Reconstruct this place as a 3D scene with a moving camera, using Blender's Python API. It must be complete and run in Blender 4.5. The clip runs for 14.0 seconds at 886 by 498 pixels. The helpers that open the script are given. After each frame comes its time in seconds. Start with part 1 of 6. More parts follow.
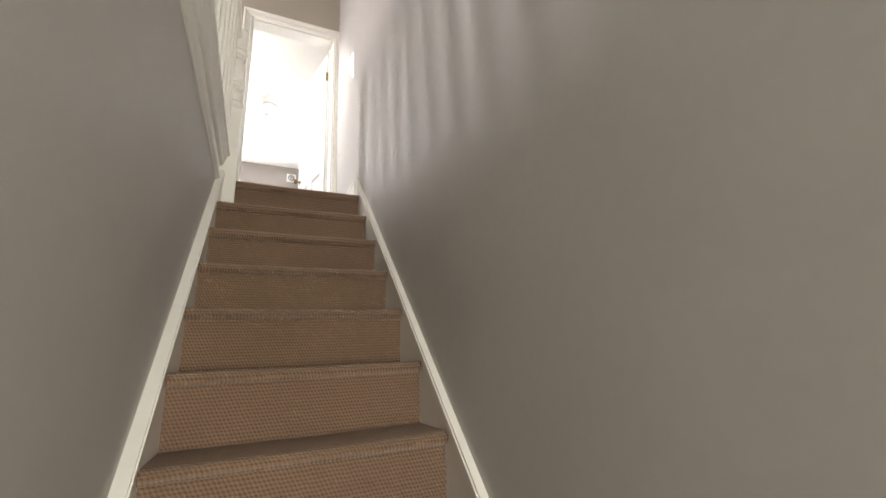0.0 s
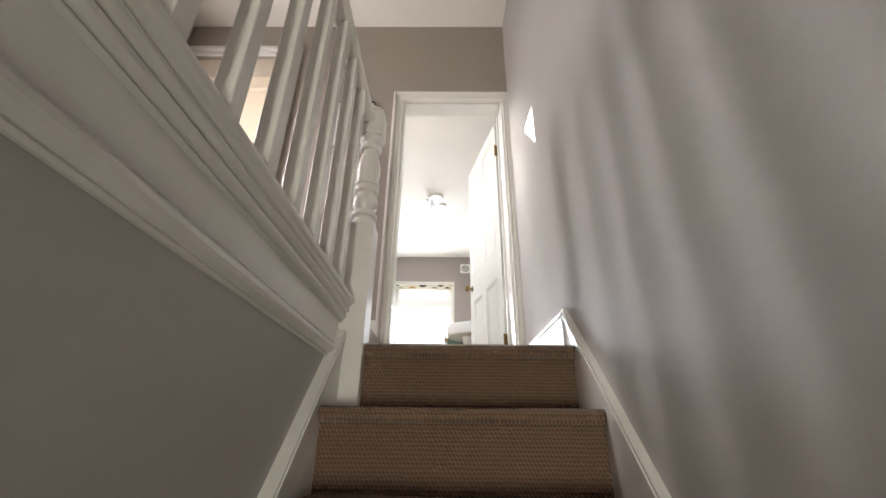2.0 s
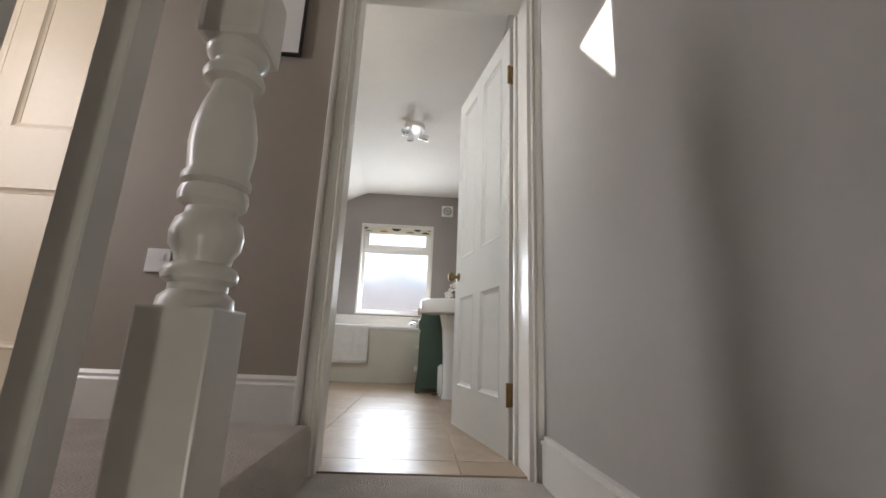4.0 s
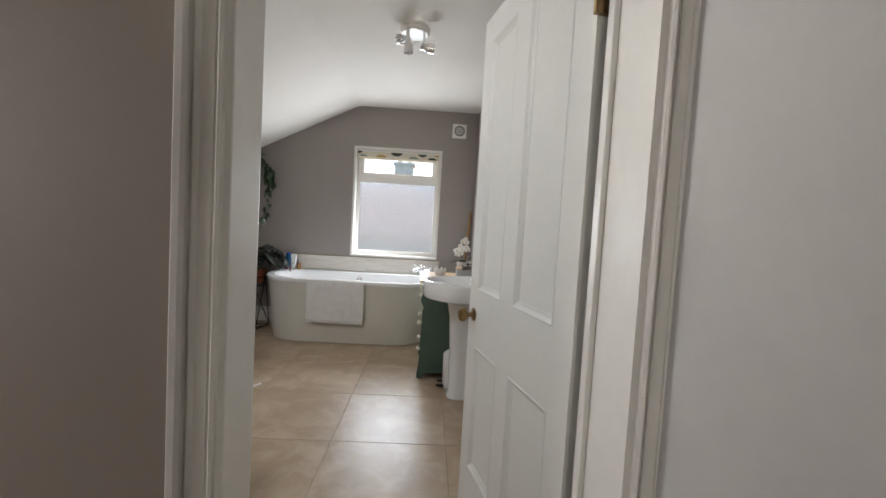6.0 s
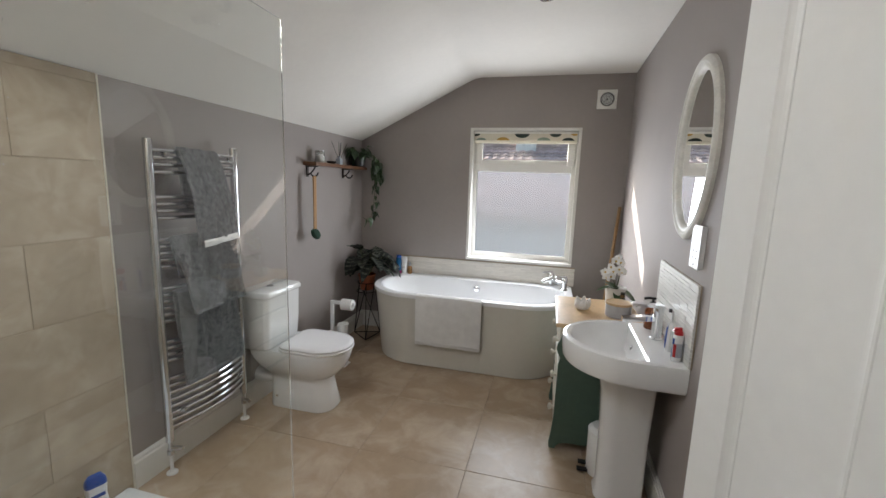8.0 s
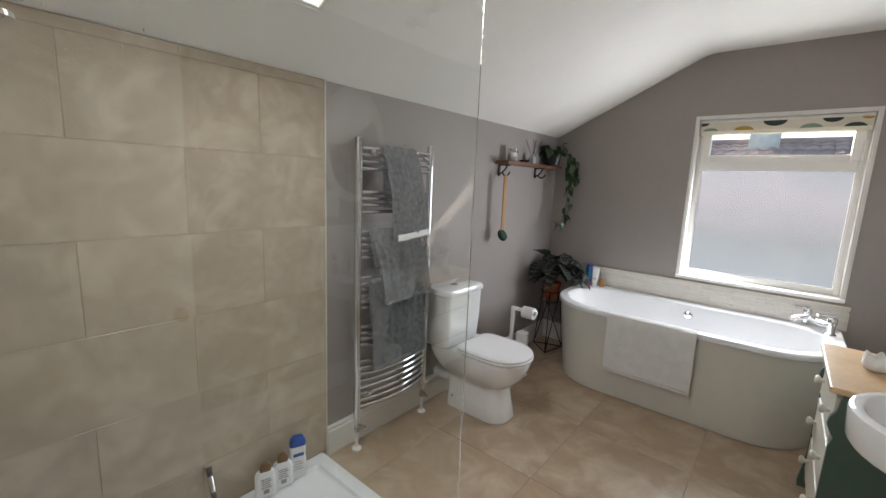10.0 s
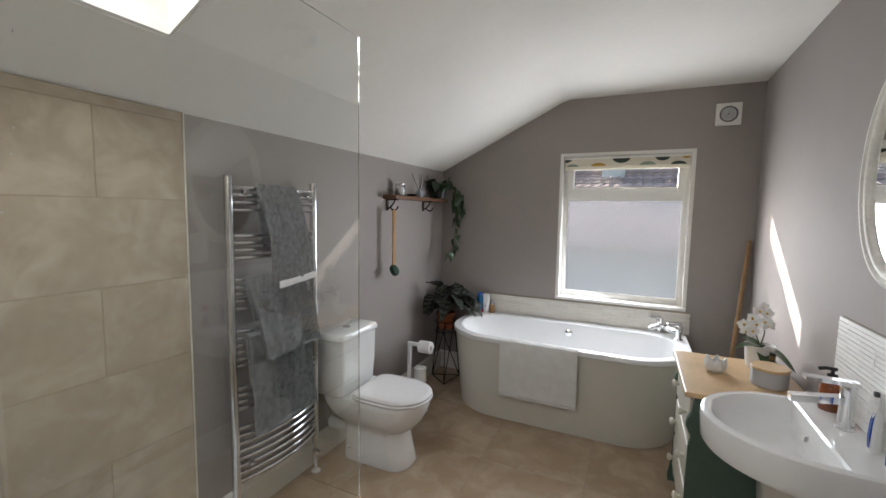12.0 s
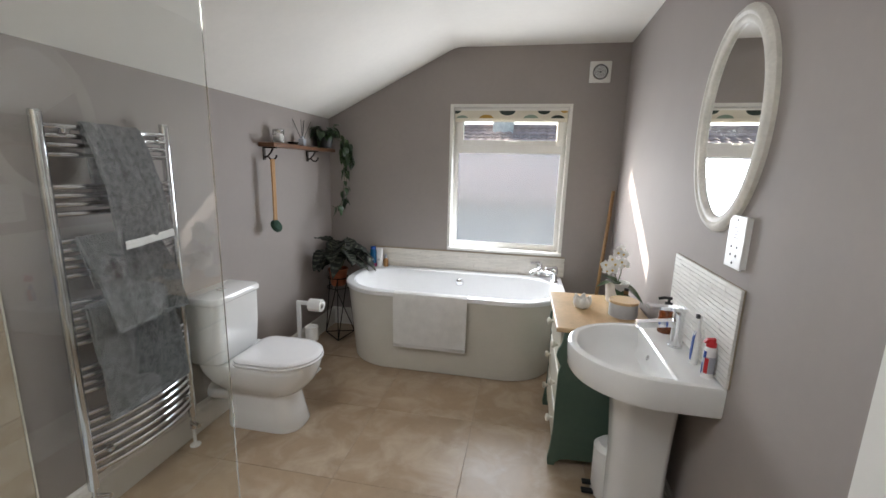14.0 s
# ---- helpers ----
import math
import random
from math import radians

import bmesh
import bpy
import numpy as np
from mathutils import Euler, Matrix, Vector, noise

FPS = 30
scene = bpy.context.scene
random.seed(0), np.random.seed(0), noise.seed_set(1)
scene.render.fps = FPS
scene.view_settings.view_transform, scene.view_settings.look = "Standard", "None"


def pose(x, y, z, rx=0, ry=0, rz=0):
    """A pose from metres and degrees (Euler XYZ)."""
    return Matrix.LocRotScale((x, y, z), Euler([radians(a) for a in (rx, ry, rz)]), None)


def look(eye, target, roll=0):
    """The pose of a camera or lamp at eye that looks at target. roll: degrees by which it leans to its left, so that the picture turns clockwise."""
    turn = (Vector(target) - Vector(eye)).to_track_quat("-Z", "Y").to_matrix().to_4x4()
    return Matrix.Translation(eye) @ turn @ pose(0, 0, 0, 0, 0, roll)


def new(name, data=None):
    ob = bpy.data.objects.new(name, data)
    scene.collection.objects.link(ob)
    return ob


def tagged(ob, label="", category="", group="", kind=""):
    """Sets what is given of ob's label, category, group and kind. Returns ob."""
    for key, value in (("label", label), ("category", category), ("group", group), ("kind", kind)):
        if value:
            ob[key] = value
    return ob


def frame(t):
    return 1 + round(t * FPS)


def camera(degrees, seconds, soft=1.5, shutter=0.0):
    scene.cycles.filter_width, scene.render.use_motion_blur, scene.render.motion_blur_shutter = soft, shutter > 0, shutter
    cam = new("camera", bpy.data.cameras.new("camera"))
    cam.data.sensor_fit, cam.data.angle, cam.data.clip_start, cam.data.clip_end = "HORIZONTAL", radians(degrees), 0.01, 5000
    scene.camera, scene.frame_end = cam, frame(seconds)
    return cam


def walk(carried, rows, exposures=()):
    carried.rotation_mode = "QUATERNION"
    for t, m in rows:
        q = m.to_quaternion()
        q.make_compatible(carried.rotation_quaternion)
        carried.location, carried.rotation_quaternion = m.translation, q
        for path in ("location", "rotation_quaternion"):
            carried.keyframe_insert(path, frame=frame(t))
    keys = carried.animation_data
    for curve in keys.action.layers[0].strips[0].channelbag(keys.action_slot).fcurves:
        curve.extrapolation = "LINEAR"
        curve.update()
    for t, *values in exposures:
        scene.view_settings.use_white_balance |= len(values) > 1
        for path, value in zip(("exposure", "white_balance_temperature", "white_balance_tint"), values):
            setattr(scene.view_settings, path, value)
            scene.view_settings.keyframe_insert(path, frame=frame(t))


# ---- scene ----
cam = camera(94.2, 14.0)
PATH = [
    (0, (0.141, -0.188, -1.126), (0.947, 1.565, -0.599), -2.8),
    (0.5, (0.192, 0.143, -0.968), (0.523, 1.941, -0.157), -0.8),
    (1, (0.229, 0.428, -0.75), (0.337, 2.202, 0.167), -1.1),
    (1.5, (0.24, 0.663, -0.534), (0.256, 2.431, 0.401), -0.9),
    (2, (0.269, 0.924, -0.321), (0.246, 2.738, 0.521), 0.7),
    (2.5, (0.252, 1.133, -0.138), (0.235, 2.994, 0.596), 1.4),
    (3, (0.281, 1.35, 0.079), (0.323, 3.241, 0.727), 1.5),
    (3.5, (0.264, 1.555, 0.254), (0.359, 3.467, 0.831), 2.2),
    (5.8, (0.275, 2.482, 1.096), (0.322, 4.479, 1.015), 3.0),
    (6, (0.28, 2.549, 1.169), (0.352, 4.544, 1.06), 3.3),
    (6.5, (0.315, 2.741, 1.303), (0.286, 4.732, 1.11), 2.3),
    (7, (0.255, 2.946, 1.391), (0.176, 4.933, 1.166), 2.7),
    (7.5, (0.168, 3.152, 1.476), (0.041, 5.13, 1.21), 2.7),
    (8, (0.153, 3.364, 1.491), (-0.334, 5.28, 1.179), 1.9),
    (8.5, (0.12, 3.53, 1.478), (-0.815, 5.252, 1.081), 2.1),
    (9, (0.056, 3.565, 1.439), (-1.143, 5.094, 0.964), 1.7),
    (9.2, (0.031, 3.562, 1.435), (-1.228, 5.043, 0.965), 1.5),
    (11.5, (0.018, 3.571, 1.524), (-1.08, 5.243, 1.514), 0.5),
    (12, (0.004, 3.625, 1.511), (-0.839, 5.429, 1.331), 1.0),
    (12.5, (0.019, 3.669, 1.5), (-0.556, 5.561, 1.204), 1.0),
    (13, (0.026, 3.701, 1.495), (-0.319, 5.638, 1.134), 1.0),
    (13.5, (0.03, 3.718, 1.493), (-0.17, 5.669, 1.105), 1.1),
    (14, (0.037, 3.694, 1.491), (-0.329, 5.622, 1.104), 1.5),
]
walk(cam, [(t, look(eye, target, roll)) for t, eye, target, roll in PATH], [(0, 3.7), (1, 3.35), (2, 3.05), (3, 2.6), (3.5, 2.2), (6, 1.75), (6.5, 1.8), (7.5, 1.6), (8.5, 1.72), (9, 1.9), (11.5, 1.44), (12.5, 1.74), (13, 1.85), (14, 1.75)])

# ---------------------------------------------------------------- light
D_SUN = Vector((1.5, -1.47, -1.08)).normalized()
world = bpy.data.worlds.new("sky")
scene.world = world
world.use_nodes = True
wn = world.node_tree
sky = wn.nodes.new("ShaderNodeTexSky")
sky.sky_type = "NISHITA"
sky.sun_disc = False
sky.sun_elevation = math.asin(-D_SUN.z)
sky.sun_rotation = math.atan2(-D_SUN.x, -D_SUN.y)
wn.links.new(sky.outputs[0], wn.nodes["Background"].inputs[0])
wn.nodes["Background"].inputs[1].default_value = 0.12
sun = new("sun", bpy.data.lights.new("sun", "SUN"))
sun.data.energy, sun.data.angle, sun.data.color = 5.0, radians(0.5), (1.0, 0.93, 0.83)
sun.matrix_world = look((0, 0, 0), D_SUN)


def window_lamp(name, eye, target, sx, sy, watts, colour):
    la = bpy.data.lights.new(name, "AREA")
    la.shape, la.size, la.size_y, la.energy, la.color = "RECTANGLE", sx, sy, watts, colour
    ob = new(name, la)
    ob.matrix_world = look(eye, target)
    return ob


window_lamp("window_daylight", (-0.108, 7.25, 1.24), (-0.40, 5.0, 1.0), 0.72, 0.74, 8.7, (0.865, 0.925, 1.0))
window_lamp("skylight_daylight", (-1.10, 4.06, 2.38), (-0.95, 4.06, 1.4), 0.40, 0.55, 4.2, (0.89, 0.937, 1.0))
window_lamp("landing_window_daylight", (-1.94, 2.55, 1.35), (0.1, 2.78, 0.95), 0.33, 1.1, 4.9, (1.0, 0.925, 0.93))

# Fill lamp added behind the camera to brighten the stairs; its window is unseen.
window_lamp("hall_fill_light", (0.47, -3.04, -1.15), (-0.05, 1.5, -1.0), 0.42, 0.9, 11.5, (1.0, 0.965, 0.84))

# ---------------------------------------------------------------- materials
def mat(name, col, rough=0.5, metal=0.0, var=0.06, scales=(2.5, 30.0), bump=0.0, bscale=120.0, piece=0.0,
        trans=0.0, coat=0.0, sheen=0.0, ior=1.45, rvar=0.08, bdist=0.004):
    m = bpy.data.materials.new(name)
    m.use_nodes = True
    nt = m.node_tree
    b = nt.nodes["Principled BSDF"]
    b.inputs["Metallic"].default_value = metal
    b.inputs["IOR"].default_value = ior
    b.inputs["Transmission Weight"].default_value = trans
    b.inputs["Coat Weight"].default_value = coat
    b.inputs["Sheen Weight"].default_value = sheen
    tc = nt.nodes.new("ShaderNodeTexCoord")
    mul = []
    for sc, k in zip(scales, (1.0, 0.6)):
        n = nt.nodes.new("ShaderNodeTexNoise")
        n.inputs["Scale"].default_value = sc
        n.inputs["Detail"].default_value = 4.0
        nt.links.new(tc.outputs["Object"], n.inputs["Vector"])
        r = nt.nodes.new("ShaderNodeMapRange")
        r.inputs["From Min"].default_value, r.inputs["From Max"].default_value = 0.3, 0.7
        r.inputs["To Min"].default_value, r.inputs["To Max"].default_value = 1 - var * k, 1 + var * k
        nt.links.new(n.outputs["Fac"], r.inputs["Value"])
        mul.append(r.outputs[0])
    if piece:
        oi = nt.nodes.new("ShaderNodeObjectInfo")
        r = nt.nodes.new("ShaderNodeMapRange")
        r.inputs["To Min"].default_value, r.inputs["To Max"].default_value = 1 - piece, 1 + piece
        nt.links.new(oi.outputs["Random"], r.inputs["Value"])
        mul.append(r.outputs[0])
    val = mul[0]
    for o in mul[1:]:
        k = nt.nodes.new("ShaderNodeMath")
        k.operation = "MULTIPLY"
        nt.links.new(val, k.inputs[0])
        nt.links.new(o, k.inputs[1])
        val = k.outputs[0]
    vm = nt.nodes.new("ShaderNodeVectorMath")
    vm.operation = "SCALE"
    vm.inputs[0].default_value = col
    nt.links.new(val, vm.inputs["Scale"])
    nt.links.new(vm.outputs[0], b.inputs["Base Color"])
    rr = nt.nodes.new("ShaderNodeMapRange")
    rr.inputs["To Min"].default_value, rr.inputs["To Max"].default_value = max(0.0, rough - rvar * rough), min(1, rough + rvar * rough)
    nt.links.new(mul[1], rr.inputs["Value"])
    rr.inputs["From Min"].default_value, rr.inputs["From Max"].default_value = 1 - var, 1 + var
    nt.links.new(rr.outputs[0], b.inputs["Roughness"])
    if bump:
        n = nt.nodes.new("ShaderNodeTexNoise")
        n.inputs["Scale"].default_value = bscale
        n.inputs["Detail"].default_value = 3.0
        nt.links.new(tc.outputs["Object"], n.inputs["Vector"])
        bp = nt.nodes.new("ShaderNodeBump")
        bp.inputs["Strength"].default_value = bump
        bp.inputs["Distance"].default_value = bdist
        nt.links.new(n.outputs["Fac"], bp.inputs["Height"])
        nt.links.new(bp.outputs[0], b.inputs["Normal"])
    return m


def weave(name, col, dark, ax, ay, strength, rough=0.95, dist=0.006):
    """Loops of pile in rows: a bump and colour of crossed waves along object x and z (or y). dark puts the shade
    between loops into the colour.
    """
    m = mat(name, col, rough, var=0.10, scales=(3.0, 60.0), sheen=0.2)
    nt = m.node_tree
    b = nt.nodes["Principled BSDF"]
    tc = nt.nodes["Texture Coordinate"]
    sep = nt.nodes.new("ShaderNodeSeparateXYZ")
    nz = nt.nodes.new("ShaderNodeTexNoise")
    nz.inputs["Scale"].default_value = 30
    add = nt.nodes.new("ShaderNodeVectorMath")
    add.operation = "MULTIPLY_ADD"
    nt.links.new(tc.outputs["Object"], nz.inputs["Vector"])
    nt.links.new(nz.outputs["Color"], add.inputs[0])
    add.inputs[1].default_value = (0.004, 0.004, 0.004)
    nt.links.new(tc.outputs["Object"], add.inputs[2])
    nt.links.new(add.outputs[0], sep.inputs[0])
    yz = nt.nodes.new("ShaderNodeMath")
    nt.links.new(sep.outputs[1], yz.inputs[0])
    nt.links.new(sep.outputs[2], yz.inputs[1])

    def wave(src, f, ph=None):
        k = nt.nodes.new("ShaderNodeMath")
        k.operation = "MULTIPLY_ADD"
        k.inputs[1].default_value = f
        nt.links.new(src, k.inputs[0])
        if ph:
            nt.links.new(ph, k.inputs[2])
        s = nt.nodes.new("ShaderNodeMath")
        s.operation = "SINE"
        nt.links.new(k.outputs[0], s.inputs[0])
        return s.outputs[0]
    row = wave(yz.outputs[0], ay)
    half = nt.nodes.new("ShaderNodeMath")
    half.operation = "MULTIPLY"
    half.inputs[1].default_value = ay * 0.5
    nt.links.new(yz.outputs[0], half.inputs[0])
    col_w = wave(sep.outputs[0], ax, half.outputs[0])
    mulm = nt.nodes.new("ShaderNodeMath")
    mulm.operation = "ADD"
    nt.links.new(row, mulm.inputs[0])
    nt.links.new(col_w, mulm.inputs[1])
    bp = nt.nodes.new("ShaderNodeBump")
    bp.inputs["Strength"].default_value = strength
    bp.inputs["Distance"].default_value = dist
    nt.links.new(mulm.outputs[0], bp.inputs["Height"])
    nt.links.new(bp.outputs[0], b.inputs["Normal"])
    old = b.inputs["Base Color"].links[0].from_socket
    mr = nt.nodes.new("ShaderNodeMapRange")
    mr.inputs["From Min"].default_value, mr.inputs["From Max"].default_value = -2.0, 1.0
    nt.links.new(mulm.outputs[0], mr.inputs["Value"])
    mix = nt.nodes.new("ShaderNodeMix")
    mix.data_type = "RGBA"
    mix.inputs["A"].default_value = (*dark, 1)
    nt.links.new(mr.outputs[0], mix.inputs["Factor"])
    nt.links.new(old, mix.inputs["B"])
    nt.links.new(mix.outputs["Result"], b.inputs["Base Color"])
    return m


def stone(name, col, pale, rough, piece):
    """Stone-look porcelain: clouded, with pale worn flecks."""
    m = mat(name, col, rough, var=0.07, scales=(4.0, 26.0), piece=piece, bump=0.05, bscale=60, rvar=0.2)
    nt = m.node_tree
    b = nt.nodes["Principled BSDF"]
    tc = nt.nodes["Texture Coordinate"]
    oi = nt.nodes.new("ShaderNodeObjectInfo")
    off = nt.nodes.new("ShaderNodeVectorMath")
    off.operation = "MULTIPLY_ADD"
    off.inputs[1].default_value = (7.0, 11.0, 5.0)
    nt.links.new(oi.outputs["Random"], off.inputs[0])
    nt.links.new(tc.outputs["Object"], off.inputs[2])
    n = nt.nodes.new("ShaderNodeTexNoise")
    n.inputs["Scale"].default_value, n.inputs["Detail"].default_value = 5.0, 8.0
    n.inputs["Roughness"].default_value, n.inputs["Distortion"].default_value = 0.62, 0.6
    nt.links.new(off.outputs[0], n.inputs["Vector"])
    r = nt.nodes.new("ShaderNodeMapRange")
    r.inputs["From Min"].default_value, r.inputs["From Max"].default_value = 0.45, 0.72
    nt.links.new(n.outputs["Fac"], r.inputs["Value"])
    old = b.inputs["Base Color"].links[0].from_socket
    mix = nt.nodes.new("ShaderNodeMix")
    mix.data_type = "RGBA"
    nt.links.new(r.outputs[0], mix.inputs["Factor"])
    nt.links.new(old, mix.inputs["A"])
    mix.inputs["B"].default_value = (*pale, 1)
    nt.links.new(mix.outputs["Result"], b.inputs["Base Color"])
    return m


M = {}
M["wall"] = mat("taupe_wall_paint", (0.322, 0.286, 0.268), 0.72, var=0.03, bump=0.06, bscale=90)
M["landing"] = mat("warm_taupe_wall_paint", (0.325, 0.285, 0.245), 0.6, var=0.03, bump=0.08, bscale=80)
# Cream paint; the warm light that falls on the leaf is put into the colour.
M["landdoor"] = mat("cream_door_paint_warm_lit", (0.80, 0.69, 0.53), 0.4, var=0.02, bump=0.03, bscale=30)
M["hall"] = mat("pale_taupe_wall_paint", (0.438, 0.42, 0.402), 0.6, var=0.03, bump=0.08, bscale=80)
M["ceil"] = mat("white_ceiling_paint", (0.815, 0.785, 0.732), 0.9, var=0.02, bump=0.05, bscale=60)
M["trim"] = mat("off_white_satin_paint", (0.71, 0.69, 0.65), 0.3, var=0.03, bump=0.03, bscale=25)
M["door"] = mat("white_door_paint", (0.76, 0.75, 0.72), 0.35, var=0.02, bump=0.03, bscale=30)
M["upvc"] = mat("white_window_plastic", (0.80, 0.78, 0.74), 0.3, var=0.02)
M["porc"] = mat("white_glazed_ceramic", (0.82, 0.82, 0.81), 0.07, var=0.01, coat=0.3)
M["seat"] = mat("white_seat_plastic", (0.80, 0.79, 0.79), 0.18, var=0.01)
M["acryl"] = mat("white_bath_acrylic", (0.82, 0.82, 0.82), 0.10, var=0.01)
M["panel"] = mat("cream_bath_panel", (0.64, 0.615, 0.55), 0.25, var=0.02)
M["chrome"] = mat("chrome", (0.85, 0.86, 0.87), 0.06, 1.0, var=0.02)
M["radchrome"] = mat("radiator_chrome", (0.68, 0.69, 0.71), 0.07, 1.0, var=0.03)
M["marks"] = mat("dried_limescale", (0.38, 0.40, 0.40), 0.6)
M["steel"] = mat("brushed_steel", (0.6, 0.6, 0.6), 0.25, 1.0, var=0.05)
M["brass"] = mat("aged_brass", (0.30, 0.20, 0.09), 0.32, 1.0, var=0.2, scales=(20, 90))
M["blackm"] = mat("black_metal", (0.02, 0.018, 0.016), 0.45, 0.6, var=0.1)
M["iron"] = mat("dark_cast_iron", (0.03, 0.022, 0.018), 0.6, 0.4, var=0.15, bump=0.2)
M["oak"] = mat("waxed_pale_wood", (0.56, 0.39, 0.22), 0.35, var=0.12, scales=(6, 60))
M["shelfw"] = mat("dark_stained_board", (0.16, 0.075, 0.038), 0.4, var=0.25, scales=(8, 70), bump=0.2)
M["bamboo"] = mat("bamboo_cane", (0.34, 0.20, 0.09), 0.5, var=0.2, scales=(5, 40))
M["green"] = mat("dark_green_chalk_paint", (0.080, 0.128, 0.096), 0.5, var=0.08, bump=0.08, bscale=50)
M["cream"] = mat("cream_drawer_paint", (0.66, 0.63, 0.54), 0.45, var=0.04)
M["tile"] = stone("beige_wall_tile", (0.385, 0.315, 0.235), (0.50, 0.425, 0.33), 0.24, 0.04)
M["ftile"] = stone("beige_floor_tile", (0.365, 0.268, 0.178), (0.49, 0.395, 0.295), 0.36, 0.02)
M["grout"] = mat("grout", (0.33, 0.262, 0.19), 0.9, var=0.1)
M["mosaic"] = mat("ivory_glazed_strip", (0.69, 0.65, 0.585), 0.2, var=0.05, piece=0.06)
M["mosaic_white"] = mat("white_glazed_strip", (0.74, 0.725, 0.69), 0.36, var=0.04, piece=0.05)
M["tray"] = mat("white_shower_tray", (0.78, 0.80, 0.80), 0.2, var=0.02)
M["carpet"] = weave("brown_loop_carpet", (0.235, 0.144, 0.090), (0.105, 0.059, 0.036), 560.0, 580.0, 0.6)
M["plush"] = mat("pale_plush_carpet", (0.50, 0.44, 0.385), 0.97, var=0.12, scales=(8, 160), bump=1.0, bscale=170, sheen=0.3, bdist=0.012)
M["greytow"] = mat("grey_terry", (0.105, 0.107, 0.109), 0.97, var=0.55, scales=(45, 260), bump=1.0, bscale=170, sheen=0.3, bdist=0.012)
M["whitetow"] = mat("white_terry", (0.78, 0.77, 0.75), 0.95, var=0.05, scales=(14, 160), bump=0.8, bscale=200, sheen=0.2, bdist=0.006)
M["cotton"] = mat("white_cotton_band", (0.72, 0.71, 0.69), 0.9, var=0.05)
M["terra"] = mat("terracotta", (0.33, 0.10, 0.045), 0.6, var=0.12)
M["leafd"] = mat("dark_patterned_leaf", (0.010, 0.013, 0.009), 0.62, var=0.35, scales=(10, 60), piece=0.3)
M["leafpale"] = mat("pale_leaf_vein", (0.085, 0.095, 0.07), 0.6, var=0.2)
M["leaf"] = mat("trailing_leaf", (0.032, 0.062, 0.024), 0.28, var=0.25, scales=(12, 60), piece=0.35)
M["leafo"] = mat("deep_green_orchid_leaf", (0.035, 0.07, 0.025), 0.3, var=0.25, scales=(12, 60), piece=0.3)
M["stem"] = mat("stem", (0.07, 0.08, 0.03), 0.6, var=0.2)
M["soil"] = mat("soil", (0.03, 0.022, 0.016), 0.95, var=0.3, bump=0.8)
M["petal"] = mat("white_petal", (0.80, 0.79, 0.77), 0.6, var=0.04)
M["yolk"] = mat("yellow_flower_heart", (0.6, 0.4, 0.08), 0.6)
M["ceramic"] = mat("matt_white_ceramic", (0.74, 0.73, 0.71), 0.45, var=0.03)
M["greycer"] = mat("grey_matt_ceramic", (0.40, 0.40, 0.41), 0.55, var=0.05)
M["amber"] = mat("amber_bottle_glass", (0.34, 0.075, 0.012), 0.06, var=0.05, coat=0.4, trans=0.55)
M["black"] = mat("black_plastic", (0.015, 0.015, 0.015), 0.35, var=0.05)
M["blue"] = mat("blue_plastic", (0.012, 0.07, 0.33), 0.3, var=0.04)
M["teal"] = mat("teal_bottle_plastic", (0.01, 0.09, 0.20), 0.2, var=0.04)
M["pink"] = mat("magenta_plastic", (0.42, 0.02, 0.16), 0.3, var=0.04)
M["red"] = mat("red_plastic", (0.50, 0.02, 0.025), 0.3, var=0.04)
M["white"] = mat("white_plastic", (0.80, 0.80, 0.79), 0.3, var=0.02)
M["gold"] = mat("bronze_cap_plastic", (0.20, 0.12, 0.05), 0.35, 0.5, var=0.05)
M["silver"] = mat("silver_label", (0.45, 0.47, 0.52), 0.3, 0.4, var=0.05)
M["darkgrey"] = mat("dark_grey_rubber", (0.055, 0.055, 0.058), 0.5, var=0.08)
M["print"] = mat("grey_print", (0.30, 0.29, 0.28), 0.6)
M["leather"] = mat("tan_strap", (0.36, 0.19, 0.07), 0.6, var=0.12)
M["greenbr"] = mat("dark_green_bristle", (0.015, 0.05, 0.03), 0.8, var=0.3, bump=1.0, bscale=200)
M["wicker"] = mat("woven_seagrass", (0.34, 0.23, 0.12), 0.7, var=0.25, scales=(20, 120), piece=0.35, bump=0.4, bscale=160)
M["blind"] = mat("cream_blind_fabric", (0.66, 0.61, 0.50), 0.9, var=0.04)
M["bl_dark"] = mat("dark_green_print", (0.03, 0.045, 0.035), 0.9)
M["bl_must"] = mat("mustard_print", (0.42, 0.25, 0.05), 0.9)
M["bl_sage"] = mat("sage_print", (0.22, 0.28, 0.22), 0.9)
M["paper"] = mat("white_paper", (0.80, 0.79, 0.77), 0.95, var=0.03, bump=0.2)
M["hem"] = mat("pale_grey_towel_hem", (0.21, 0.215, 0.22), 0.95, var=0.15, scales=(30, 200), bump=0.6)
M["mframe"] = mat("distressed_ivory_frame", (0.70, 0.675, 0.62), 0.5, var=0.10, scales=(12, 80), bump=0.2, bscale=60)
M["mirror"] = mat("mirror_silver", (0.92, 0.93, 0.93), 0.0, 1.0, var=0.0)
M["slate"] = mat("red_brown_roof_tile", (0.36, 0.25, 0.22), 0.8, var=0.25, scales=(1.0, 6.0), piece=0.25)
M["stack"] = mat("pale_grey_weathered_brick", (0.52, 0.48, 0.46), 0.9, var=0.2, scales=(0.8, 9.0))
M["brick"] = mat("red_brick", (0.30, 0.22, 0.19), 0.9, var=0.3, scales=(0.8, 9.0))
M["grass"] = mat("garden_ground", (0.08, 0.11, 0.045), 0.95, var=0.3, scales=(0.4, 5.0))
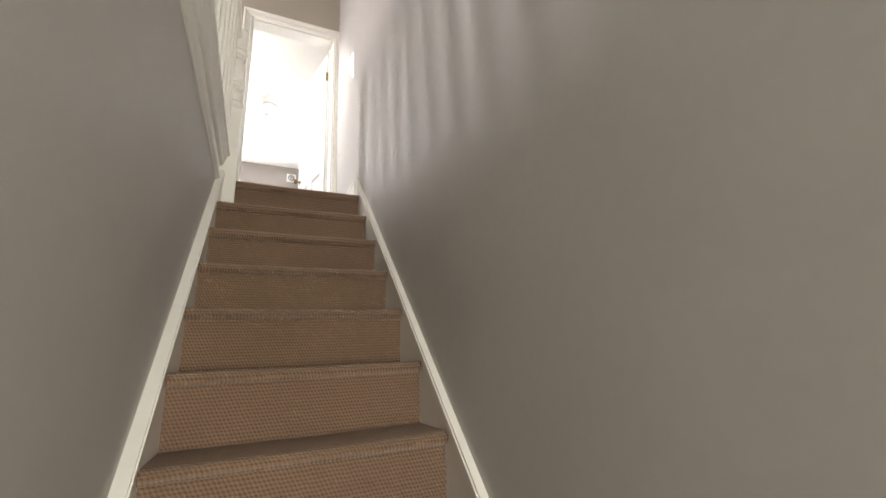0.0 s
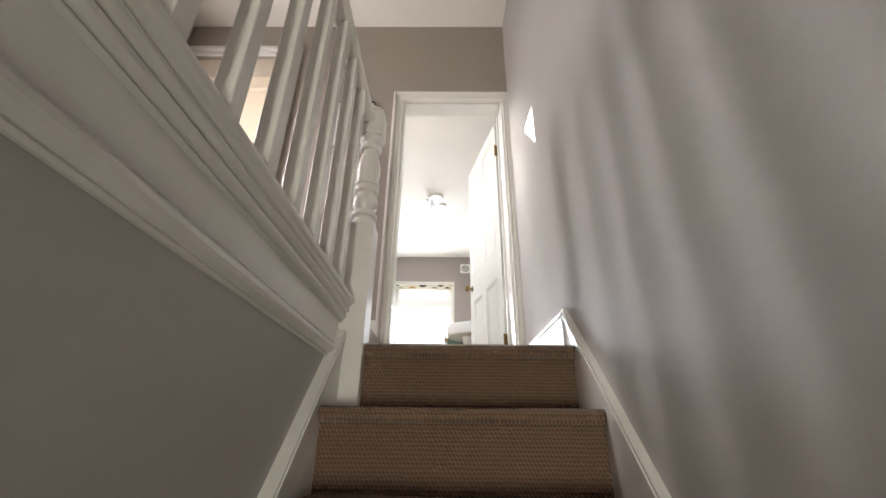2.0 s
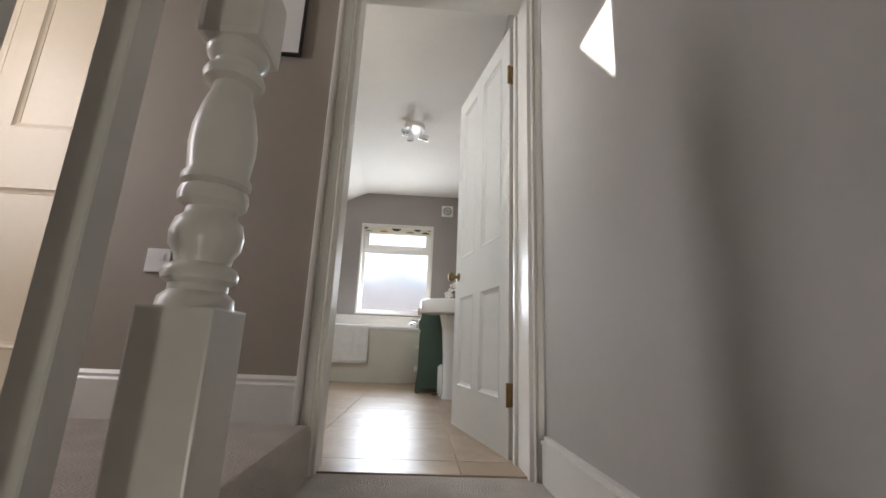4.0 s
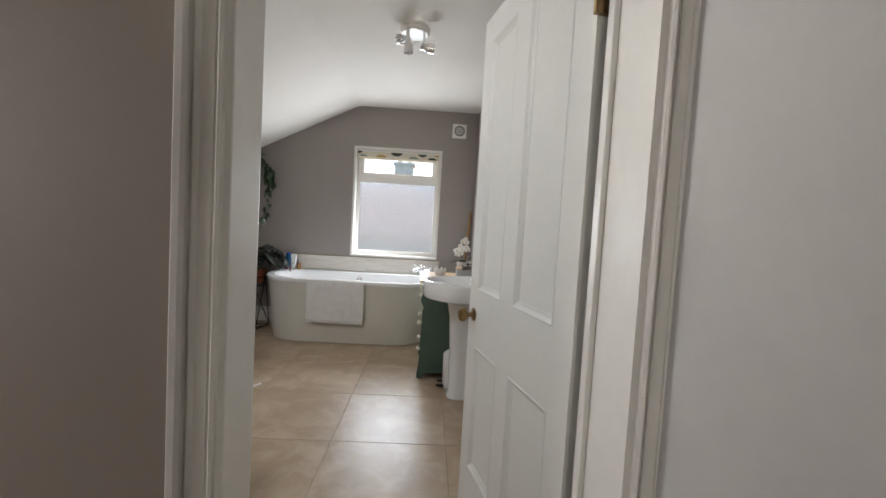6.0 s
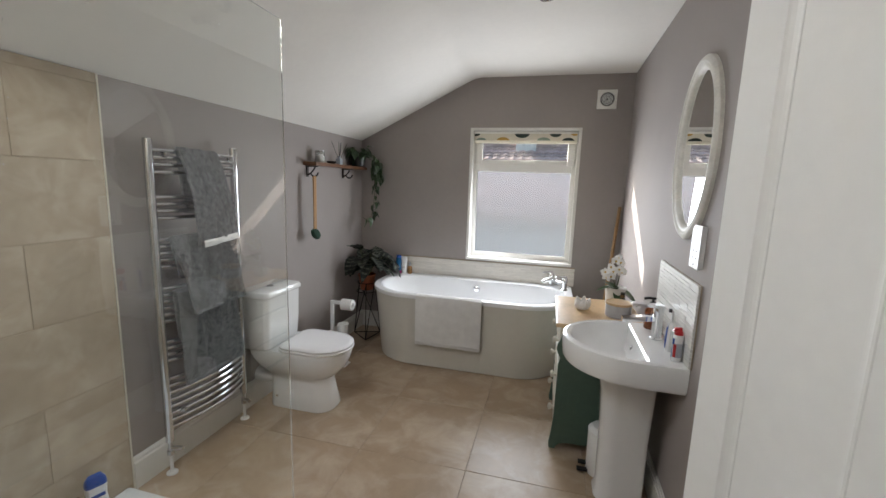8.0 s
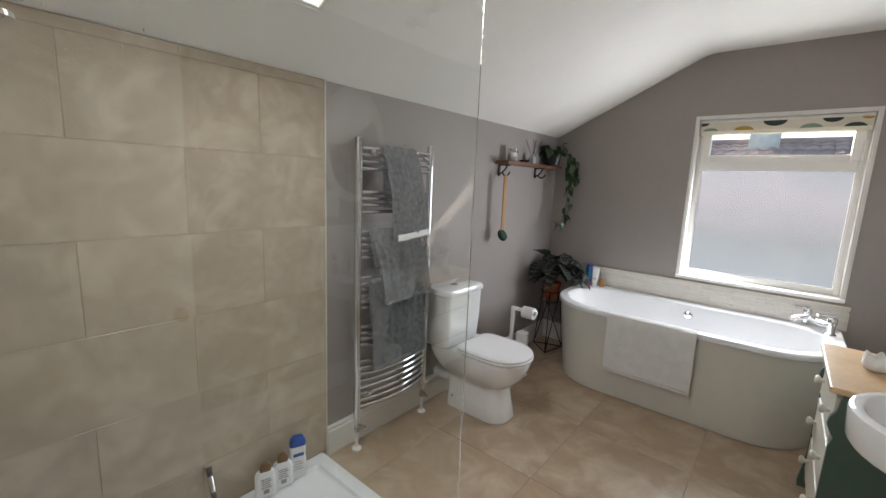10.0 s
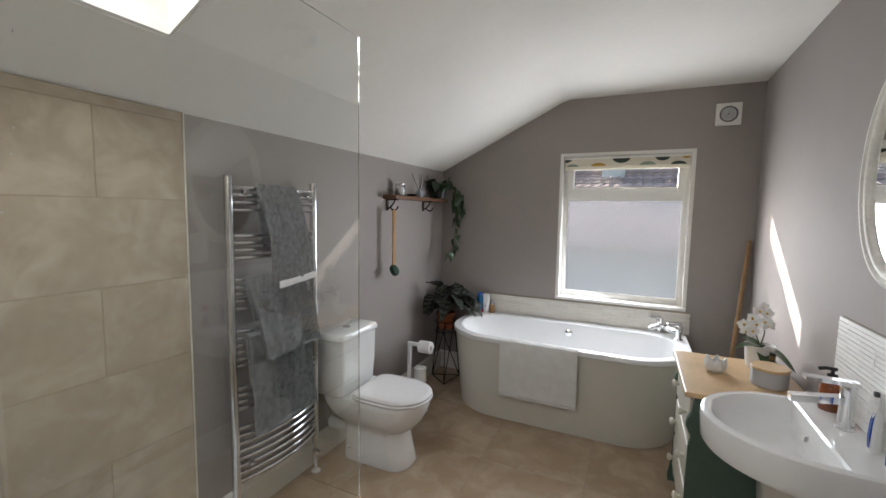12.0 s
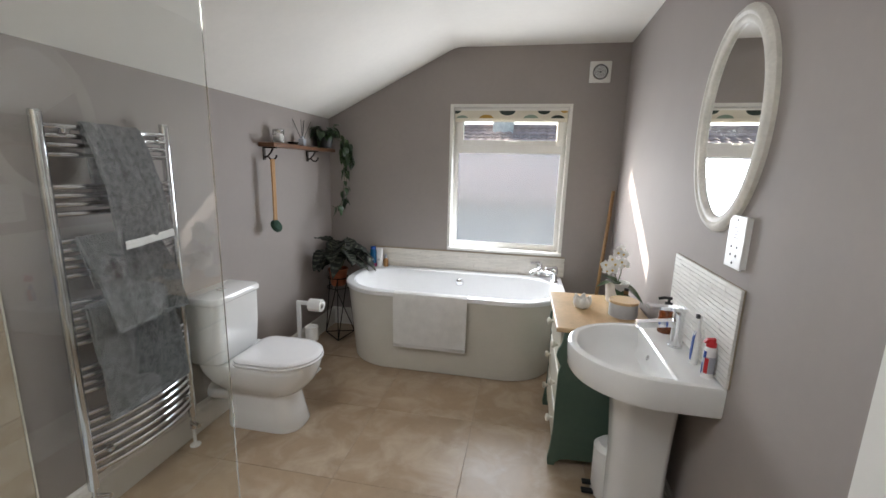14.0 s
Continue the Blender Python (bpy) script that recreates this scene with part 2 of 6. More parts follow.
M["plaster"] = mat("grey_rendered_wall", (0.42, 0.40, 0.39), 0.9, var=0.1, scales=(0.5, 6.0))
M["room"] = mat("warm_room_paint", (0.62, 0.53, 0.43), 0.8, var=0.03)


def glass(name, col, rough):
    m = bpy.data.materials.new(name)
    m.use_nodes = True
    b = m.node_tree.nodes["Principled BSDF"]
    b.inputs["Base Color"].default_value = (*col, 1)
    b.inputs["Transmission Weight"].default_value = 1.0
    b.inputs["Roughness"].default_value = rough
    b.inputs["IOR"].default_value = 1.5
    return m


M["glass"] = glass("clear_glass", (0.95, 0.975, 0.96), 0.0)
M["screen"] = glass("green_tinted_safety_glass", (0.955, 0.98, 0.965), 0.0)
M["screen"].node_tree.nodes["Principled BSDF"].inputs["IOR"].default_value = 1.53
M["frost"] = glass("frosted_glass", (0.74, 0.755, 0.80), 0.22)
nt_ = M["frost"].node_tree
tr_ = nt_.nodes.new("ShaderNodeBsdfTranslucent")
tr_.inputs["Color"].default_value = (0.88, 0.92, 0.97, 1)
mx_ = nt_.nodes.new("ShaderNodeMixShader")
mx_.inputs[0].default_value = 0.07
nt_.links.new(nt_.nodes["Principled BSDF"].outputs[0], mx_.inputs[1])
nt_.links.new(tr_.outputs[0], mx_.inputs[2])
nt_.links.new(mx_.outputs[0], nt_.nodes["Material Output"].inputs["Surface"])


# ---------------------------------------------------------------- building helpers
def mesh_of(name, bm, material, smooth=False):
    me = bpy.data.meshes.new(name)
    bmesh.ops.recalc_face_normals(bm, faces=bm.faces)
    bm.to_mesh(me)
    bm.free()
    if smooth:
        me.shade_smooth()
        me.set_sharp_from_angle(angle=radians(38))
    for k in (material if isinstance(material, (list, tuple)) else [material]):
        me.materials.append(M[k])
    return me


def part(name, bm, material, parent, label="", smooth=False):
    ob = new(name, mesh_of(name, bm, material, smooth))
    ob.parent = parent
    return tagged(ob, label) if label else ob


def thing(name, at, label, category, group="", turn=0.0):
    ob = new(name)
    ob.matrix_basis = pose(*at, 0, 0, turn)
    ob.empty_display_size = 0.1
    return tagged(ob, label, category, group)


def single(name, bm, material, at, label, category, group="", smooth=False, turn=0.0):
    ob = new(name, mesh_of(name, bm, material, smooth))
    ob.matrix_basis = pose(*at, 0, 0, turn)
    return tagged(ob, label, category, group)


def structure(name, bm, material, label, category, smooth=False):
    ob = new(name, mesh_of(name, bm, material, smooth))
    return tagged(ob, label, category, kind="structure")


def box(bm, x0, x1, y0, y1, z0, z1, bevel=0.0, seg=2):
    v = [bm.verts.new((x, y, z)) for z in (z0, z1) for y in (y0, y1) for x in (x0, x1)]
    fs = [bm.faces.new([v[i] for i in q]) for q in ((0, 2, 3, 1), (4, 5, 7, 6), (0, 1, 5, 4), (1, 3, 7, 5), (3, 2, 6, 7), (2, 0, 4, 6))]
    if bevel:
        es = list({e for f in fs for e in f.edges})
        bmesh.ops.bevel(bm, geom=es, offset=bevel, segments=seg, affect="EDGES", profile=0.6)
    return bm


def boxbm(*a, **k):
    return box(bmesh.new(), *a, **k)


def prism(bm, poly, axis, lo, hi):
    """A polygon of pairs in the other two axes (in x, y, z order), drawn out along one axis."""
    k = "xyz".index(axis)
    rings = []
    for w in (lo, hi):
        ring = []
        for a, b in poly:
            p = [a, b]
            p.insert(k, w)
            ring.append(bm.verts.new(p))
        rings.append(ring)
    n = len(poly)
    for i in range(n):
        bm.faces.new((rings[0][i], rings[0][(i + 1) % n], rings[1][(i + 1) % n], rings[1][i]))
    bm.faces.new(rings[0][::-1])
    bm.faces.new(rings[1])
    return bm


def lathe(bm, prof, seg=28, centre=(0, 0, 0), close=True):
    """prof: radius and height pairs from bottom to top."""
    rings = []
    for r, z in prof:
        rings.append([bm.verts.new((centre[0] + r * math.cos(2 * math.pi * i / seg), centre[1] + r * math.sin(2 * math.pi * i / seg), centre[2] + z)) for i in range(seg)])
    for a, b in zip(rings, rings[1:]):
        for i in range(seg):
            bm.faces.new((a[i], a[(i + 1) % seg], b[(i + 1) % seg], b[i]))
    if close:
        bm.faces.new(rings[0][::-1])
        bm.faces.new(rings[-1])
    return bm


def tube(bm, pts, r, seg=10, taper=None):
    pts = [Vector(p) for p in pts]
    rings, up = [], None
    for i, p in enumerate(pts):
        d = (pts[min(i + 1, len(pts) - 1)] - pts[max(i - 1, 0)]).normalized()
        if up is None:
            up = Vector((0, 0, 1)) if abs(d.z) < 0.9 else Vector((1, 0, 0))
        s = d.cross(up).normalized()
        up = s.cross(d).normalized()
        rr = r if taper is None else r * (1 - (1 - taper) * i / (len(pts) - 1))
        rings.append([bm.verts.new(p + rr * (math.cos(2 * math.pi * j / seg) * s + math.sin(2 * math.pi * j / seg) * up)) for j in range(seg)])
    for a, b in zip(rings, rings[1:]):
        for j in range(seg):
            bm.faces.new((a[j], a[(j + 1) % seg], b[(j + 1) % seg], b[j]))
    bm.faces.new(rings[0][::-1])
    bm.faces.new(rings[-1])
    return bm


def loft(bm, rings, bottom=True, top=True):
    vs = [[bm.verts.new(p) for p in ring] for ring in rings]
    n = len(vs[0])
    for a, b in zip(vs, vs[1:]):
        for i in range(n):
            bm.faces.new((a[i], a[(i + 1) % n], b[(i + 1) % n], b[i]))
    if bottom:
        bm.faces.new(vs[0][::-1])
    if top:
        bm.faces.new(vs[-1])
    return bm


def rounded(x0, x1, y0, y1, radii, z, n=8):
    """A rectangle's outline with its four corners rounded: radii at (x0,y0), (x1,y0), (x1,y1), (x0,y1)."""
    out = []
    for (cx, sx), (cy, sy), r, a0 in (((x0, 1), (y0, 1), radii[0], 180), ((x1, -1), (y0, 1), radii[1], 270), ((x1, -1), (y1, -1), radii[2], 0), ((x0, 1), (y1, -1), radii[3], 90)):
        for i in range(n + 1):
            a = radians(a0 + 90 * i / n)
            out.append((cx + sx * r + r * math.cos(a), cy + sy * r + r * math.sin(a), z))
    return out


def arc_pts(c, r, a0, a1, n, plane="xz"):
    out = []
    for i in range(n + 1):
        a = radians(a0 + (a1 - a0) * i / n)
        u, v = r * math.cos(a), r * math.sin(a)
        out.append((c[0] + u, c[1], c[2] + v) if plane == "xz" else (c[0] + u, c[1] + v, c[2]) if plane == "xy" else (c[0], c[1] + u, c[2] + v))
    return out

# ---------------------------------------------------------------- plan
HX, HE = 0.737, 0.710   # hall's right wall face, at the stairs and at the bathroom door
BX0 = -1.685            # bathroom's west wall
BY0, BY1 = 3.41, 7.21   # bathroom's front and back walls
DY = 3.262              # hall face of the wall with the bathroom door
OX0, OX1, OZ = -0.071, 0.670, 2.008   # door opening
WX0, WX1, WZ0, WZ1 = -0.583, 0.366, 0.797, 1.995   # window opening
RIDGE_X, CEIL_Z, EAVE_Z = -0.564, 2.446, 1.889
HC = 2.81               # hall ceiling
UP = 0.150              # raised landing floor
LOW = -2.88
BACK = -3.0
LX = -1.88              # raised landing's far wall


def east(y):
    """The basin wall's face: it runs slightly out of square."""
    return 0.705 + (y - 3.41) * 0.0171


BX1 = east(BY1)
SLOPE = (CEIL_Z - EAVE_Z) / (RIDGE_X + 1.685)


def roof_z(x):
    return EAVE_Z + SLOPE * (x + 1.685)


# side walls
b = bmesh.new()
prism(b, [(HX, BACK - 0.2), (HX, 2.2), (HE, DY), (HX + 0.2, DY), (HX + 0.2, BACK - 0.2)], "z", LOW, HC + 0.1)
structure("wall_east", b, "hall", "pale taupe painted wall along the stairs", "wall")
b = bmesh.new()
prism(b, [(east(BY0), BY0), (BX1 + 0.2, BY0), (BX1 + 0.2, BY1 + 0.25), (east(BY1 + 0.25), BY1 + 0.25)], "z", -0.1, CEIL_Z + 0.1)
structure("wall_bathroom_east", b, "wall", "taupe painted bathroom wall behind the basin", "wall")
b = bmesh.new()
box(b, BX0 - 0.2, BX0, BY0, BY1 + 0.25, -0.1, EAVE_Z + 0.05)
structure("wall_bathroom_west", b, "wall", "taupe painted low bathroom side wall", "wall")

# back wall with the window opening
b = bmesh.new()
prism(b, [(BX0, -0.1), (WX0, -0.1), (WX0, CEIL_Z + 0.1), (RIDGE_X - 0.033, CEIL_Z + 0.1), (BX0, EAVE_Z + 0.08)], "y", BY1, BY1 + 0.17)
box(b, WX0, WX1, BY1, BY1 + 0.17, -0.1, WZ0)
box(b, WX0, WX1, BY1, BY1 + 0.17, WZ1, CEIL_Z + 0.1)
box(b, WX1, BX1, BY1, BY1 + 0.17, -0.1, CEIL_Z + 0.1)
structure("wall_bathroom_north", b, "wall", "taupe painted gable wall with one window", "wall")

# wall with the bathroom door: hall leaf and bathroom leaf
CD0, CD1, CDZ = -1.78, -1.0, 2.46   # second door on the raised landing
b = bmesh.new()
box(b, OX1, HX + 0.2, DY, DY + 0.09, -0.1, HC)
box(b, OX0 - 0.032, OX1, DY, DY + 0.09, OZ, HC)
box(b, CD1, OX0 - 0.032, DY, DY + 0.09, -0.1, HC)
box(b, CD0, CD1, DY, DY + 0.09, CDZ, HC)
box(b, LX - 0.3, CD0, DY, DY + 0.09, -0.1, HC)
structure("wall_landing", b, "landing", "warm taupe wall round the bathroom doorway", "wall")
b = bmesh.new()
box(b, OX1, BX1 + 0.1, DY + 0.09, BY0, -0.1, CEIL_Z + 0.1)
box(b, OX0 - 0.032, OX1, DY + 0.09, BY0, OZ, CEIL_Z + 0.1)
box(b, BX0 - 0.2, OX0 - 0.032, DY + 0.09, BY0, -0.1, CEIL_Z + 0.1)
structure("wall_bathroom_south", b, "wall", "taupe painted wall beside the bathroom door", "wall")

# stair's left wall below the raised landing, and the walls that close the hall
b = bmesh.new()
box(b, -0.225, -0.122, BACK, 2.37, LOW, 0.06)
structure("wall_stair", b, "hall", "pale taupe wall below the balustrade", "wall")
b = bmesh.new()
HW0, HW1, HZ0, HZ1 = 0.02, 0.64, -1.65, -0.65
box(b, LX - 0.3, HW0, BACK - 0.2, BACK, LOW, HC + 0.1)
box(b, HW1, HX + 0.2, BACK - 0.2, BACK, LOW, HC + 0.1)
box(b, HW0, HW1, BACK - 0.2, BACK, LOW, HZ0)
box(b, HW0, HW1, BACK - 0.2, BACK, HZ1, HC + 0.1)
structure("wall_south", b, "hall", "pale taupe wall at the foot of the stairs", "wall")
b = bmesh.new()
LW0, LW1, LZ0, LZ1 = 2.37, 2.73, 0.75, 1.95
box(b, LX - 0.15, LX, BACK, LW0, UP - 0.3, HC)
box(b, LX - 0.15, LX, LW1, DY, UP - 0.3, HC)
box(b, LX - 0.15, LX, LW0, LW1, UP - 0.3, LZ0)
box(b, LX - 0.15, LX, LW0, LW1, LZ1, HC)
structure("wall_west", b, "hall", "pale taupe landing wall with a window", "wall")
b = bmesh.new()
box(b, LX - 0.15, LX - 0.09, LW0, LW0 + 0.06, LZ0, LZ1)
box(b, LX - 0.15, LX - 0.09, LW1 - 0.06, LW1, LZ0, LZ1)
box(b, LX - 0.15, LX - 0.09, LW0 + 0.06, LW1 - 0.06, LZ0, LZ0 + 0.06)
box(b, LX - 0.15, LX - 0.09, LW0 + 0.06, LW1 - 0.06, LZ1 - 0.06, LZ1)
w2 = structure("window_2", b, "upvc", "white landing window frame", "window")
# Opening inferred from the spindle shadows; the pane is added, unseen, to stop direct sun.
part("pane", boxbm(LX - 0.125, LX - 0.120, LW0 + 0.055, LW1 - 0.055, LZ0 + 0.055, LZ1 - 0.055), "frost", w2, "unseen frosted pane added to keep direct sun out")

# Unseen window, made up to house the stair fill lamp.
b = bmesh.new()
box(b, HW0, HW0 + 0.05, BACK - 0.17, BACK - 0.11, HZ0, HZ1)
box(b, HW1 - 0.05, HW1, BACK - 0.17, BACK - 0.11, HZ0, HZ1)
box(b, HW0 + 0.05, HW1 - 0.05, BACK - 0.17, BACK - 0.11, HZ0, HZ0 + 0.05)
box(b, HW0 + 0.05, HW1 - 0.05, BACK - 0.17, BACK - 0.11, HZ1 - 0.05, HZ1)
w3 = structure("window_3_added", b, "upvc", "white unseen window frame added at the foot of the stairs", "window")
# Added pane, never in view, that blocks sharp sunlight.
part("pane", boxbm(HW0 + 0.045, HW1 - 0.045, BACK - 0.145, BACK - 0.140, HZ0 + 0.045, HZ1 - 0.045), "frost", w3, "unseen frosted pane added to keep direct sun out")

# floors
b = boxbm(BX0, BX1, DY + 0.03, BY1, -0.12, -0.003)
floor = structure("floor", b, "grout", "square beige stone-look floor tiles", "floor")
b = bmesh.new()
box(b, -0.085, HX, 2.416, DY + 0.03, -0.25, -0.02)
prism(b, [(2.416, -0.03), (DY + 0.03, -0.03), (DY + 0.03, -0.006), (2.416, -0.006)], "x", -0.085, HX)
structure("floor_landing", b, "plush", "pale plush carpet on the lower landing", "floor", True)
b = bmesh.new()
prism(b, [(LX - 0.1, -0.2), (-0.083, -0.2), (-0.075, UP - 0.03), (-0.079, UP - 0.012), (-0.093, UP), (LX - 0.1, UP)], "y", 2.44, DY + 0.0)
box(b, LX - 0.1, -0.225, BACK, 2.44, 0.0, UP)
structure("floor_upper_landing", b, "plush", "pale plush carpet on the raised landing", "floor")
b = boxbm(-0.14, HX, BACK, 0.3, LOW - 0.1, LOW)
structure("floor_hall", b, "plush", "carpeted floor at the foot of the stairs", "floor")

# ceilings
b = boxbm(LX - 0.3, HX + 0.2, BACK - 0.2, DY + 0.09, HC, HC + 0.12)
structure("ceiling", b, "ceil", "white plaster ceiling over the stairs", "ceiling")
b = bmesh.new()
SK0, SK1, SKY0, SKY1 = -1.375, -0.69, 3.62, 4.49
box(b, RIDGE_X + 0.06, BX1, BY0, BY1, CEIL_Z, CEIL_Z + 0.12)


def slope_piece(bm, x0, x1, y0, y1, t=0.16):
    prism(bm, [(x0, roof_z(x0)), (x1, roof_z(x1)), (x1, roof_z(x1) + t), (x0, roof_z(x0) + t)], "y", y0, y1)


slope_piece(b, BX0 - 0.1, SK0, BY0, BY1)
slope_piece(b, SK1, RIDGE_X - 0.06, BY0, BY1)
curve = []
for i in range(11):
    u = i / 10
    xa, xc = RIDGE_X - 0.06, RIDGE_X + 0.06
    curve.append(((1 - u) ** 2 * xa + 2 * u * (1 - u) * RIDGE_X + u * u * xc, (1 - u) ** 2 * roof_z(xa) + 2 * u * (1 - u) * CEIL_Z + u * u * CEIL_Z))
prism(b, curve + [(RIDGE_X + 0.06, CEIL_Z + 0.12), (RIDGE_X - 0.06, CEIL_Z + 0.12)], "y", BY0, BY1)
slope_piece(b, SK0, SK1, BY0, SKY0)
slope_piece(b, SK0, SK1, SKY1, BY1)
structure("ceiling_bathroom", b, "ceil", "white bathroom ceiling, half of it sloping", "ceiling", True)

# skylight: shaft lining, frame, sash and pane
skyl = tagged(new("skylight"), "white roof window above the shower", "skylight", kind="structure")
b = bmesh.new()
t = 0.16


def ring_piece(bm, inset0, inset1, h0, h1):
    """A frame lying in the slope, between two insets from the shaft, from height h0 to h1 above the ceiling."""
    a0, a1, c0, c1 = SK0 + inset0, SK1 - inset0, SKY0 + inset0, SKY1 - inset0
    d0, d1, e0, e1 = SK0 + inset1, SK1 - inset1, SKY0 + inset1, SKY1 - inset1
    for x0, x1, y0, y1 in ((a0, d0, c0, c1), (d1, a1, c0, c1), (d0, d1, c0, e0), (d0, d1, e1, c1)):
        prism(bm, [(x0, roof_z(x0) + h0), (x1, roof_z(x1) + h0), (x1, roof_z(x1) + h1), (x0, roof_z(x0) + h1)], "y", y0, y1)


ring_piece(b, -0.004, 0.012, 0.003, 0.20)
part("shaft_lining", b, "ceil", skyl)
b = bmesh.new()
ring_piece(b, 0.012, 0.05, 0.13, 0.20)
part("frame", b, "trim", skyl)
b = bmesh.new()
ring_piece(b, 0.048, 0.076, 0.15, 0.21)
part("sash", b, "upvc", skyl)
b = bmesh.new()
prism(b, [(SK0 + 0.072, roof_z(SK0 + 0.072) + 0.185), (SK1 - 0.072, roof_z(SK1 - 0.072) + 0.185), (SK1 - 0.072, roof_z(SK1 - 0.072) + 0.19), (SK0 + 0.072, roof_z(SK0 + 0.072) + 0.19)], "y", SKY0 + 0.072, SKY1 - 0.072)
pane = part("pane", b, "glass", skyl)
pane.visible_shadow = False

# ---------------------------------------------------------------- window in the gable
win = tagged(new("window_1"), "white plastic window with a frosted lower pane", "window", kind="structure")
b = bmesh.new()
box(b, WX0 - 0.0, WX0 + 0.012, BY1 + 0.002, BY1 + 0.10, WZ0, WZ1)
box(b, WX1 - 0.012, WX1, BY1 + 0.002, BY1 + 0.10, WZ0, WZ1)
box(b, WX0 + 0.012, WX1 - 0.012, BY1 + 0.002, BY1 + 0.10, WZ1 - 0.012, WZ1)
for x0, x1, z0, z1 in ((WX0 - 0.014, WX0 + 0.003, WZ0 - 0.01, WZ1 + 0.014), (WX1 - 0.003, WX1 + 0.014, WZ0 - 0.01, WZ1 + 0.014), (WX0 + 0.003, WX1 - 0.003, WZ1 - 0.003, WZ1 + 0.014)):
    box(b, x0, x1, BY1 - 0.004, BY1 + 0.002, z0, z1)
part("reveal", b, "trim", win)
b = boxbm(WX0 - 0.012, WX1 + 0.012, BY1 - 0.016, BY1 + 0.12, WZ0 - 0.012, WZ0 + 0.012, bevel=0.005)
part("window_sill", b, "upvc", win)
FY0, FY1 = BY1 + 0.09, BY1 + 0.15
F = 0.036
b = bmesh.new()
ax0, ax1, az0, az1 = WX0 + 0.006, WX1 - 0.006, WZ0 + 0.012, WZ1 - 0.006
box(b, ax0, ax0 + F, FY0, FY1, az0, az1, bevel=0.004)
box(b, ax1 - F, ax1, FY0, FY1, az0, az1, bevel=0.004)
box(b, ax0 + F, ax1 - F, FY0, FY1, az0, az0 + F, bevel=0.004)
box(b, ax0 + F, ax1 - F, FY0, FY1, az1 - F, az1, bevel=0.004)
box(b, ax0 + F, ax1 - F, FY0 - 0.004, FY1, 1.630, 1.692, bevel=0.004)
part("window_frame", b, "upvc", win)
b = bmesh.new()
sx0, sx1, sz0, sz1 = ax0 + F - 0.01, ax1 - F + 0.01, 1.686, az1 - F + 0.004
G, GS = 0.045, 0.056
for x0, x1, z0, z1 in ((sx0, sx0 + GS, sz0, sz1), (sx1 - GS, sx1, sz0, sz1), (sx0 + GS, sx1 - GS, sz0, sz0 + G), (sx0 + GS, sx1 - GS, sz1 - G, sz1)):
    box(b, x0, x1, FY0 - 0.016, FY1 - 0.01, z0, z1, bevel=0.005)
part("sash", b, "upvc", win)
b = boxbm(sx0 + GS - 0.004, sx1 - GS + 0.004, FY0 + 0.02, FY0 + 0.024, sz0 + G - 0.004, sz1 - G + 0.004)
pane = part("pane", b, "glass", win, "clear upper pane")
pane.visible_shadow = False
b = boxbm(ax0 + F - 0.004, ax1 - F + 0.004, FY0 + 0.046, FY0 + 0.050, az0 + F - 0.004, 1.634)
part("pane", b, "frost", win, "frosted lower pane")
b = bmesh.new()
for x0, x1, z0, z1 in ((ax0 + F, ax0 + F + 0.007, az0 + F, 1.630), (ax1 - F - 0.007, ax1 - F, az0 + F, 1.630), (ax0 + F + 0.007, ax1 - F - 0.007, az0 + F, az0 + F + 0.007), (ax0 + F + 0.007, ax1 - F - 0.007, 1.623, 1.630)):
    box(b, x0, x1, FY0 + 0.008, FY0 + 0.046, z0, z1)
part("glazing_bead", b, "upvc", win)
b = bmesh.new()
cx = (WX0 + WX1) / 2
box(b, cx - 0.035, cx + 0.035, FY0 - 0.026, FY0 - 0.016, sz0 + 0.008, sz0 + 0.034, bevel=0.004)
box(b, cx - 0.012, cx + 0.10, FY0 - 0.046, FY0 - 0.028, sz0 + 0.014, sz0 + 0.034, bevel=0.006)
part("handle", b, "upvc", win, "white fastener")

blind = thing("roman_blind", (0, BY1 + 0.045, 1.98), "cream blind with dark green and mustard dots, pulled up", "blind")
b = bmesh.new()
box(b, WX0 + 0.014, WX1 - 0.014, -0.022, 0.022, -0.022, 0.0, bevel=0.004)
part("headrail", b, "upvc", blind)
b = bmesh.new()
for k in range(3):
    prism(b, [(-0.026 + 0.006 * k, -0.02), (0.002 + 0.006 * k, -0.02), (0.006 + 0.006 * k, -0.075 - 0.008 * k), (-0.004 + 0.006 * k, -0.088 - 0.008 * k), (-0.020 + 0.006 * k, -0.078 - 0.008 * k)], "x", WX0 + 0.02, WX1 - 0.02)
part("fabric", b, "blind", blind, "cream printed cotton folds")
for x, r, w, k in ((-0.555, 0.045, -0.018, "bl_dark"), (-0.50, 0.05, -0.085, "bl_sage"), (-0.30, 0.06, -0.085, "bl_must"), (-0.13, 0.065, -0.02, "bl_dark"), (0.06, 0.06, -0.085, "bl_sage"), (0.16, 0.05, -0.02, "bl_dark"), (0.27, 0.055, -0.085, "bl_dark"), (0.32, 0.03, -0.02, "bl_must")):
    b = bmesh.new()
    up = -1 if w > -0.05 else 1
    pts = []
    for i in range(13):
        a = math.pi * i / 12
        x_ = min(max(x + r * math.cos(a), WX0 + 0.021), WX1 - 0.021)
        pts.append((x_, w + up * 0.8 * r * math.sin(a) * 0.72))
    pts = [(px, max(min(pz, -0.021), -0.078)) for px, pz in pts]
    lo = [b.verts.new((px, -0.0275 + 0.006 * max(0, (-0.02 - pz)) / 0.055, pz)) for px, pz in pts]
    b.faces.new(lo)
    part("printed_dot", b, k, blind)

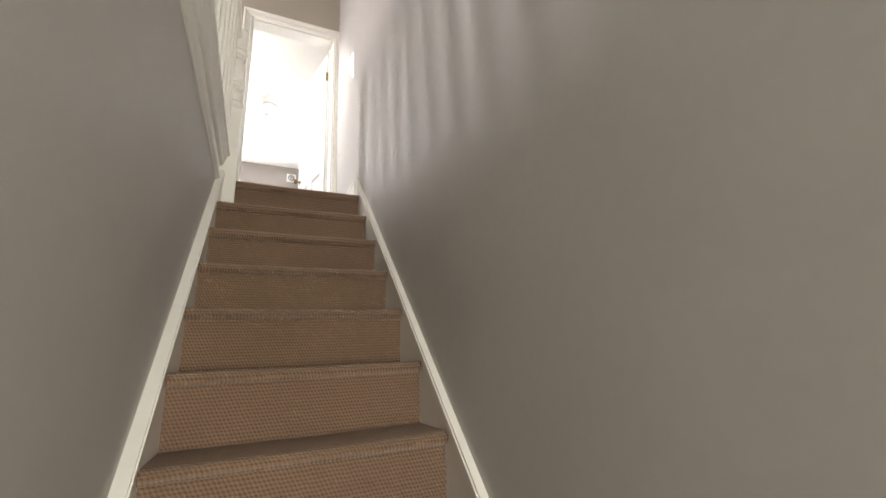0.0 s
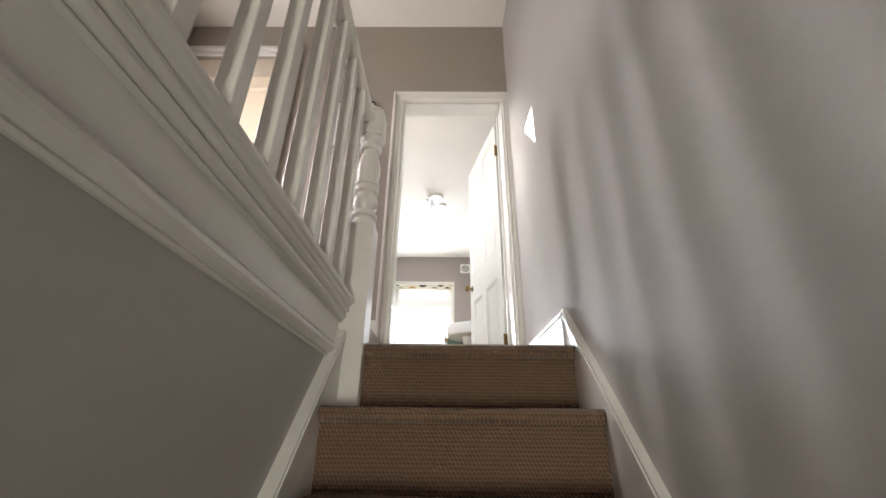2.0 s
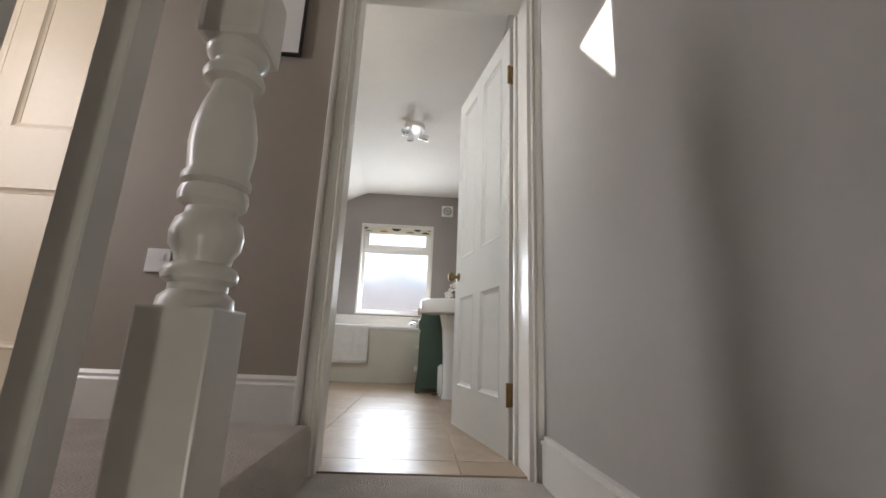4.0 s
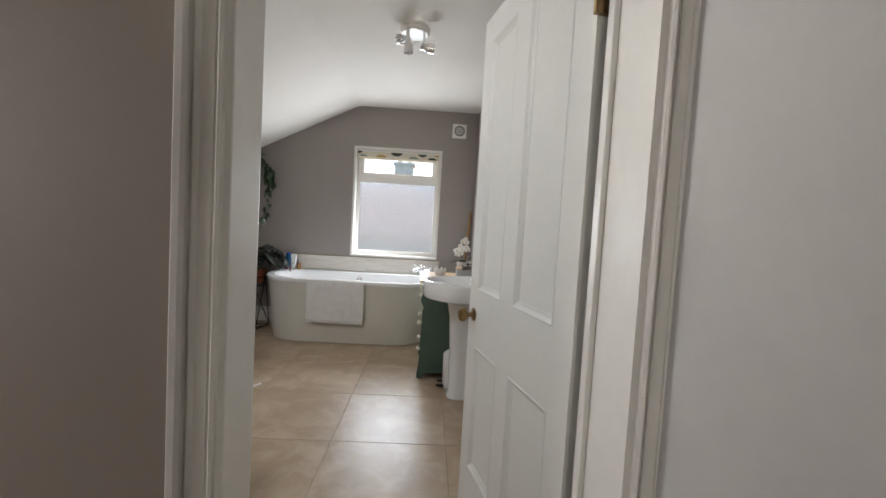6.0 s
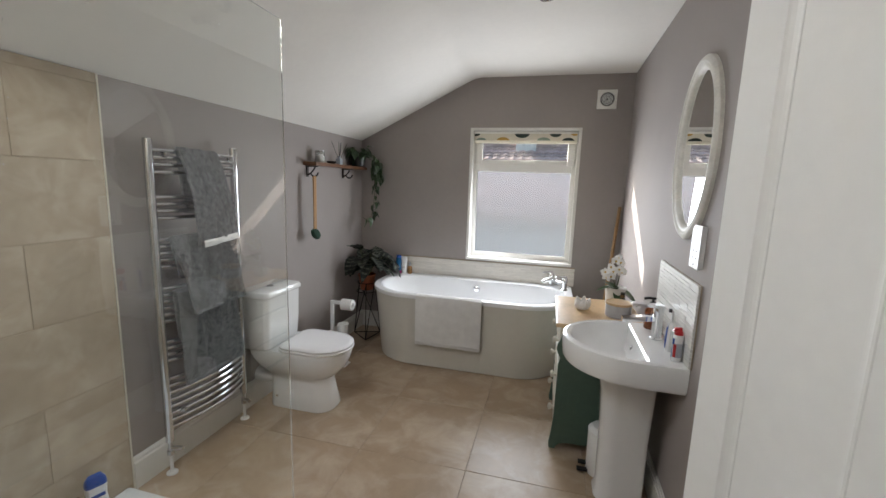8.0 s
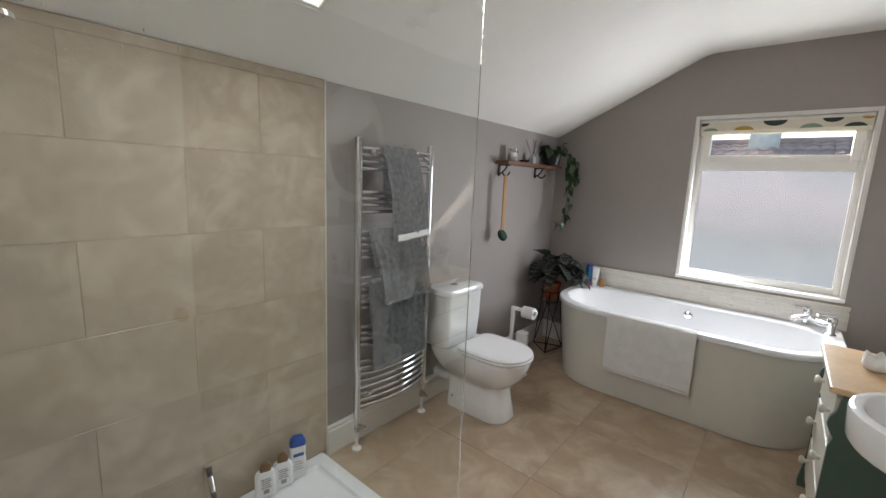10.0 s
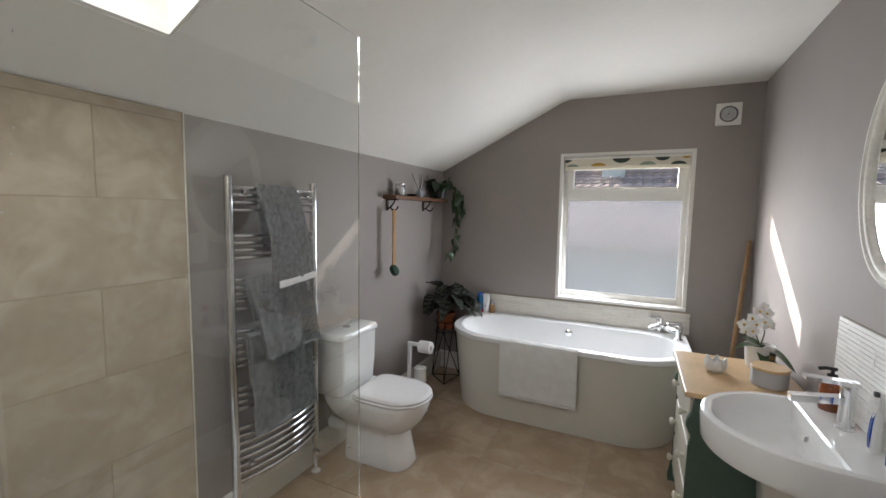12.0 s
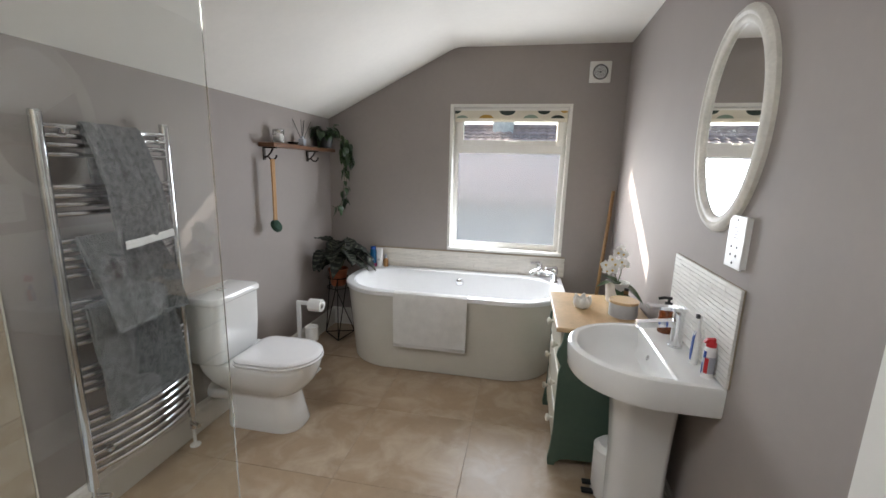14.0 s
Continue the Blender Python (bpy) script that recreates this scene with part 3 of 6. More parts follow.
# ---------------------------------------------------------------- trim
def architrave(name, x0, x1, ztop, y, width, z0, label, right_w=None):
    """A stepped moulding round a doorway on the hall face; y: wall face."""
    bm = bmesh.new()
    rw = width if right_w is None else right_w
    prof = ((0, 0), (0, 0.013), (0.005, 0.017), (0.009, 0.013), (0.0105, 0.008), (0.013, 0.008), (0.0145, 0.012), (0.034, 0.015), (0.042, 0.019), (0.046, 0.012), (0.049, 0.012), (0.051, 0.024), (0.057, 0.029), (width - 0.004, 0.029), (width, 0.025), (width, 0))
    lines = []
    for o, d in prof:
        w = min(o, rw)
        dd = d if o <= rw or d == 0 else 0.012
        lines.append([bm.verts.new(q) for q in ((x0 - o, y - d, z0), (x0 - o, y - d, ztop + o), (x1 + w, y - d, ztop + o), (x1 + w, y - dd, z0))])
    for a, c in zip(lines, lines[1:]):
        for k in range(3):
            if (a[k].co - c[k].co).length > 1e-6 and (a[k + 1].co - c[k + 1].co).length > 1e-6:
                bm.faces.new((a[k], a[k + 1], c[k + 1], c[k]))
    return structure(name, bm, "trim", label, "trim")


architrave("trim_bathroom_door", OX0, OX1, OZ - 0.02, DY, 0.072, -0.01, "off-white moulded architrave round the bathroom doorway", HE - OX1 + 0.0)
architrave("trim_landing_door", CD0, CD1, CDZ, DY, 0.09, UP, "off-white moulded architrave round the landing door", 0.09)
# door lining with stop
b = bmesh.new()
box(b, OX0 - 0.032, OX0 - 0.014, DY - 0.002, BY0 + 0.030, -0.012, OZ)
box(b, OX1 - 0.014, OX1, DY - 0.002, BY0 + 0.066, -0.012, OZ)
box(b, OX0 - 0.014, OX1 - 0.014, DY - 0.002, BY0 + 0.012, OZ - 0.018, OZ)
box(b, OX0 - 0.014, OX0 + 0.013, DY - 0.002, BY0 - 0.042, -0.012, OZ - 0.018, bevel=0.002, seg=1)
box(b, OX1 - 0.028, OX1 - 0.014, BY0 + 0.016, BY0 + 0.048, -0.012, OZ - 0.018, bevel=0.002, seg=1)
box(b, OX0 + 0.028, OX1 - 0.028, DY + 0.018, BY0 - 0.06, OZ - 0.032, OZ - 0.018)
lining = structure("trim_door_lining", b, "trim", "off-white painted door lining with a stop", "trim")
part("strike_plate", boxbm(OX0 - 0.0145, OX0 - 0.0125, BY0 - 0.030, BY0 - 0.004, 0.775, 0.86), "blackm", lining, "dark metal strike plate")
b = bmesh.new()
for x0, x1, z0, z1 in ((OX0 - 0.10, OX0 - 0.018, -0.005, OZ + 0.06),):
    box(b, x0, x1, BY0, BY0 + 0.048, z0, z1, bevel=0.006)
box(b, OX0 - 0.018, OX1, BY0, BY0 + 0.018, OZ, OZ + 0.06, bevel=0.006)
structure("trim_door_inside", b, "trim", "off-white architrave on the bathroom side", "trim")


def skirting(name, pieces, label):
    """pieces: (axis, wall face, side, lo, hi, z0, height)."""
    bm = bmesh.new()
    for axis, w, s, lo, hi, z0, h in pieces:
        prof = [(w, z0), (w + s * 0.018, z0), (w + s * 0.018, z0 + h - 0.03), (w + s * 0.013, z0 + h - 0.022), (w + s * 0.014, z0 + h - 0.012), (w + s * 0.006, z0 + h), (w, z0 + h)]
        prism(bm, prof if axis == "y" else prof, axis, lo, hi)
    return structure(name, bm, "trim", label, "baseboard")


skirting("baseboard_bathroom", [("y", BX0, 1, 4.720, BY1 - 0.018, -0.006, 0.165), ("x", BY1, -1, BX0, BX1, -0.006, 0.165)], "off-white bathroom skirting board")
b = bmesh.new()
for d, z0, z1 in ((0.018, -0.006, 0.130), (0.013, 0.130, 0.147), (0.007, 0.147, 0.159)):
    prism(b, [(east(BY0 + 0.05) - d, BY0 + 0.05), (east(BY0 + 0.05), BY0 + 0.05), (east(BY1 - 0.018), BY1 - 0.018), (east(BY1 - 0.018) - d, BY1 - 0.018)], "z", z0, z1)
structure("baseboard_basin_wall", b, "trim", "off-white skirting board along the basin wall", "baseboard")
skirting("baseboard_landing", [("x", DY, -1, CD1 + 0.09, OX0 - 0.072, UP - 0.002, 0.155)], "off-white moulded landing skirting board")

b = bmesh.new()
prism(b, [(HX - 0.030, 2.475), (HE - 0.018, DY - 0.026), (HE + 0.01, DY - 0.026), (HX, 2.475)], "z", -0.01, 0.118)
prism(b, [(HX - 0.034, 2.475), (HE - 0.022, DY - 0.026), (HE + 0.01, DY - 0.026), (HX, 2.475)], "z", 0.118, 0.130)
prism(b, [(HX - 0.024, 2.475), (HE - 0.011, DY - 0.026), (HE + 0.01, DY - 0.026), (HX, 2.475)], "z", 0.130, 0.142)
structure("baseboard_stair_head", b, "trim", "off-white moulded skirting at the stair head", "baseboard")

# ---------------------------------------------------------------- staircase
stairs = tagged(new("staircase"), "narrow straight stairs with brown loop-pile carpet", "stairs", kind="structure")
N0Y, N0Z, GO, RISE, NSTEP = 2.386, -0.014, 0.2145, 0.2207, 13
SL1 = HX - 0.022
for i in range(NSTEP):
    y, z = N0Y - GO * i, N0Z - RISE * i
    zb = z - RISE
    SL0 = -0.049 if i == 0 else -0.092
    b = bmesh.new()
    prof = [(y + 0.03, zb - 0.02), (y + 0.024, zb - 0.02), (y + 0.020, z - 0.045), (y + 0.008, z - 0.040), (y - 0.002, z - 0.032), (y - 0.007, z - 0.021), (y - 0.007, z - 0.012), (y - 0.002, z - 0.004), (y + 0.008, z), (y + GO + 0.03, z + 0.0), (y + GO + 0.03, z - 0.02), (y + 0.05, z - 0.05)]
    n = 14
    cols = []
    for k in range(n + 1):
        x = SL0 + (SL1 - SL0) * k / n
        w = 0.0035 * noise.noise((x * 6, i * 3.7, 0.5)) + 0.004 * (1 - abs(2 * k / n - 1)) * -1
        cols.append([b.verts.new((x, py, pz + (w if 3 <= j <= 9 else 0))) for j, (py, pz) in enumerate(prof)])
    m_ = len(prof)
    for c0, c1 in zip(cols, cols[1:]):
        for j in range(m_):
            b.faces.new((c0[j], c0[(j + 1) % m_], c1[(j + 1) % m_], c1[j]))
    b.faces.new(cols[0])
    b.faces.new(cols[-1][::-1])
    if i == 0:
        for v in b.verts:
            if v.co.y > y + 0.012:
                v.co.y = min(v.co.y, y + 0.03)
    part("step", b, "carpet", stairs, "", True)


def string_top(y):
    return 0.137 + (y - 2.470) * RISE / GO


for nm, xa, xb in (("right_string", HX - 0.022, HX), ("left_string", -0.122, -0.092)):
    yt = 2.475 if nm == "right_string" else 2.37
    b = bmesh.new()
    lo = BACK
    prism(b, [(lo, string_top(lo) - 0.62), (yt, string_top(yt) - 0.62), (yt, string_top(yt)), (lo, string_top(lo))], "x", xa, xb)
    s = 1 if xa < 0.3 else -1
    bx = (xa - 0.004, xb + 0.007) if s > 0 else (xa - 0.007, xb)
    for h0, h1, d in ((-0.026, -0.006, 0.0), (-0.006, 0.006, -0.004)):
        e0, e1 = (bx[0], bx[1] + d) if s > 0 else (bx[0] - d, bx[1])
        prism(b, [(lo, string_top(lo) + h0), (yt, string_top(yt) + h0), (yt, string_top(yt) + h1), (lo, string_top(lo) + h1)], "x", e0, e1)
    part(nm, b, "trim", stairs, "off-white moulded string board")

# apron below the balustrade
b = bmesh.new()
box(b, -0.130, -0.116, BACK, 2.36, -0.06, 0.07)
prism(b, [(-0.130, -0.082), (-0.115, -0.082), (-0.111, -0.077), (-0.114, -0.072), (-0.108, -0.069), (-0.101, -0.063), (-0.098, -0.054), (-0.100, -0.044), (-0.106, -0.037), (-0.112, -0.035), (-0.110, -0.028), (-0.114, -0.023), (-0.130, -0.023)], "y", BACK, 2.30)
structure("trim_apron", b, "trim", "off-white boarded apron with a picture moulding", "trim")

bal = thing("balustrade", (-0.097, 2.35, 0.036), "off-white painted balustrade with square spindles", "balustrade")
b = bmesh.new()
prism(b, [(-0.06, 0.020), (-0.012, 0.020), (-0.006, 0.021), (-0.007, 0.023), (-0.012, 0.026), (-0.004, 0.029), (0.003, 0.036), (0.004, 0.045), (-0.002, 0.051), (0.006, 0.054), (0.013, 0.061), (0.012, 0.070), (0.007, 0.074), (0.015, 0.077), (0.020, 0.087), (-0.06, 0.087)], "y", -3.85, 0.012)
box(b, -0.062, 0.03, -3.85, 0.012, 0.086, 0.106, bevel=0.009)
part("base_rail", b, "trim", bal, "stepped base rail")
b = bmesh.new()
prism(b, [(-0.030, 0.945), (0.030, 0.945), (0.034, 0.962), (0.024, 0.980), (0.012, 0.992), (-0.012, 0.992), (-0.024, 0.980), (-0.034, 0.962)], "y", -3.85, 0.015)
part("handrail", b, "trim", bal, "rounded handrail")
for i in range(24):
    y = -0.150 - 0.153 * i
    part("spindle", boxbm(-0.019, 0.019, y - 0.019, y + 0.019, 0.104, 0.948, bevel=0.002, seg=1), "trim", bal)

newel = thing("newel_post", (-0.080, 2.416, -0.155), "off-white turned newel post at the stair head", "newel post")
newel.matrix_basis = newel.matrix_basis @ Matrix.Diagonal((1.16, 1.16, 1, 1))
b = boxbm(-0.048, 0.048, -0.048, 0.048, -0.12, 0.62, bevel=0.004)
part("square_base", b, "trim", newel)
b = bmesh.new()
lathe(b, [(0.047, 0.615), (0.045, 0.635), (0.036, 0.645), (0.036, 0.655), (0.045, 0.662), (0.047, 0.672), (0.043, 0.682), (0.034, 0.688), (0.036, 0.70), (0.044, 0.715), (0.046, 0.735), (0.042, 0.755), (0.033, 0.765), (0.032, 0.775), (0.043, 0.785), (0.045, 0.797), (0.043, 0.807), (0.036, 0.812), (0.044, 0.818), (0.045, 0.828), (0.040, 0.838), (0.041, 0.85), (0.044, 0.885), (0.043, 0.915), (0.036, 0.955), (0.028, 0.985), (0.027, 0.998), (0.040, 1.004), (0.043, 1.014), (0.040, 1.024), (0.030, 1.030), (0.031, 1.042), (0.042, 1.052), (0.044, 1.062), (0.040, 1.075)], 26)
part("turned_shaft", b, "trim", newel, "", True)
b = boxbm(-0.046, 0.046, -0.046, 0.046, 1.07, 1.21, bevel=0.012)
part("square_head", b, "trim", newel)
b = bmesh.new()
lathe(b, [(0.03, 1.208), (0.044, 1.216), (0.042, 1.232), (0.02, 1.244), (0.004, 1.247)], 22)
part("cap", b, "trim", newel, "", True)

# ---------------------------------------------------------------- doors
def panel_door(ob, w, h, th, panels, face):
    """A panelled leaf in local x (0..w), y (thickness, 0 is the front face), z; panels: x0, x1, z0, z1."""
    bm = bmesh.new()
    xl, xr = min(p[0] for p in panels), max(p[1] for p in panels)
    m0, m1 = sorted({p[1] for p in panels})[0], sorted({p[0] for p in panels})[-1]
    zs = sorted({v for p in panels for v in p[2:]})
    box(bm, 0, xl, 0, th, 0, h)
    box(bm, xr, w, 0, th, 0, h)
    for z0, z1 in ((0, zs[0]), (zs[1], zs[2]), (zs[3], h)):
        box(bm, xl, xr, 0, th, z0, z1)
    for z0, z1 in ((zs[0], zs[1]), (zs[2], zs[3])):
        box(bm, m0, m1, 0, th, z0, z1)
    part("frame", bm, face, ob)
    for x0, x1, z0, z1 in panels:
        pb = boxbm(x0 + 0.001, x1 - 0.001, th * 0.3, th * 0.7, z0 + 0.001, z1 - 0.001)
        part("panel", pb, face, ob)
        mb = bmesh.new()
        for sg, base in ((1, 0.0), (-1, th)):
            rings = []
            for o, d in ((-0.001, th * 0.3), (-0.001, 0.0005), (0.001, -0.0015), (0.005, -0.0015), (0.008, 0.0015), (0.014, 0.006), (0.019, th * 0.3 - 0.003), (0.023, th * 0.3 - 0.002), (0.024, th * 0.3)):
                y = base + sg * d
                rings.append([(x0 + o, y, z0 + o), (x1 - o, y, z0 + o), (x1 - o, y, z1 - o), (x0 + o, y, z1 - o)])
            loft(mb, rings, False, False)
        part("panel_moulding", mb, face, ob)


# the bathroom door stands open against the basin wall; local x runs from the hinge to the free edge, front face to the room
ang = 102.9
door = tagged(new("door_1"), "white four-panel bathroom door, standing open", "door", kind="structure")
door.matrix_basis = pose(0.634, 3.500, -0.002, 0, 0, ang) @ Matrix.Diagonal((1, -1, 1, 1))
W_, H_ = 0.757, 1.99
panel_door(door, W_, H_, 0.038, [(0.097, 0.346, 0.215, 0.704), (0.447, 0.672, 0.215, 0.704), (0.097, 0.346, 0.928, 1.89), (0.447, 0.672, 0.928, 1.89)], "door")
for z in (0.243, 1.715):
    b = bmesh.new()
    box(b, -0.012, 0.0, -0.004, 0.034, z - 0.045, z + 0.045)
    tube(b, [(-0.008, -0.008, z - 0.047), (-0.008, -0.008, z + 0.047)], 0.007)
    part("hinge", b, "brass", door, "old brass hinge")
for s, y0 in ((-1, 0.0), (1, 0.038)):
    b = bmesh.new()
    prof = [(0.026, 0.0), (0.026, 0.004), (0.018, 0.007), (0.010, 0.010), (0.009, 0.024), (0.014, 0.030), (0.025, 0.036), (0.029, 0.046), (0.027, 0.056), (0.018, 0.063), (0.004, 0.065)]
    lathe(b, prof, 24)
    bmesh.ops.transform(b, matrix=Matrix.Translation((0.699, y0, 0.826)) @ Matrix.Rotation(radians(90 if s < 0 else -90), 4, "X"), verts=b.verts)
    part("door_knob", b, "brass", door, "aged brass knob", True)

door2 = tagged(new("door_2"), "cream four-panel landing door, shut, warm light put into its colour", "door", kind="structure")
door2.matrix_basis = pose(CD0 + 0.004, DY + 0.020, UP + 0.004)
wd, hd = CD1 - CD0 - 0.008, 2.10
panel_door(door2, wd, hd, 0.036, [(0.09, 0.340, 0.20, 0.78), (0.432, wd - 0.09, 0.20, 0.78), (0.09, 0.340, 1.02, hd - 0.11), (0.432, wd - 0.09, 1.02, hd - 0.11)], "landdoor")
part("head_board", boxbm(0.0, wd, 0.012, 0.03, hd + 0.006, CDZ - UP - 0.004), "room", door2, "warm painted board above the leaf")
for z in (0.30, 1.84):
    part("hinge", boxbm(wd - 0.012, wd + 0.003, -0.008, 0.004, z - 0.04, z + 0.04), "brass", door2, "brass hinge")

# landing details
pic = thing("picture_frame", (-0.430, DY - 0.012, 1.55), "thin black picture frame with a pale mount", "picture")
b = bmesh.new()
for x0, x1, z0, z1 in ((-0.15, -0.142, 0, 0.415), (0.142, 0.15, 0, 0.415), (-0.142, 0.142, 0, 0.008), (-0.142, 0.142, 0.407, 0.415)):
    box(b, x0, x1, -0.008, 0.01, z0, z1)
part("frame", b, "black", pic)
part("mount", boxbm(-0.142, 0.142, 0.0, 0.008, 0.008, 0.407), "paper", pic)
b = bmesh.new()
box(b, -0.04, 0.03, -0.002, 0.0, 0.17, 0.25)
part("print", b, "print", pic, "small grey shapes")
sw = thing("wall_socket", (-0.68, DY, 0.68), "white square wall socket", "socket")
part("plate", boxbm(-0.042, 0.042, -0.009, 0.0, -0.043, 0.043, bevel=0.003), "white", sw)
part("switch", boxbm(0.006, 0.022, -0.013, -0.009, 0.0, 0.022, bevel=0.001), "white", sw)

# ---------------------------------------------------------------- bath
bath = thing("bathtub", (-0.468, 6.86, 0.0), "white oval-fronted bath with a cream curved panel", "bathtub")
BL, BW0, BW1 = 0.862, -0.452, 0.345


def bath_ring(inx, infront, inback, z, r):
    return rounded(-BL + inx, BL - inx, BW0 + infront, BW1 - inback, (r, r, 0.03 if inback < 0.03 else r * 0.75, 0.03 if inback < 0.03 else r * 0.75), z, 14)


b = bmesh.new()
loft(b, [bath_ring(0.075, 0.040, 0.001, 0.004, 0.36), bath_ring(0.072, 0.038, 0.001, 0.03, 0.36), bath_ring(0.042, 0.026, 0.001, 0.30, 0.38), bath_ring(0.018, 0.014, 0.001, 0.52, 0.395), bath_ring(0.012, 0.010, 0.001, 0.572, 0.40)], True, False)
part("panel", b, "panel", bath, "cream curved panel", True)
b = bmesh.new()
loft(b, [bath_ring(0.03, 0.04, 0.002, 0.57, 0.38), bath_ring(0.004, 0.004, 0.0, 0.572, 0.395), bath_ring(0.0, 0.0, 0.0, 0.578, 0.40), bath_ring(0.001, 0.002, 0.0, 0.600, 0.398), bath_ring(0.008, 0.009, 0.004, 0.606, 0.392), bath_ring(0.058, 0.060, 0.080, 0.606, 0.35), bath_ring(0.068, 0.070, 0.090, 0.598, 0.34), bath_ring(0.085, 0.086, 0.10, 0.54, 0.32), bath_ring(0.14, 0.11, 0.13, 0.35, 0.25), bath_ring(0.21, 0.14, 0.155, 0.22, 0.22), bath_ring(0.28, 0.19, 0.19, 0.18, 0.17)], False, True)
part("tub", b, "acryl", bath, "white acrylic tub", True)
b = bmesh.new()
lathe(b, [(0.034, 0.0), (0.034, 0.006), (0.028, 0.014), (0.012, 0.018), (0.002, 0.019)], 24)
bmesh.ops.transform(b, matrix=Matrix.Translation((0.012, 0.238, 0.527)) @ Matrix.Rotation(radians(80), 4, "X"), verts=b.verts)
part("overflow", b, "chrome", bath, "chrome overflow knob", True)

# bath taps: a lever mixer with a spout, on the rim's corner
tap = thing("bath_mixer_tap", (0.268, 7.115, 0.605), "chrome bath mixer tap with two levers", "tap", turn=-58)
tap.matrix_basis = tap.matrix_basis @ Matrix.Scale(1.25, 4)
b = bmesh.new()
for s in (-0.085, 0.085):
    lathe(b, [(0.026, 0.0), (0.026, 0.006), (0.018, 0.012), (0.017, 0.055), (0.021, 0.06), (0.021, 0.085), (0.018, 0.09)], 20, (s, 0, 0))
tube(b, [(-0.085, 0, 0.045), (-0.04, -0.012, 0.047), (0.04, -0.012, 0.047), (0.085, 0, 0.045)], 0.017, 14)
part("body", b, "chrome", tap, "", True)
b = bmesh.new()
tube(b, [(0, -0.012, 0.05), (0, -0.05, 0.062), (0, -0.10, 0.058), (0, -0.125, 0.045)], 0.015, 14)
part("spout", b, "chrome", tap, "", True)
for s in (-0.085, 0.085):
    b = boxbm(s - 0.010, s + 0.010, -0.075, 0.016, 0.090, 0.104, bevel=0.005)
    part("lever", b, "chrome", tap)

# white towel over the front rim
def drape(name, pts, x0, x1, n, th, wob, seed, material, parent=None, axis="x", flare=0.0):
    """A cloth that hangs along a run of (depth, height) points, drawn out along x (or y), with a little waviness."""
    bm = bmesh.new()
    rows = []
    m_ = len(pts)
    for j, (d, z) in enumerate(pts):
        row = []
        for k in range(n + 1):
            u = k / n
            w = wob * noise.noise((u * 5 + seed, j * 0.35, seed * 1.7)) + wob * 0.6 * noise.noise((u * 14 + seed, j * 0.2, seed))
            e = flare * (j / (m_ - 1)) * (u - 0.5)
            x = x0 + (x1 - x0) * u + e
            zz = z + 0.5 * wob * noise.noise((u * 4, seed, j * 0.1))
            row.append(bm.verts.new((x, d + w, zz) if axis == "x" else (d + w, x, zz)))
        rows.append(row)
    for a, c in zip(rows, rows[1:]):
        for k in range(n):
            bm.faces.new((a[k], a[k + 1], c[k + 1], c[k]))
    bmesh.ops.recalc_face_normals(bm, faces=bm.faces)
    bmesh.ops.solidify(bm, geom=bm.faces, thickness=th)
    return bm


tw = [(0.0, 0.46), (0.0, 0.56), (-0.008, 0.600), (-0.028, 0.616), (-0.052, 0.616), (-0.070, 0.606), (-0.078, 0.58), (-0.080, 0.52), (-0.080, 0.44), (-0.078, 0.36), (-0.076, 0.29), (-0.074, 0.235), (-0.073, 0.205)]
b = drape("towel", [(d, z - 0.205) for d, z in tw], -0.265, 0.265, 30, 0.007, 0.005, 3.1, "whitetow")
towel = thing("bath_towel", (-0.562, 6.462, 0.205), "white towel folded over the bath rim", "towel")
part("cloth", b, "whitetow", towel, "", True)
b = drape("hem", [(-0.083, 0.032), (-0.082, 0.024), (-0.081, 0.016)], -0.262, 0.262, 30, 0.002, 0.005, 3.1, "cotton")
part("hem_band", b, "cotton", towel)

# strip mosaic behind the bath and above the basin
def strips(ob, x0, x1, z0, z1, place, seed, h=0.0135, lens=(0.10, 0.19, 0.24), glaze="mosaic"):
    """Rows of thin glazed strips, each its own piece; place(u, z) gives the matrix for a piece."""
    rnd = random.Random(seed)
    meshes = {}
    for L in lens:
        bm = boxbm(-L / 2 + 0.0008, L / 2 - 0.0008, -0.009, 0.0, -h / 2 + 0.0008, h / 2 - 0.0008)
        meshes[L] = mesh_of("strip", bm, glaze)
    z = z0 + h / 2
    while z < z1 - h / 2 + 0.002:
        x = x0
        while x < x1 - 0.03:
            L = rnd.choice(lens)
            if x + L > x1:
                L2 = x1 - x
                me = mesh_of("strip", boxbm(-L2 / 2, L2 / 2, -0.009, 0, -h / 2 + 0.0008, h / 2 - 0.0008), glaze)
                L = L2
            else:
                me = meshes[L]
            o = new("strip", me)
            o.parent = ob
            o.matrix_basis = place(x + L / 2, z, rnd.uniform(-0.0025, 0.0015))
            x += L
        z += h


splash = tagged(new("tile_splashback_bath"), "ivory strip-tile splashback behind the bath", "tiles", kind="structure")
part("bed", boxbm(-1.262, 0.412, BY1 - 0.005, BY1, 0.606, 0.778), "grout", splash)
strips(splash, -1.262, 0.412, 0.607, 0.778, lambda u, z, d: pose(u, BY1 - 0.004 + d, z), 5)
splash2 = tagged(new("tile_splashback_basin"), "ivory strip-tile splashback above the basin", "tiles", kind="structure")
part("bed", prism(bmesh.new(), [(east(5.075) - 0.005, 5.075), (east(5.075), 5.075), (east(5.68), 5.68), (east(5.68) - 0.005, 5.68)], "z", 0.806, 1.141), "grout", splash2)
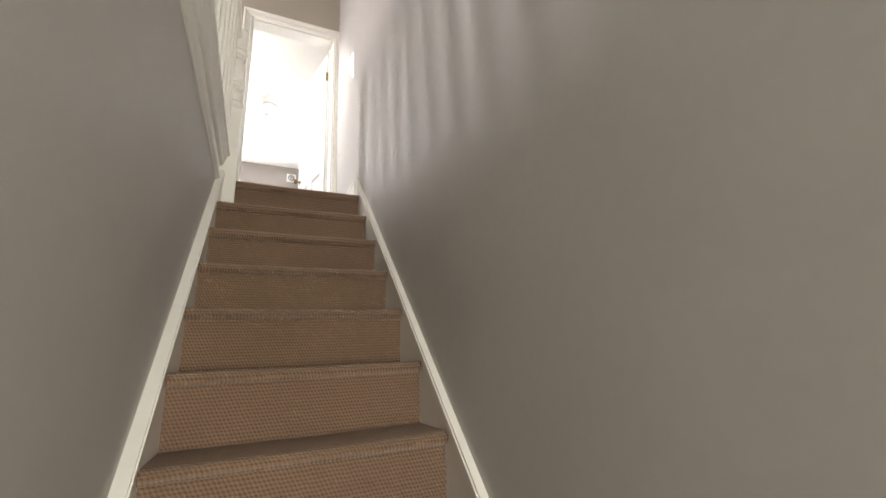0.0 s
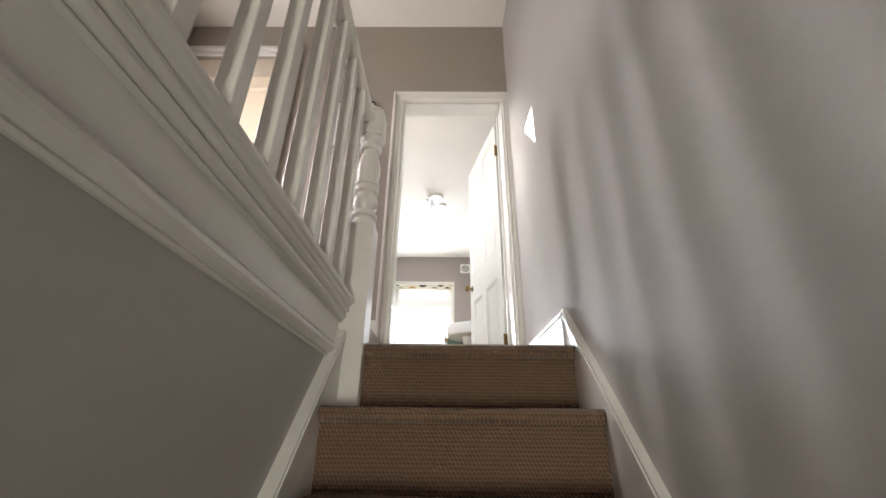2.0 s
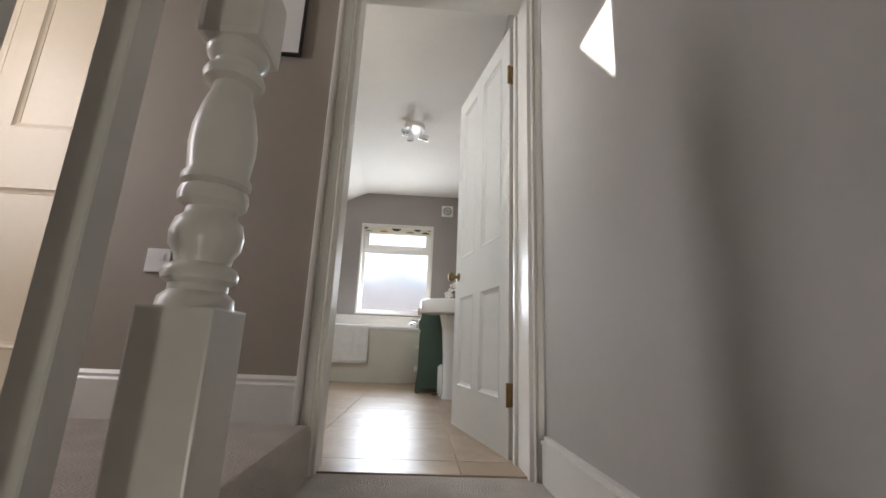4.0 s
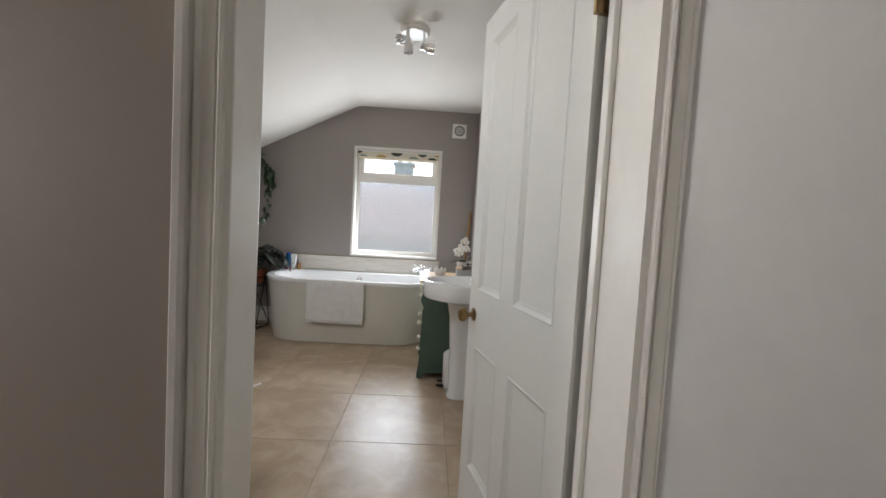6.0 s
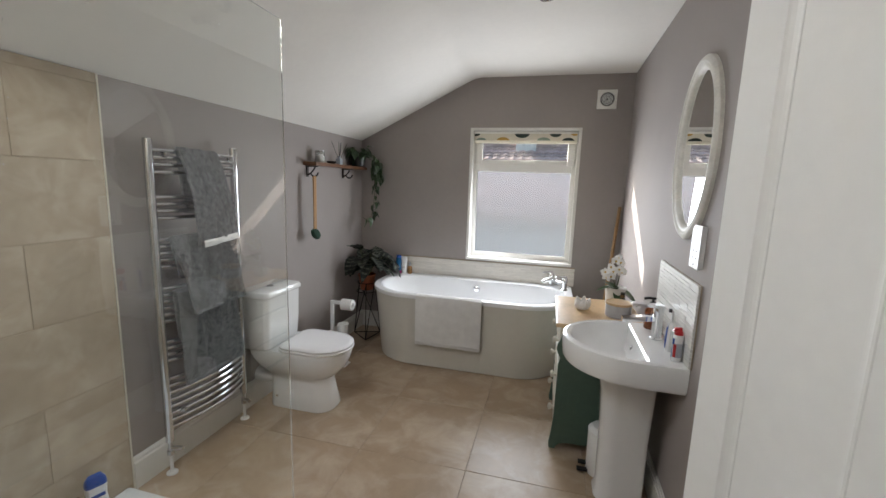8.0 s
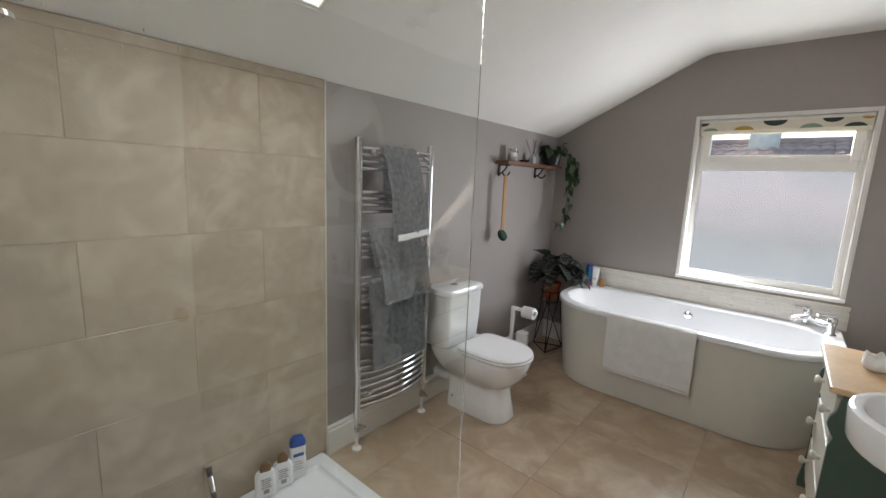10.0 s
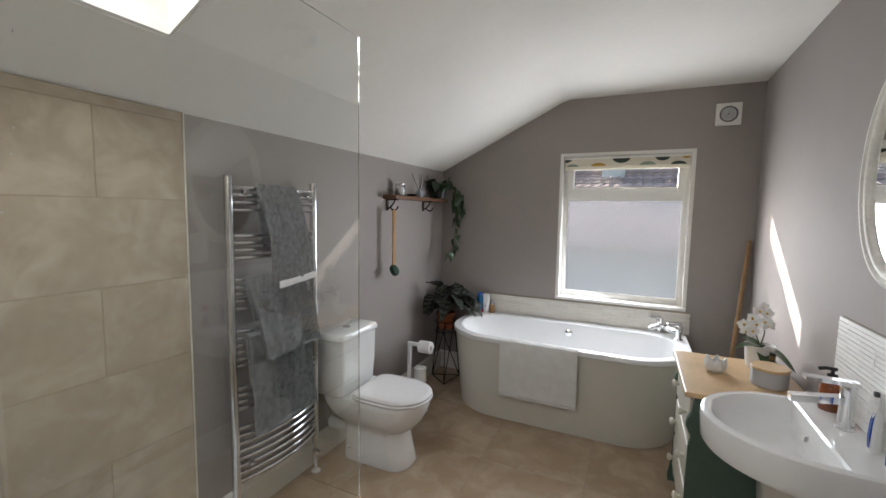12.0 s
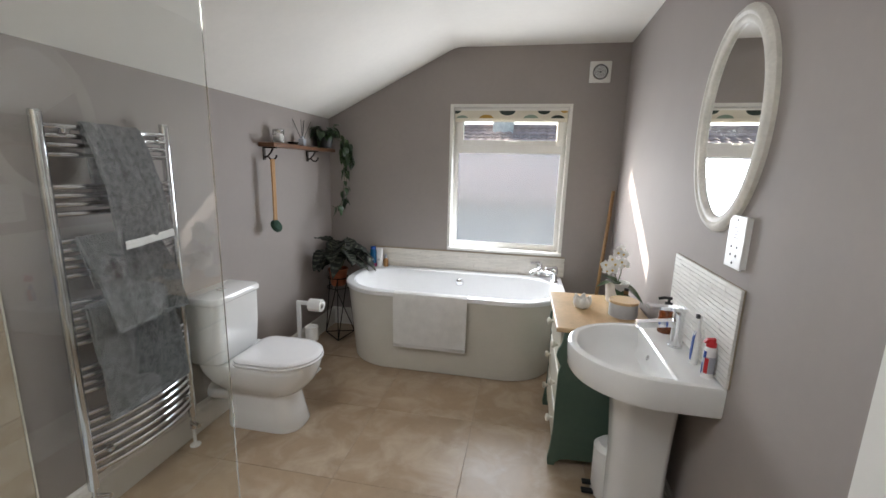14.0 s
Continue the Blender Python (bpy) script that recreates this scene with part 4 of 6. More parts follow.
strips(splash2, 5.075, 5.68, 0.807, 1.141, lambda u, z, d: pose(east(u) - 0.004 + d * 0.4, u, z, 0, 0, -91), 9, 0.0167, (0.106, 0.1055), "mosaic_white")

# ---------------------------------------------------------------- toilet
wc = thing("toilet", (BX0, 5.64, 0.0), "white close-coupled toilet with the lid down", "toilet")
wc.matrix_basis = wc.matrix_basis @ Matrix.Diagonal((1.05, 1.0, 1.01, 1))
b = bmesh.new()
CY = 0.035


def bowl(x0, x1, hw, z, r):
    return rounded(x0, x1, CY - hw, CY + hw, (0.05, r, r, 0.05), z, 10)


loft(b, [bowl(0.115, 0.525, 0.122, 0.0, 0.10), bowl(0.112, 0.530, 0.124, 0.012, 0.10), bowl(0.110, 0.512, 0.112, 0.10, 0.10), bowl(0.105, 0.500, 0.103, 0.185, 0.10), bowl(0.10, 0.503, 0.106, 0.212, 0.104), bowl(0.085, 0.545, 0.136, 0.245, 0.13), bowl(0.05, 0.585, 0.164, 0.295, 0.16), bowl(0.02, 0.606, 0.178, 0.345, 0.176), bowl(0.01, 0.615, 0.184, 0.378, 0.180), bowl(0.008, 0.617, 0.185, 0.398, 0.181), bowl(0.012, 0.612, 0.181, 0.405, 0.177)], True, True)
part("pan", b, "porc", wc, "", True)
b = bmesh.new()
cr = lambda d, z: rounded(0.006, 0.190 - d, -0.190 + d + 0.005, 0.185 - d, (0.015, 0.035, 0.035, 0.015), z, 6)
loft(b, [cr(0.025, 0.405), cr(0.012, 0.42), cr(0.003, 0.56), cr(0.0, 0.745)], True, True)
part("cistern", b, "porc", wc, "", True)
b = bmesh.new()
cl = lambda d, z: rounded(0.002, 0.200 - d, -0.197 + d, 0.197 - d, (0.015, 0.04, 0.04, 0.015), z, 6)
loft(b, [cl(0.004, 0.747), cl(0.0, 0.752), cl(0.0, 0.772), cl(0.006, 0.783), cl(0.02, 0.788)], True, True)
part("cistern_lid", b, "porc", wc, "", True)
b = bmesh.new()
lathe(b, [(0.024, 0.786), (0.024, 0.792), (0.019, 0.795), (0.004, 0.795)], 22, (0.10, -0.02, 0))
part("flush_button", b, "chrome", wc, "chrome flush button", True)
for nm, z0, z1, g in (("seat", 0.407, 0.422, 0.0), ("lid", 0.425, 0.446, 0.003)):
    b = bmesh.new()
    q = lambda d, z: rounded(0.205 + d, 0.628 - d, CY - 0.190 + d, CY + 0.190 - d, (0.07, 0.185 - d, 0.185 - d, 0.07), z, 12)
    if nm == "lid":
        loft(b, [q(g + 0.002, z0), q(g, z0 + 0.004), q(g, z0 + 0.011), q(g + 0.008, z1 - 0.004), q(g + 0.03, z1)], True, True)
    else:
        loft(b, [q(g + 0.003, z0), q(g, z0 + 0.004), q(g, z1 - 0.003), q(g + 0.004, z1)], True, True)
    part(nm, b, "seat", wc, "", True)
for s in (-0.07, 0.07):
    b = bmesh.new()
    tube(b, [(0.212, CY + s - 0.02, 0.424), (0.212, CY + s + 0.02, 0.424)], 0.012, 12)
    part("hinge", b, "chrome", wc, "", True)
b = bmesh.new()
tube(b, [(0.17, CY - 0.112, 0.075), (0.17, CY - 0.121, 0.075)], 0.009, 12)
part("fixing_cap", b, "chrome", wc)
b = bmesh.new()
tube(b, [(0.0, -0.02, 0.18), (0.06, -0.02, 0.18), (0.12, 0.0, 0.18)], 0.05, 14)
part("waste_pipe", b, "white", wc, "", True)

# ---------------------------------------------------------------- basin on its pedestal
bas = thing("pedestal_basin", (east(5.37), 5.37, -0.063), "white semicircular basin on a pedestal", "basin", turn=-1.0)
bas.matrix_basis = bas.matrix_basis @ Matrix.Diagonal((1.043, 1.03, 1, 1))


def dshape(out, hw, back, z, nose=0.0, n=22):
    """A D outline: a straight back at x=back, a half ellipse that bulges to x=-out."""
    pts = [(back, hw, z)]
    flat = -0.16 if back > -0.05 else back - 0.01
    for i in range(n + 1):
        a = math.pi / 2 + math.pi * i / n
        pts.append((flat + (out + flat) * math.cos(a), hw * math.sin(a), z))
    pts.append((back, -hw, z))
    return pts


b = bmesh.new()
loft(b, [dshape(0.36, 0.20, -0.001, 0.742), dshape(0.425, 0.252, -0.001, 0.746), dshape(0.448, 0.267, -0.001, 0.752), dshape(0.456, 0.2725, -0.001, 0.766), dshape(0.459, 0.274, -0.001, 0.805), dshape(0.462, 0.276, -0.001, 0.85), dshape(0.459, 0.273, -0.001, 0.862), dshape(0.450, 0.265, -0.003, 0.866),
         dshape(0.432, 0.248, -0.135, 0.866), dshape(0.424, 0.240, -0.142, 0.860), dshape(0.405, 0.222, -0.1455, 0.82), dshape(0.375, 0.195, -0.152, 0.785), dshape(0.33, 0.150, -0.17, 0.762), dshape(0.27, 0.07, -0.22, 0.750)], True, True)
part("bowl", b, "porc", bas, "", True)
b = bmesh.new()
lathe(b, [(0.012, 0), (0.012, 0.003), (0.008, 0.004), (0.007, 0.001)], 16)
bmesh.ops.transform(b, matrix=Matrix.Translation((-0.160, 0, 0.822)) @ Matrix.Rotation(radians(-70), 4, "Y"), verts=b.verts)
part("overflow_ring", b, "steel", bas, "", True)
b = bmesh.new()
lathe(b, [(0.028, 0.746), (0.028, 0.751), (0.02, 0.754), (0.004, 0.754)], 18, (-0.255, 0, 0))
part("waste", b, "chrome", bas, "", True)
b = bmesh.new()
pr = lambda x0, x1, hw, z: rounded(x0, x1, -hw, hw, (0.07, 0.02, 0.02, 0.07), z, 8)
loft(b, [pr(-0.268, -0.065, 0.098, 0.063), pr(-0.268, -0.065, 0.098, 0.075), pr(-0.258, -0.065, 0.092, 0.10), pr(-0.262, -0.065, 0.096, 0.40), pr(-0.275, -0.06, 0.106, 0.62), pr(-0.30, -0.06, 0.125, 0.745)], True, True)
part("pedestal", b, "porc", bas, "", True)

tp = thing("basin_mixer_tap", (0.680, 5.415, 0.803), "chrome square-lever basin mixer tap", "tap")
b = bmesh.new()
lathe(b, [(0.027, 0.0), (0.027, 0.005), (0.023, 0.008), (0.022, 0.12), (0.023, 0.124), (0.023, 0.150), (0.018, 0.156)], 24)
part("body", b, "chrome", tp, "", True)
b = bmesh.new()
prism(b, [(-0.155, 0.070), (-0.015, 0.088), (-0.015, 0.112), (-0.155, 0.094)], "y", -0.018, 0.018)
part("spout", b, "chrome", tp)
b = bmesh.new()
prism(b, [(-0.12, 0.156), (0.024, 0.152), (0.024, 0.166), (-0.12, 0.168)], "y", -0.020, 0.020)
part("lever", b, "chrome", tp)

# small things on the basin
soap = thing("soap_dispenser", (0.691, 5.575, 0.803), "amber glass pump bottle with a black top", "bottle")
b = bmesh.new()
lathe(b, [(0.032, 0.0), (0.034, 0.004), (0.034, 0.085), (0.030, 0.098), (0.014, 0.108), (0.013, 0.118)], 24)
part("bottle", b, "amber", soap, "", True)
b = bmesh.new()
lathe(b, [(0.016, 0.116), (0.016, 0.134), (0.006, 0.138), (0.006, 0.150)], 18)
tube(b, [(0.012, 0, 0.154), (-0.02, 0, 0.156), (-0.042, 0.002, 0.150)], 0.0065, 10)
part("pump", b, "black", soap, "black pump", True)
tb = thing("toothbrush", (0.695, 5.265, 0.803), "blue and white electric toothbrush standing up", "toothbrush")
b = bmesh.new()
lathe(b, [(0.013, 0.0), (0.014, 0.01), (0.0135, 0.09), (0.011, 0.12), (0.006, 0.13)], 18)
part("handle", b, "white", tb, "", True)
b = bmesh.new()
prism(b, [(-0.0145, 0.015), (-0.011, 0.10), (-0.008, 0.125), (-0.014, 0.10), (-0.0165, 0.05)], "y", -0.007, 0.007)
part("grip", b, "blue", tb, "blue rubber grip")
b = bmesh.new()
tube(b, [(0, 0, 0.128), (0.001, 0, 0.165), (0.002, 0, 0.185)], 0.004, 10)
part("neck", b, "white", tb, "", True)
part("bristles", boxbm(-0.013, -0.002, -0.006, 0.006, 0.176, 0.190), "darkgrey", tb)
pt = thing("toothpaste_pump", (0.700, 5.165, 0.803), "white toothpaste dispenser with a red top", "toothpaste")
pt.matrix_basis = pt.matrix_basis @ Matrix.Diagonal((0.82, 0.82, 0.95, 1))
b = bmesh.new()
lathe(b, [(0.0225, 0.0), (0.0235, 0.004), (0.0235, 0.112), (0.020, 0.118)], 22)
part("tube", b, "white", pt, "", True)
b = bmesh.new()
lathe(b, [(0.0238, 0.02), (0.0241, 0.022), (0.0241, 0.080), (0.0238, 0.082)], 22, close=False)
part("label_band", b, "silver", pt, "silver-grey label", True)
for k, z0, z1, a in (("blue", 0.076, 0.102, 200), ("red", 0.020, 0.078, 226), ("blue", 0.014, 0.055, 170)):
    b = bmesh.new()
    q = [(0.0245 * math.cos(radians(a + d)), 0.0245 * math.sin(radians(a + d))) for d in range(-18, 19, 6)]
    prism(b, q + [(x * 0.985, y * 0.985) for x, y in q[::-1]], "z", z0, z1)
    part("printed_block", b, k, pt)
b = bmesh.new()
lathe(b, [(0.020, 0.117), (0.020, 0.130), (0.012, 0.140), (0.010, 0.146)], 18)
prism(b, [(-0.030, 0.132), (0.012, 0.138), (0.012, 0.150), (-0.020, 0.146)], "y", -0.009, 0.009)
part("top", b, "red", pt, "red nozzle")

# mirror and shaver socket on the basin wall
mir = thing("oval_mirror", (east(5.347), 5.347, 1.666), "oval wall mirror in a distressed ivory frame", "mirror", turn=-1.0)
b = bmesh.new()
A_, B_ = 0.267, 0.376
prof = [(0.0, 0.0), (0.0, 0.014), (0.010, 0.024), (0.022, 0.026), (0.032, 0.020), (0.040, 0.022), (0.050, 0.018), (0.056, 0.010), (0.056, 0.004)]
rings = []
nseg = 64
for o, d in prof:
    rings.append([b.verts.new((-d, (A_ - o) * math.cos(2 * math.pi * i / nseg), (B_ - o) * math.sin(2 * math.pi * i / nseg))) for i in range(nseg)])
for a, c in zip(rings, rings[1:]):
    for i in range(nseg):
        b.faces.new((a[i], a[(i + 1) % nseg], c[(i + 1) % nseg], c[i]))
part("frame", b, "mframe", mir, "", True)
b = bmesh.new()
b.faces.new([b.verts.new((-0.006, (A_ - 0.054) * math.cos(2 * math.pi * i / nseg), (B_ - 0.054) * math.sin(2 * math.pi * i / nseg))) for i in range(nseg)])
part("glass", b, "mirror", mir, "silvered glass")
sk = thing("shaver_socket", (east(5.157) + 0.004, 5.157, 1.199), "white two-pin shaver socket box", "socket", turn=-1.0)
sk.matrix_basis = sk.matrix_basis @ Matrix.Diagonal((1, 1.02, 1.09, 1))
part("back_box", boxbm(-0.016, 0.0, -0.052, 0.052, 0.0, 0.150, bevel=0.004), "white", sk)
part("face_plate", boxbm(-0.023, -0.016, -0.054, 0.054, -0.003, 0.153, bevel=0.003), "white", sk)
# Small raised discs, coloured dark for the shade inside holes that aren't bored.
for y, z in ((-0.018, 0.035), (0.018, 0.035), (-0.018, 0.060), (0.018, 0.060), (0.0, 0.14), (0.0, 0.012)):
    b = bmesh.new()
    tube(b, [(-0.0225, y, z), (-0.0242, y, z)], 0.0042, 10)
    part("pin_hole_disc", b, "darkgrey", sk)
b = bmesh.new()
for k in range(4):
    box(b, -0.0236, -0.023, -0.016 + 0.004 * (k % 2), 0.018 - 0.005 * (k % 3), 0.086 + 0.010 * k, 0.089 + 0.010 * k)
part("printed_lines", b, "print", sk)

# ---------------------------------------------------------------- green chest
ch = thing("chest_of_drawers", (0.245, 5.645, 0.0), "dark green chest with cream drawers and a pale wooden top", "chest of drawers")
CW, CD = 0.585, 0.455
b = bmesh.new()
wave_ = [(0.0, 0.0), (0.035, 0.0)]
wave_ += [(0.035 + 0.0, 0.012), (0.055, 0.035), (0.09, 0.045), (0.22, 0.048), (0.36, 0.045), (0.40, 0.035), (0.42, 0.012), (0.42, 0.0), (0.455, 0.0), (0.455, 0.732), (0.03, 0.732)]
edge = [(0.03, 0.71), (0.022, 0.66), (0.006, 0.63), (0.002, 0.60), (0.012, 0.575), (0.026, 0.55), (0.016, 0.51), (0.014, 0.20), (0.006, 0.10), (-0.004, 0.03)]
for y0 in (0.0, CW - 0.022):
    b = prism(bmesh.new(), wave_ + edge, "y", y0, y0 + 0.022)
    part("side_panel", b, "green", ch, "scalloped green side")
b = bmesh.new()
box(b, 0.03, CD, 0.022, CW - 0.022, 0.07, 0.10)
box(b, CD - 0.015, CD, 0.022, CW - 0.022, 0.10, 0.73)
box(b, 0.035, CD - 0.015, 0.022, CW - 0.022, 0.715, 0.731)
for z in (0.292, 0.505):
    box(b, 0.035, 0.06, 0.022, CW - 0.022, z - 0.010, z + 0.010)
prism(b, [(0.022, 0.045), (0.06, 0.045), (0.10, 0.075), (CW - 0.10, 0.075), (CW - 0.06, 0.045), (CW - 0.022, 0.045), (CW - 0.022, 0.10), (0.022, 0.10)], "x", 0.022, 0.036)
part("carcass", b, "green", ch)
for z0, z1 in ((0.105, 0.280), (0.304, 0.493), (0.517, 0.705)):
    dr = part("drawer", boxbm(0.016, 0.036, 0.028, CW - 0.028, z0, z1, bevel=0.004), "cream", ch, "cream drawer front")
    for y in (0.12, CW - 0.12):
        b = bmesh.new()
        lathe(b, [(0.010, 0.0), (0.008, 0.008), (0.010, 0.014), (0.018, 0.020), (0.020, 0.028), (0.016, 0.034), (0.004, 0.037)], 18)
        bmesh.ops.transform(b, matrix=Matrix.Translation((0.017, y, (z0 + z1) / 2)) @ Matrix.Rotation(radians(-90), 4, "Y"), verts=b.verts)
        part("knob", b, "cream", dr, "white turned knob", True)
b = boxbm(-0.012, CD + 0.012, -0.02, CW + 0.012, 0.733, 0.757, bevel=0.006)
part("top", b, "oak", ch, "pale waxed wooden top")
TOP = 0.757

bowlv = thing("ceramic_pot", (0.39, 5.965, TOP), "small white petal-shaped ceramic pot", "pot")
b = bmesh.new()
rings = []
for r, z, k in ((0.026, 0.0, 0), (0.038, 0.006, 0), (0.047, 0.024, 0.04), (0.047, 0.042, 0.10), (0.040, 0.056, 0.18), (0.036, 0.064, 0.25), (0.031, 0.060, 0.22), (0.034, 0.040, 0.08), (0.020, 0.016, 0)):
    rings.append([((r * (1 + k * math.cos(5 * a))) * math.cos(a), (r * (1 + k * math.cos(5 * a))) * math.sin(a), z + 0.010 * k * 4 * math.cos(5 * a)) for a in [2 * math.pi * i / 40 for i in range(40)]])
loft(b, rings)
part("body", b, "ceramic", bowlv, "", True)
jar = thing("lidded_jar", (0.585, 5.885, TOP), "grey ceramic jar with a wooden lid", "jar")
b = bmesh.new()
lathe(b, [(0.066, 0.0), (0.070, 0.004), (0.071, 0.069), (0.068, 0.073)], 32)
part("body", b, "greycer", jar, "", True)
b = bmesh.new()
lathe(b, [(0.072, 0.073), (0.074, 0.075), (0.074, 0.084), (0.071, 0.087), (0.01, 0.087)], 32)
part("lid", b, "oak", jar, "pale wooden lid", True)
bt = thing("perfume_bottle", (0.625, 6.02, TOP), "clear glass bottle with a black cap and copper collar", "bottle")
b = bmesh.new()
lathe(b, [(0.028, 0.0), (0.031, 0.004), (0.031, 0.052), (0.024, 0.066), (0.011, 0.074), (0.010, 0.082)], 24)
part("bottle", b, "glass", bt, "", True)
b = bmesh.new()
lathe(b, [(0.012, 0.080), (0.0125, 0.082), (0.0125, 0.098), (0.011, 0.099)], 18)
part("collar", b, "gold", bt, "copper collar", True)
b = bmesh.new()
lathe(b, [(0.012, 0.099), (0.013, 0.101), (0.013, 0.110), (0.010, 0.113)], 18)
part("cap", b, "black", bt, "", True)


# ---------------------------------------------------------------- plants
def leaf_bm(length, width, droop, fold=0.25, n=7, point=1.0, bm=None, m=None):
    """A leaf along +x from the origin, with a folded midrib and a drooping tip."""
    own = bm is None
    bm = bmesh.new() if own else bm
    rows = []
    for i in range(n + 1):
        u = i / n
        w = width * 0.5 * (math.sin(math.pi * u ** (0.75 * point)) ** 0.8 if 0 < u < 1 else 0.02)
        x = length * u
        z = -droop * u * u * length
        rows.append([Vector((x, s * w, z + fold * abs(s) * w)) for s in (-1, -0.5, 0, 0.5, 1)])
    vs = [[bm.verts.new(m @ p if m else p) for p in r] for r in rows]
    for a, c in zip(vs, vs[1:]):
        for j in range(4):
            bm.faces.new((a[j], a[j + 1], c[j + 1], c[j]))
    return bm


def leaf_obj(parent, me, m):
    o = new("leaf", me)
    o.parent = parent
    o.matrix_basis = m
    return o


orch = thing("orchid", (0.60, 6.135, TOP), "white orchid in a white ceramic pot", "plant")
orch.matrix_basis = orch.matrix_basis @ Matrix.Scale(1.15, 4)
b = bmesh.new()
lathe(b, [(0.044, 0.0), (0.047, 0.004), (0.056, 0.098), (0.056, 0.102), (0.051, 0.102), (0.048, 0.085), (0.01, 0.082)], 28)
part("pot", b, "ceramic", orch, "", True)
me = mesh_of("leaf", leaf_bm(0.16, 0.078, 0.8, 0.35), "leafo", True)
for a, t_, s in ((215, 40, 0.62), (280, -8, 0.80), (315, 15, 0.72), (120, 45, 0.6), (345, 0, 0.7), (250, 55, 0.55)):
    leaf_obj(orch, me, pose(0.01 * math.cos(radians(a)), 0.01 * math.sin(radians(a)), 0.085, 0, -t_, a) @ Matrix.Scale(s, 4))
b = tube(bmesh.new(), [(0, 0, 0.085), (0.012, 0, 0.15), (0.008, -0.005, 0.21), (-0.002, -0.008, 0.258)], 0.0028, 8, 0.6)
tube(b, [(0.005, 0.005, 0.085), (-0.015, 0.002, 0.14), (-0.045, 0.0, 0.168)], 0.0024, 8)
part("stem", b, "stem", orch, "", True)


def flower(size):
    bm = bmesh.new()
    for k, (L, w) in enumerate(((1.0, 1.0), (0.95, 0.62), (0.95, 0.62), (1.0, 1.0), (0.95, 0.62))):
        a = (20, 90, 210, 160, 330)[k]
        leaf_bm(size * L, size * w * 1.0, -0.15, 0.12, 5, 1.2, bm, Matrix.Rotation(radians(a), 4, "Z"))
    return bm


fl = mesh_of("flower", flower(0.029), "petal", True)
for i, (dx, dy, dz) in enumerate(((-0.052, 0.0, 0.152), (-0.035, -0.024, 0.163), (-0.060, 0.010, 0.180), (-0.022, -0.026, 0.192), (-0.032, 0.0, 0.212), (0.006, -0.024, 0.205), (0.020, -0.012, 0.190), (-0.014, -0.018, 0.250), (0.012, -0.022, 0.243), (0.0, -0.006, 0.266))):
    o = new("flower", fl)
    o.parent = orch
    o.matrix_basis = pose(dx, dy, dz, 68 + 10 * math.sin(i * 2.1), 12 * math.cos(i * 1.7), -25 + 30 * math.sin(i * 1.3))
    h = bmesh.new()
    lathe(h, [(0.003, 0.0), (0.006, 0.004), (0.004, 0.009), (0.001, 0.011)], 10)
    hh = part("flower_heart", h, "yolk", o)

# hanging shelf plant, candle, diffuser
SH_Z = 1.598
shelf = thing("wall_shelf", (BX0, 6.185, SH_Z), "dark wooden wall shelf on cast-iron hook brackets", "shelf")
SD, SLN = 0.115, 0.92
b = boxbm(0.0, SD, 0.0, 0.36, 0.0, 0.028, bevel=0.004)
part("board", b, "shelfw", shelf, "dark stained board")
b = boxbm(0.0, SD - 0.01, 0.363, SLN, 0.0, 0.026, bevel=0.004)
part("board", b, "shelfw", shelf, "redder board")
for y in (0.055, 0.625):
    b = bmesh.new()
    box(b, 0.0, 0.007, y - 0.012, y + 0.012, -0.085, 0.0)
    box(b, 0.0, SD - 0.02, y - 0.010, y + 0.010, -0.009, 0.0)
    tube(b, [(0.004, y, -0.07), (0.03, y, -0.060), (0.055, y, -0.035), (0.07, y, -0.01)], 0.006, 8)
    tube(b, [(0.03, y, -0.06), (0.05, y, -0.080), (0.075, y, -0.082), (0.092, y, -0.066), (0.095, y, -0.052)], 0.006, 8)
    part("hook_bracket", b, "iron", shelf, "cast-iron hook bracket", True)
SZ = SH_Z + 0.028
cand = thing("candle", (BX0 + 0.065, 6.32, SZ), "white candle in a glass with a small label", "candle")
b = bmesh.new()
lathe(b, [(0.034, 0.0), (0.036, 0.003), (0.036, 0.082), (0.033, 0.082), (0.033, 0.060)], 24, close=False)
part("glass_jar", b, "glass", cand, "", True)
b = bmesh.new()
lathe(b, [(0.032, 0.006), (0.032, 0.052), (0.004, 0.053)], 22)
part("wax", b, "petal", cand, "", True)
b = bmesh.new()
lathe(b, [(0.0365, 0.078), (0.0375, 0.080), (0.0375, 0.090), (0.034, 0.092), (0.01, 0.092)], 24)
part("lid", b, "steel", cand, "silver lid", True)
b = bmesh.new()
prism(b, [(0.0368 * math.cos(radians(a)), 0.0368 * math.sin(radians(a))) for a in range(-75, -14, 10)] + [(0.036 * math.cos(radians(a)), 0.036 * math.sin(radians(a))) for a in range(-15, -76, -10)], "z", 0.03, 0.062)
part("label", b, "paper", cand)
dif = thing("reed_diffuser", (BX0 + 0.065, 6.63, SZ), "small bluish glass diffuser with dark reeds", "diffuser")
b = bmesh.new()
box(b, -0.022, 0.022, -0.022, 0.022, 0.0, 0.052, bevel=0.006)
lathe(b, [(0.012, 0.05), (0.011, 0.066), (0.013, 0.070)], 16)
part("bottle", b, "silver", dif, "", True)
for i, (dx, dy) in enumerate(((-0.03, -0.075), (0.02, -0.045), (0.01, 0.02), (-0.02, 0.06), (0.03, 0.085))):
    part("reed", tube(bmesh.new(), [(0, 0, 0.03), (dx, dy, 0.19 - 0.2 * abs(dy) * 0.3)], 0.0018, 6), "black", dif)
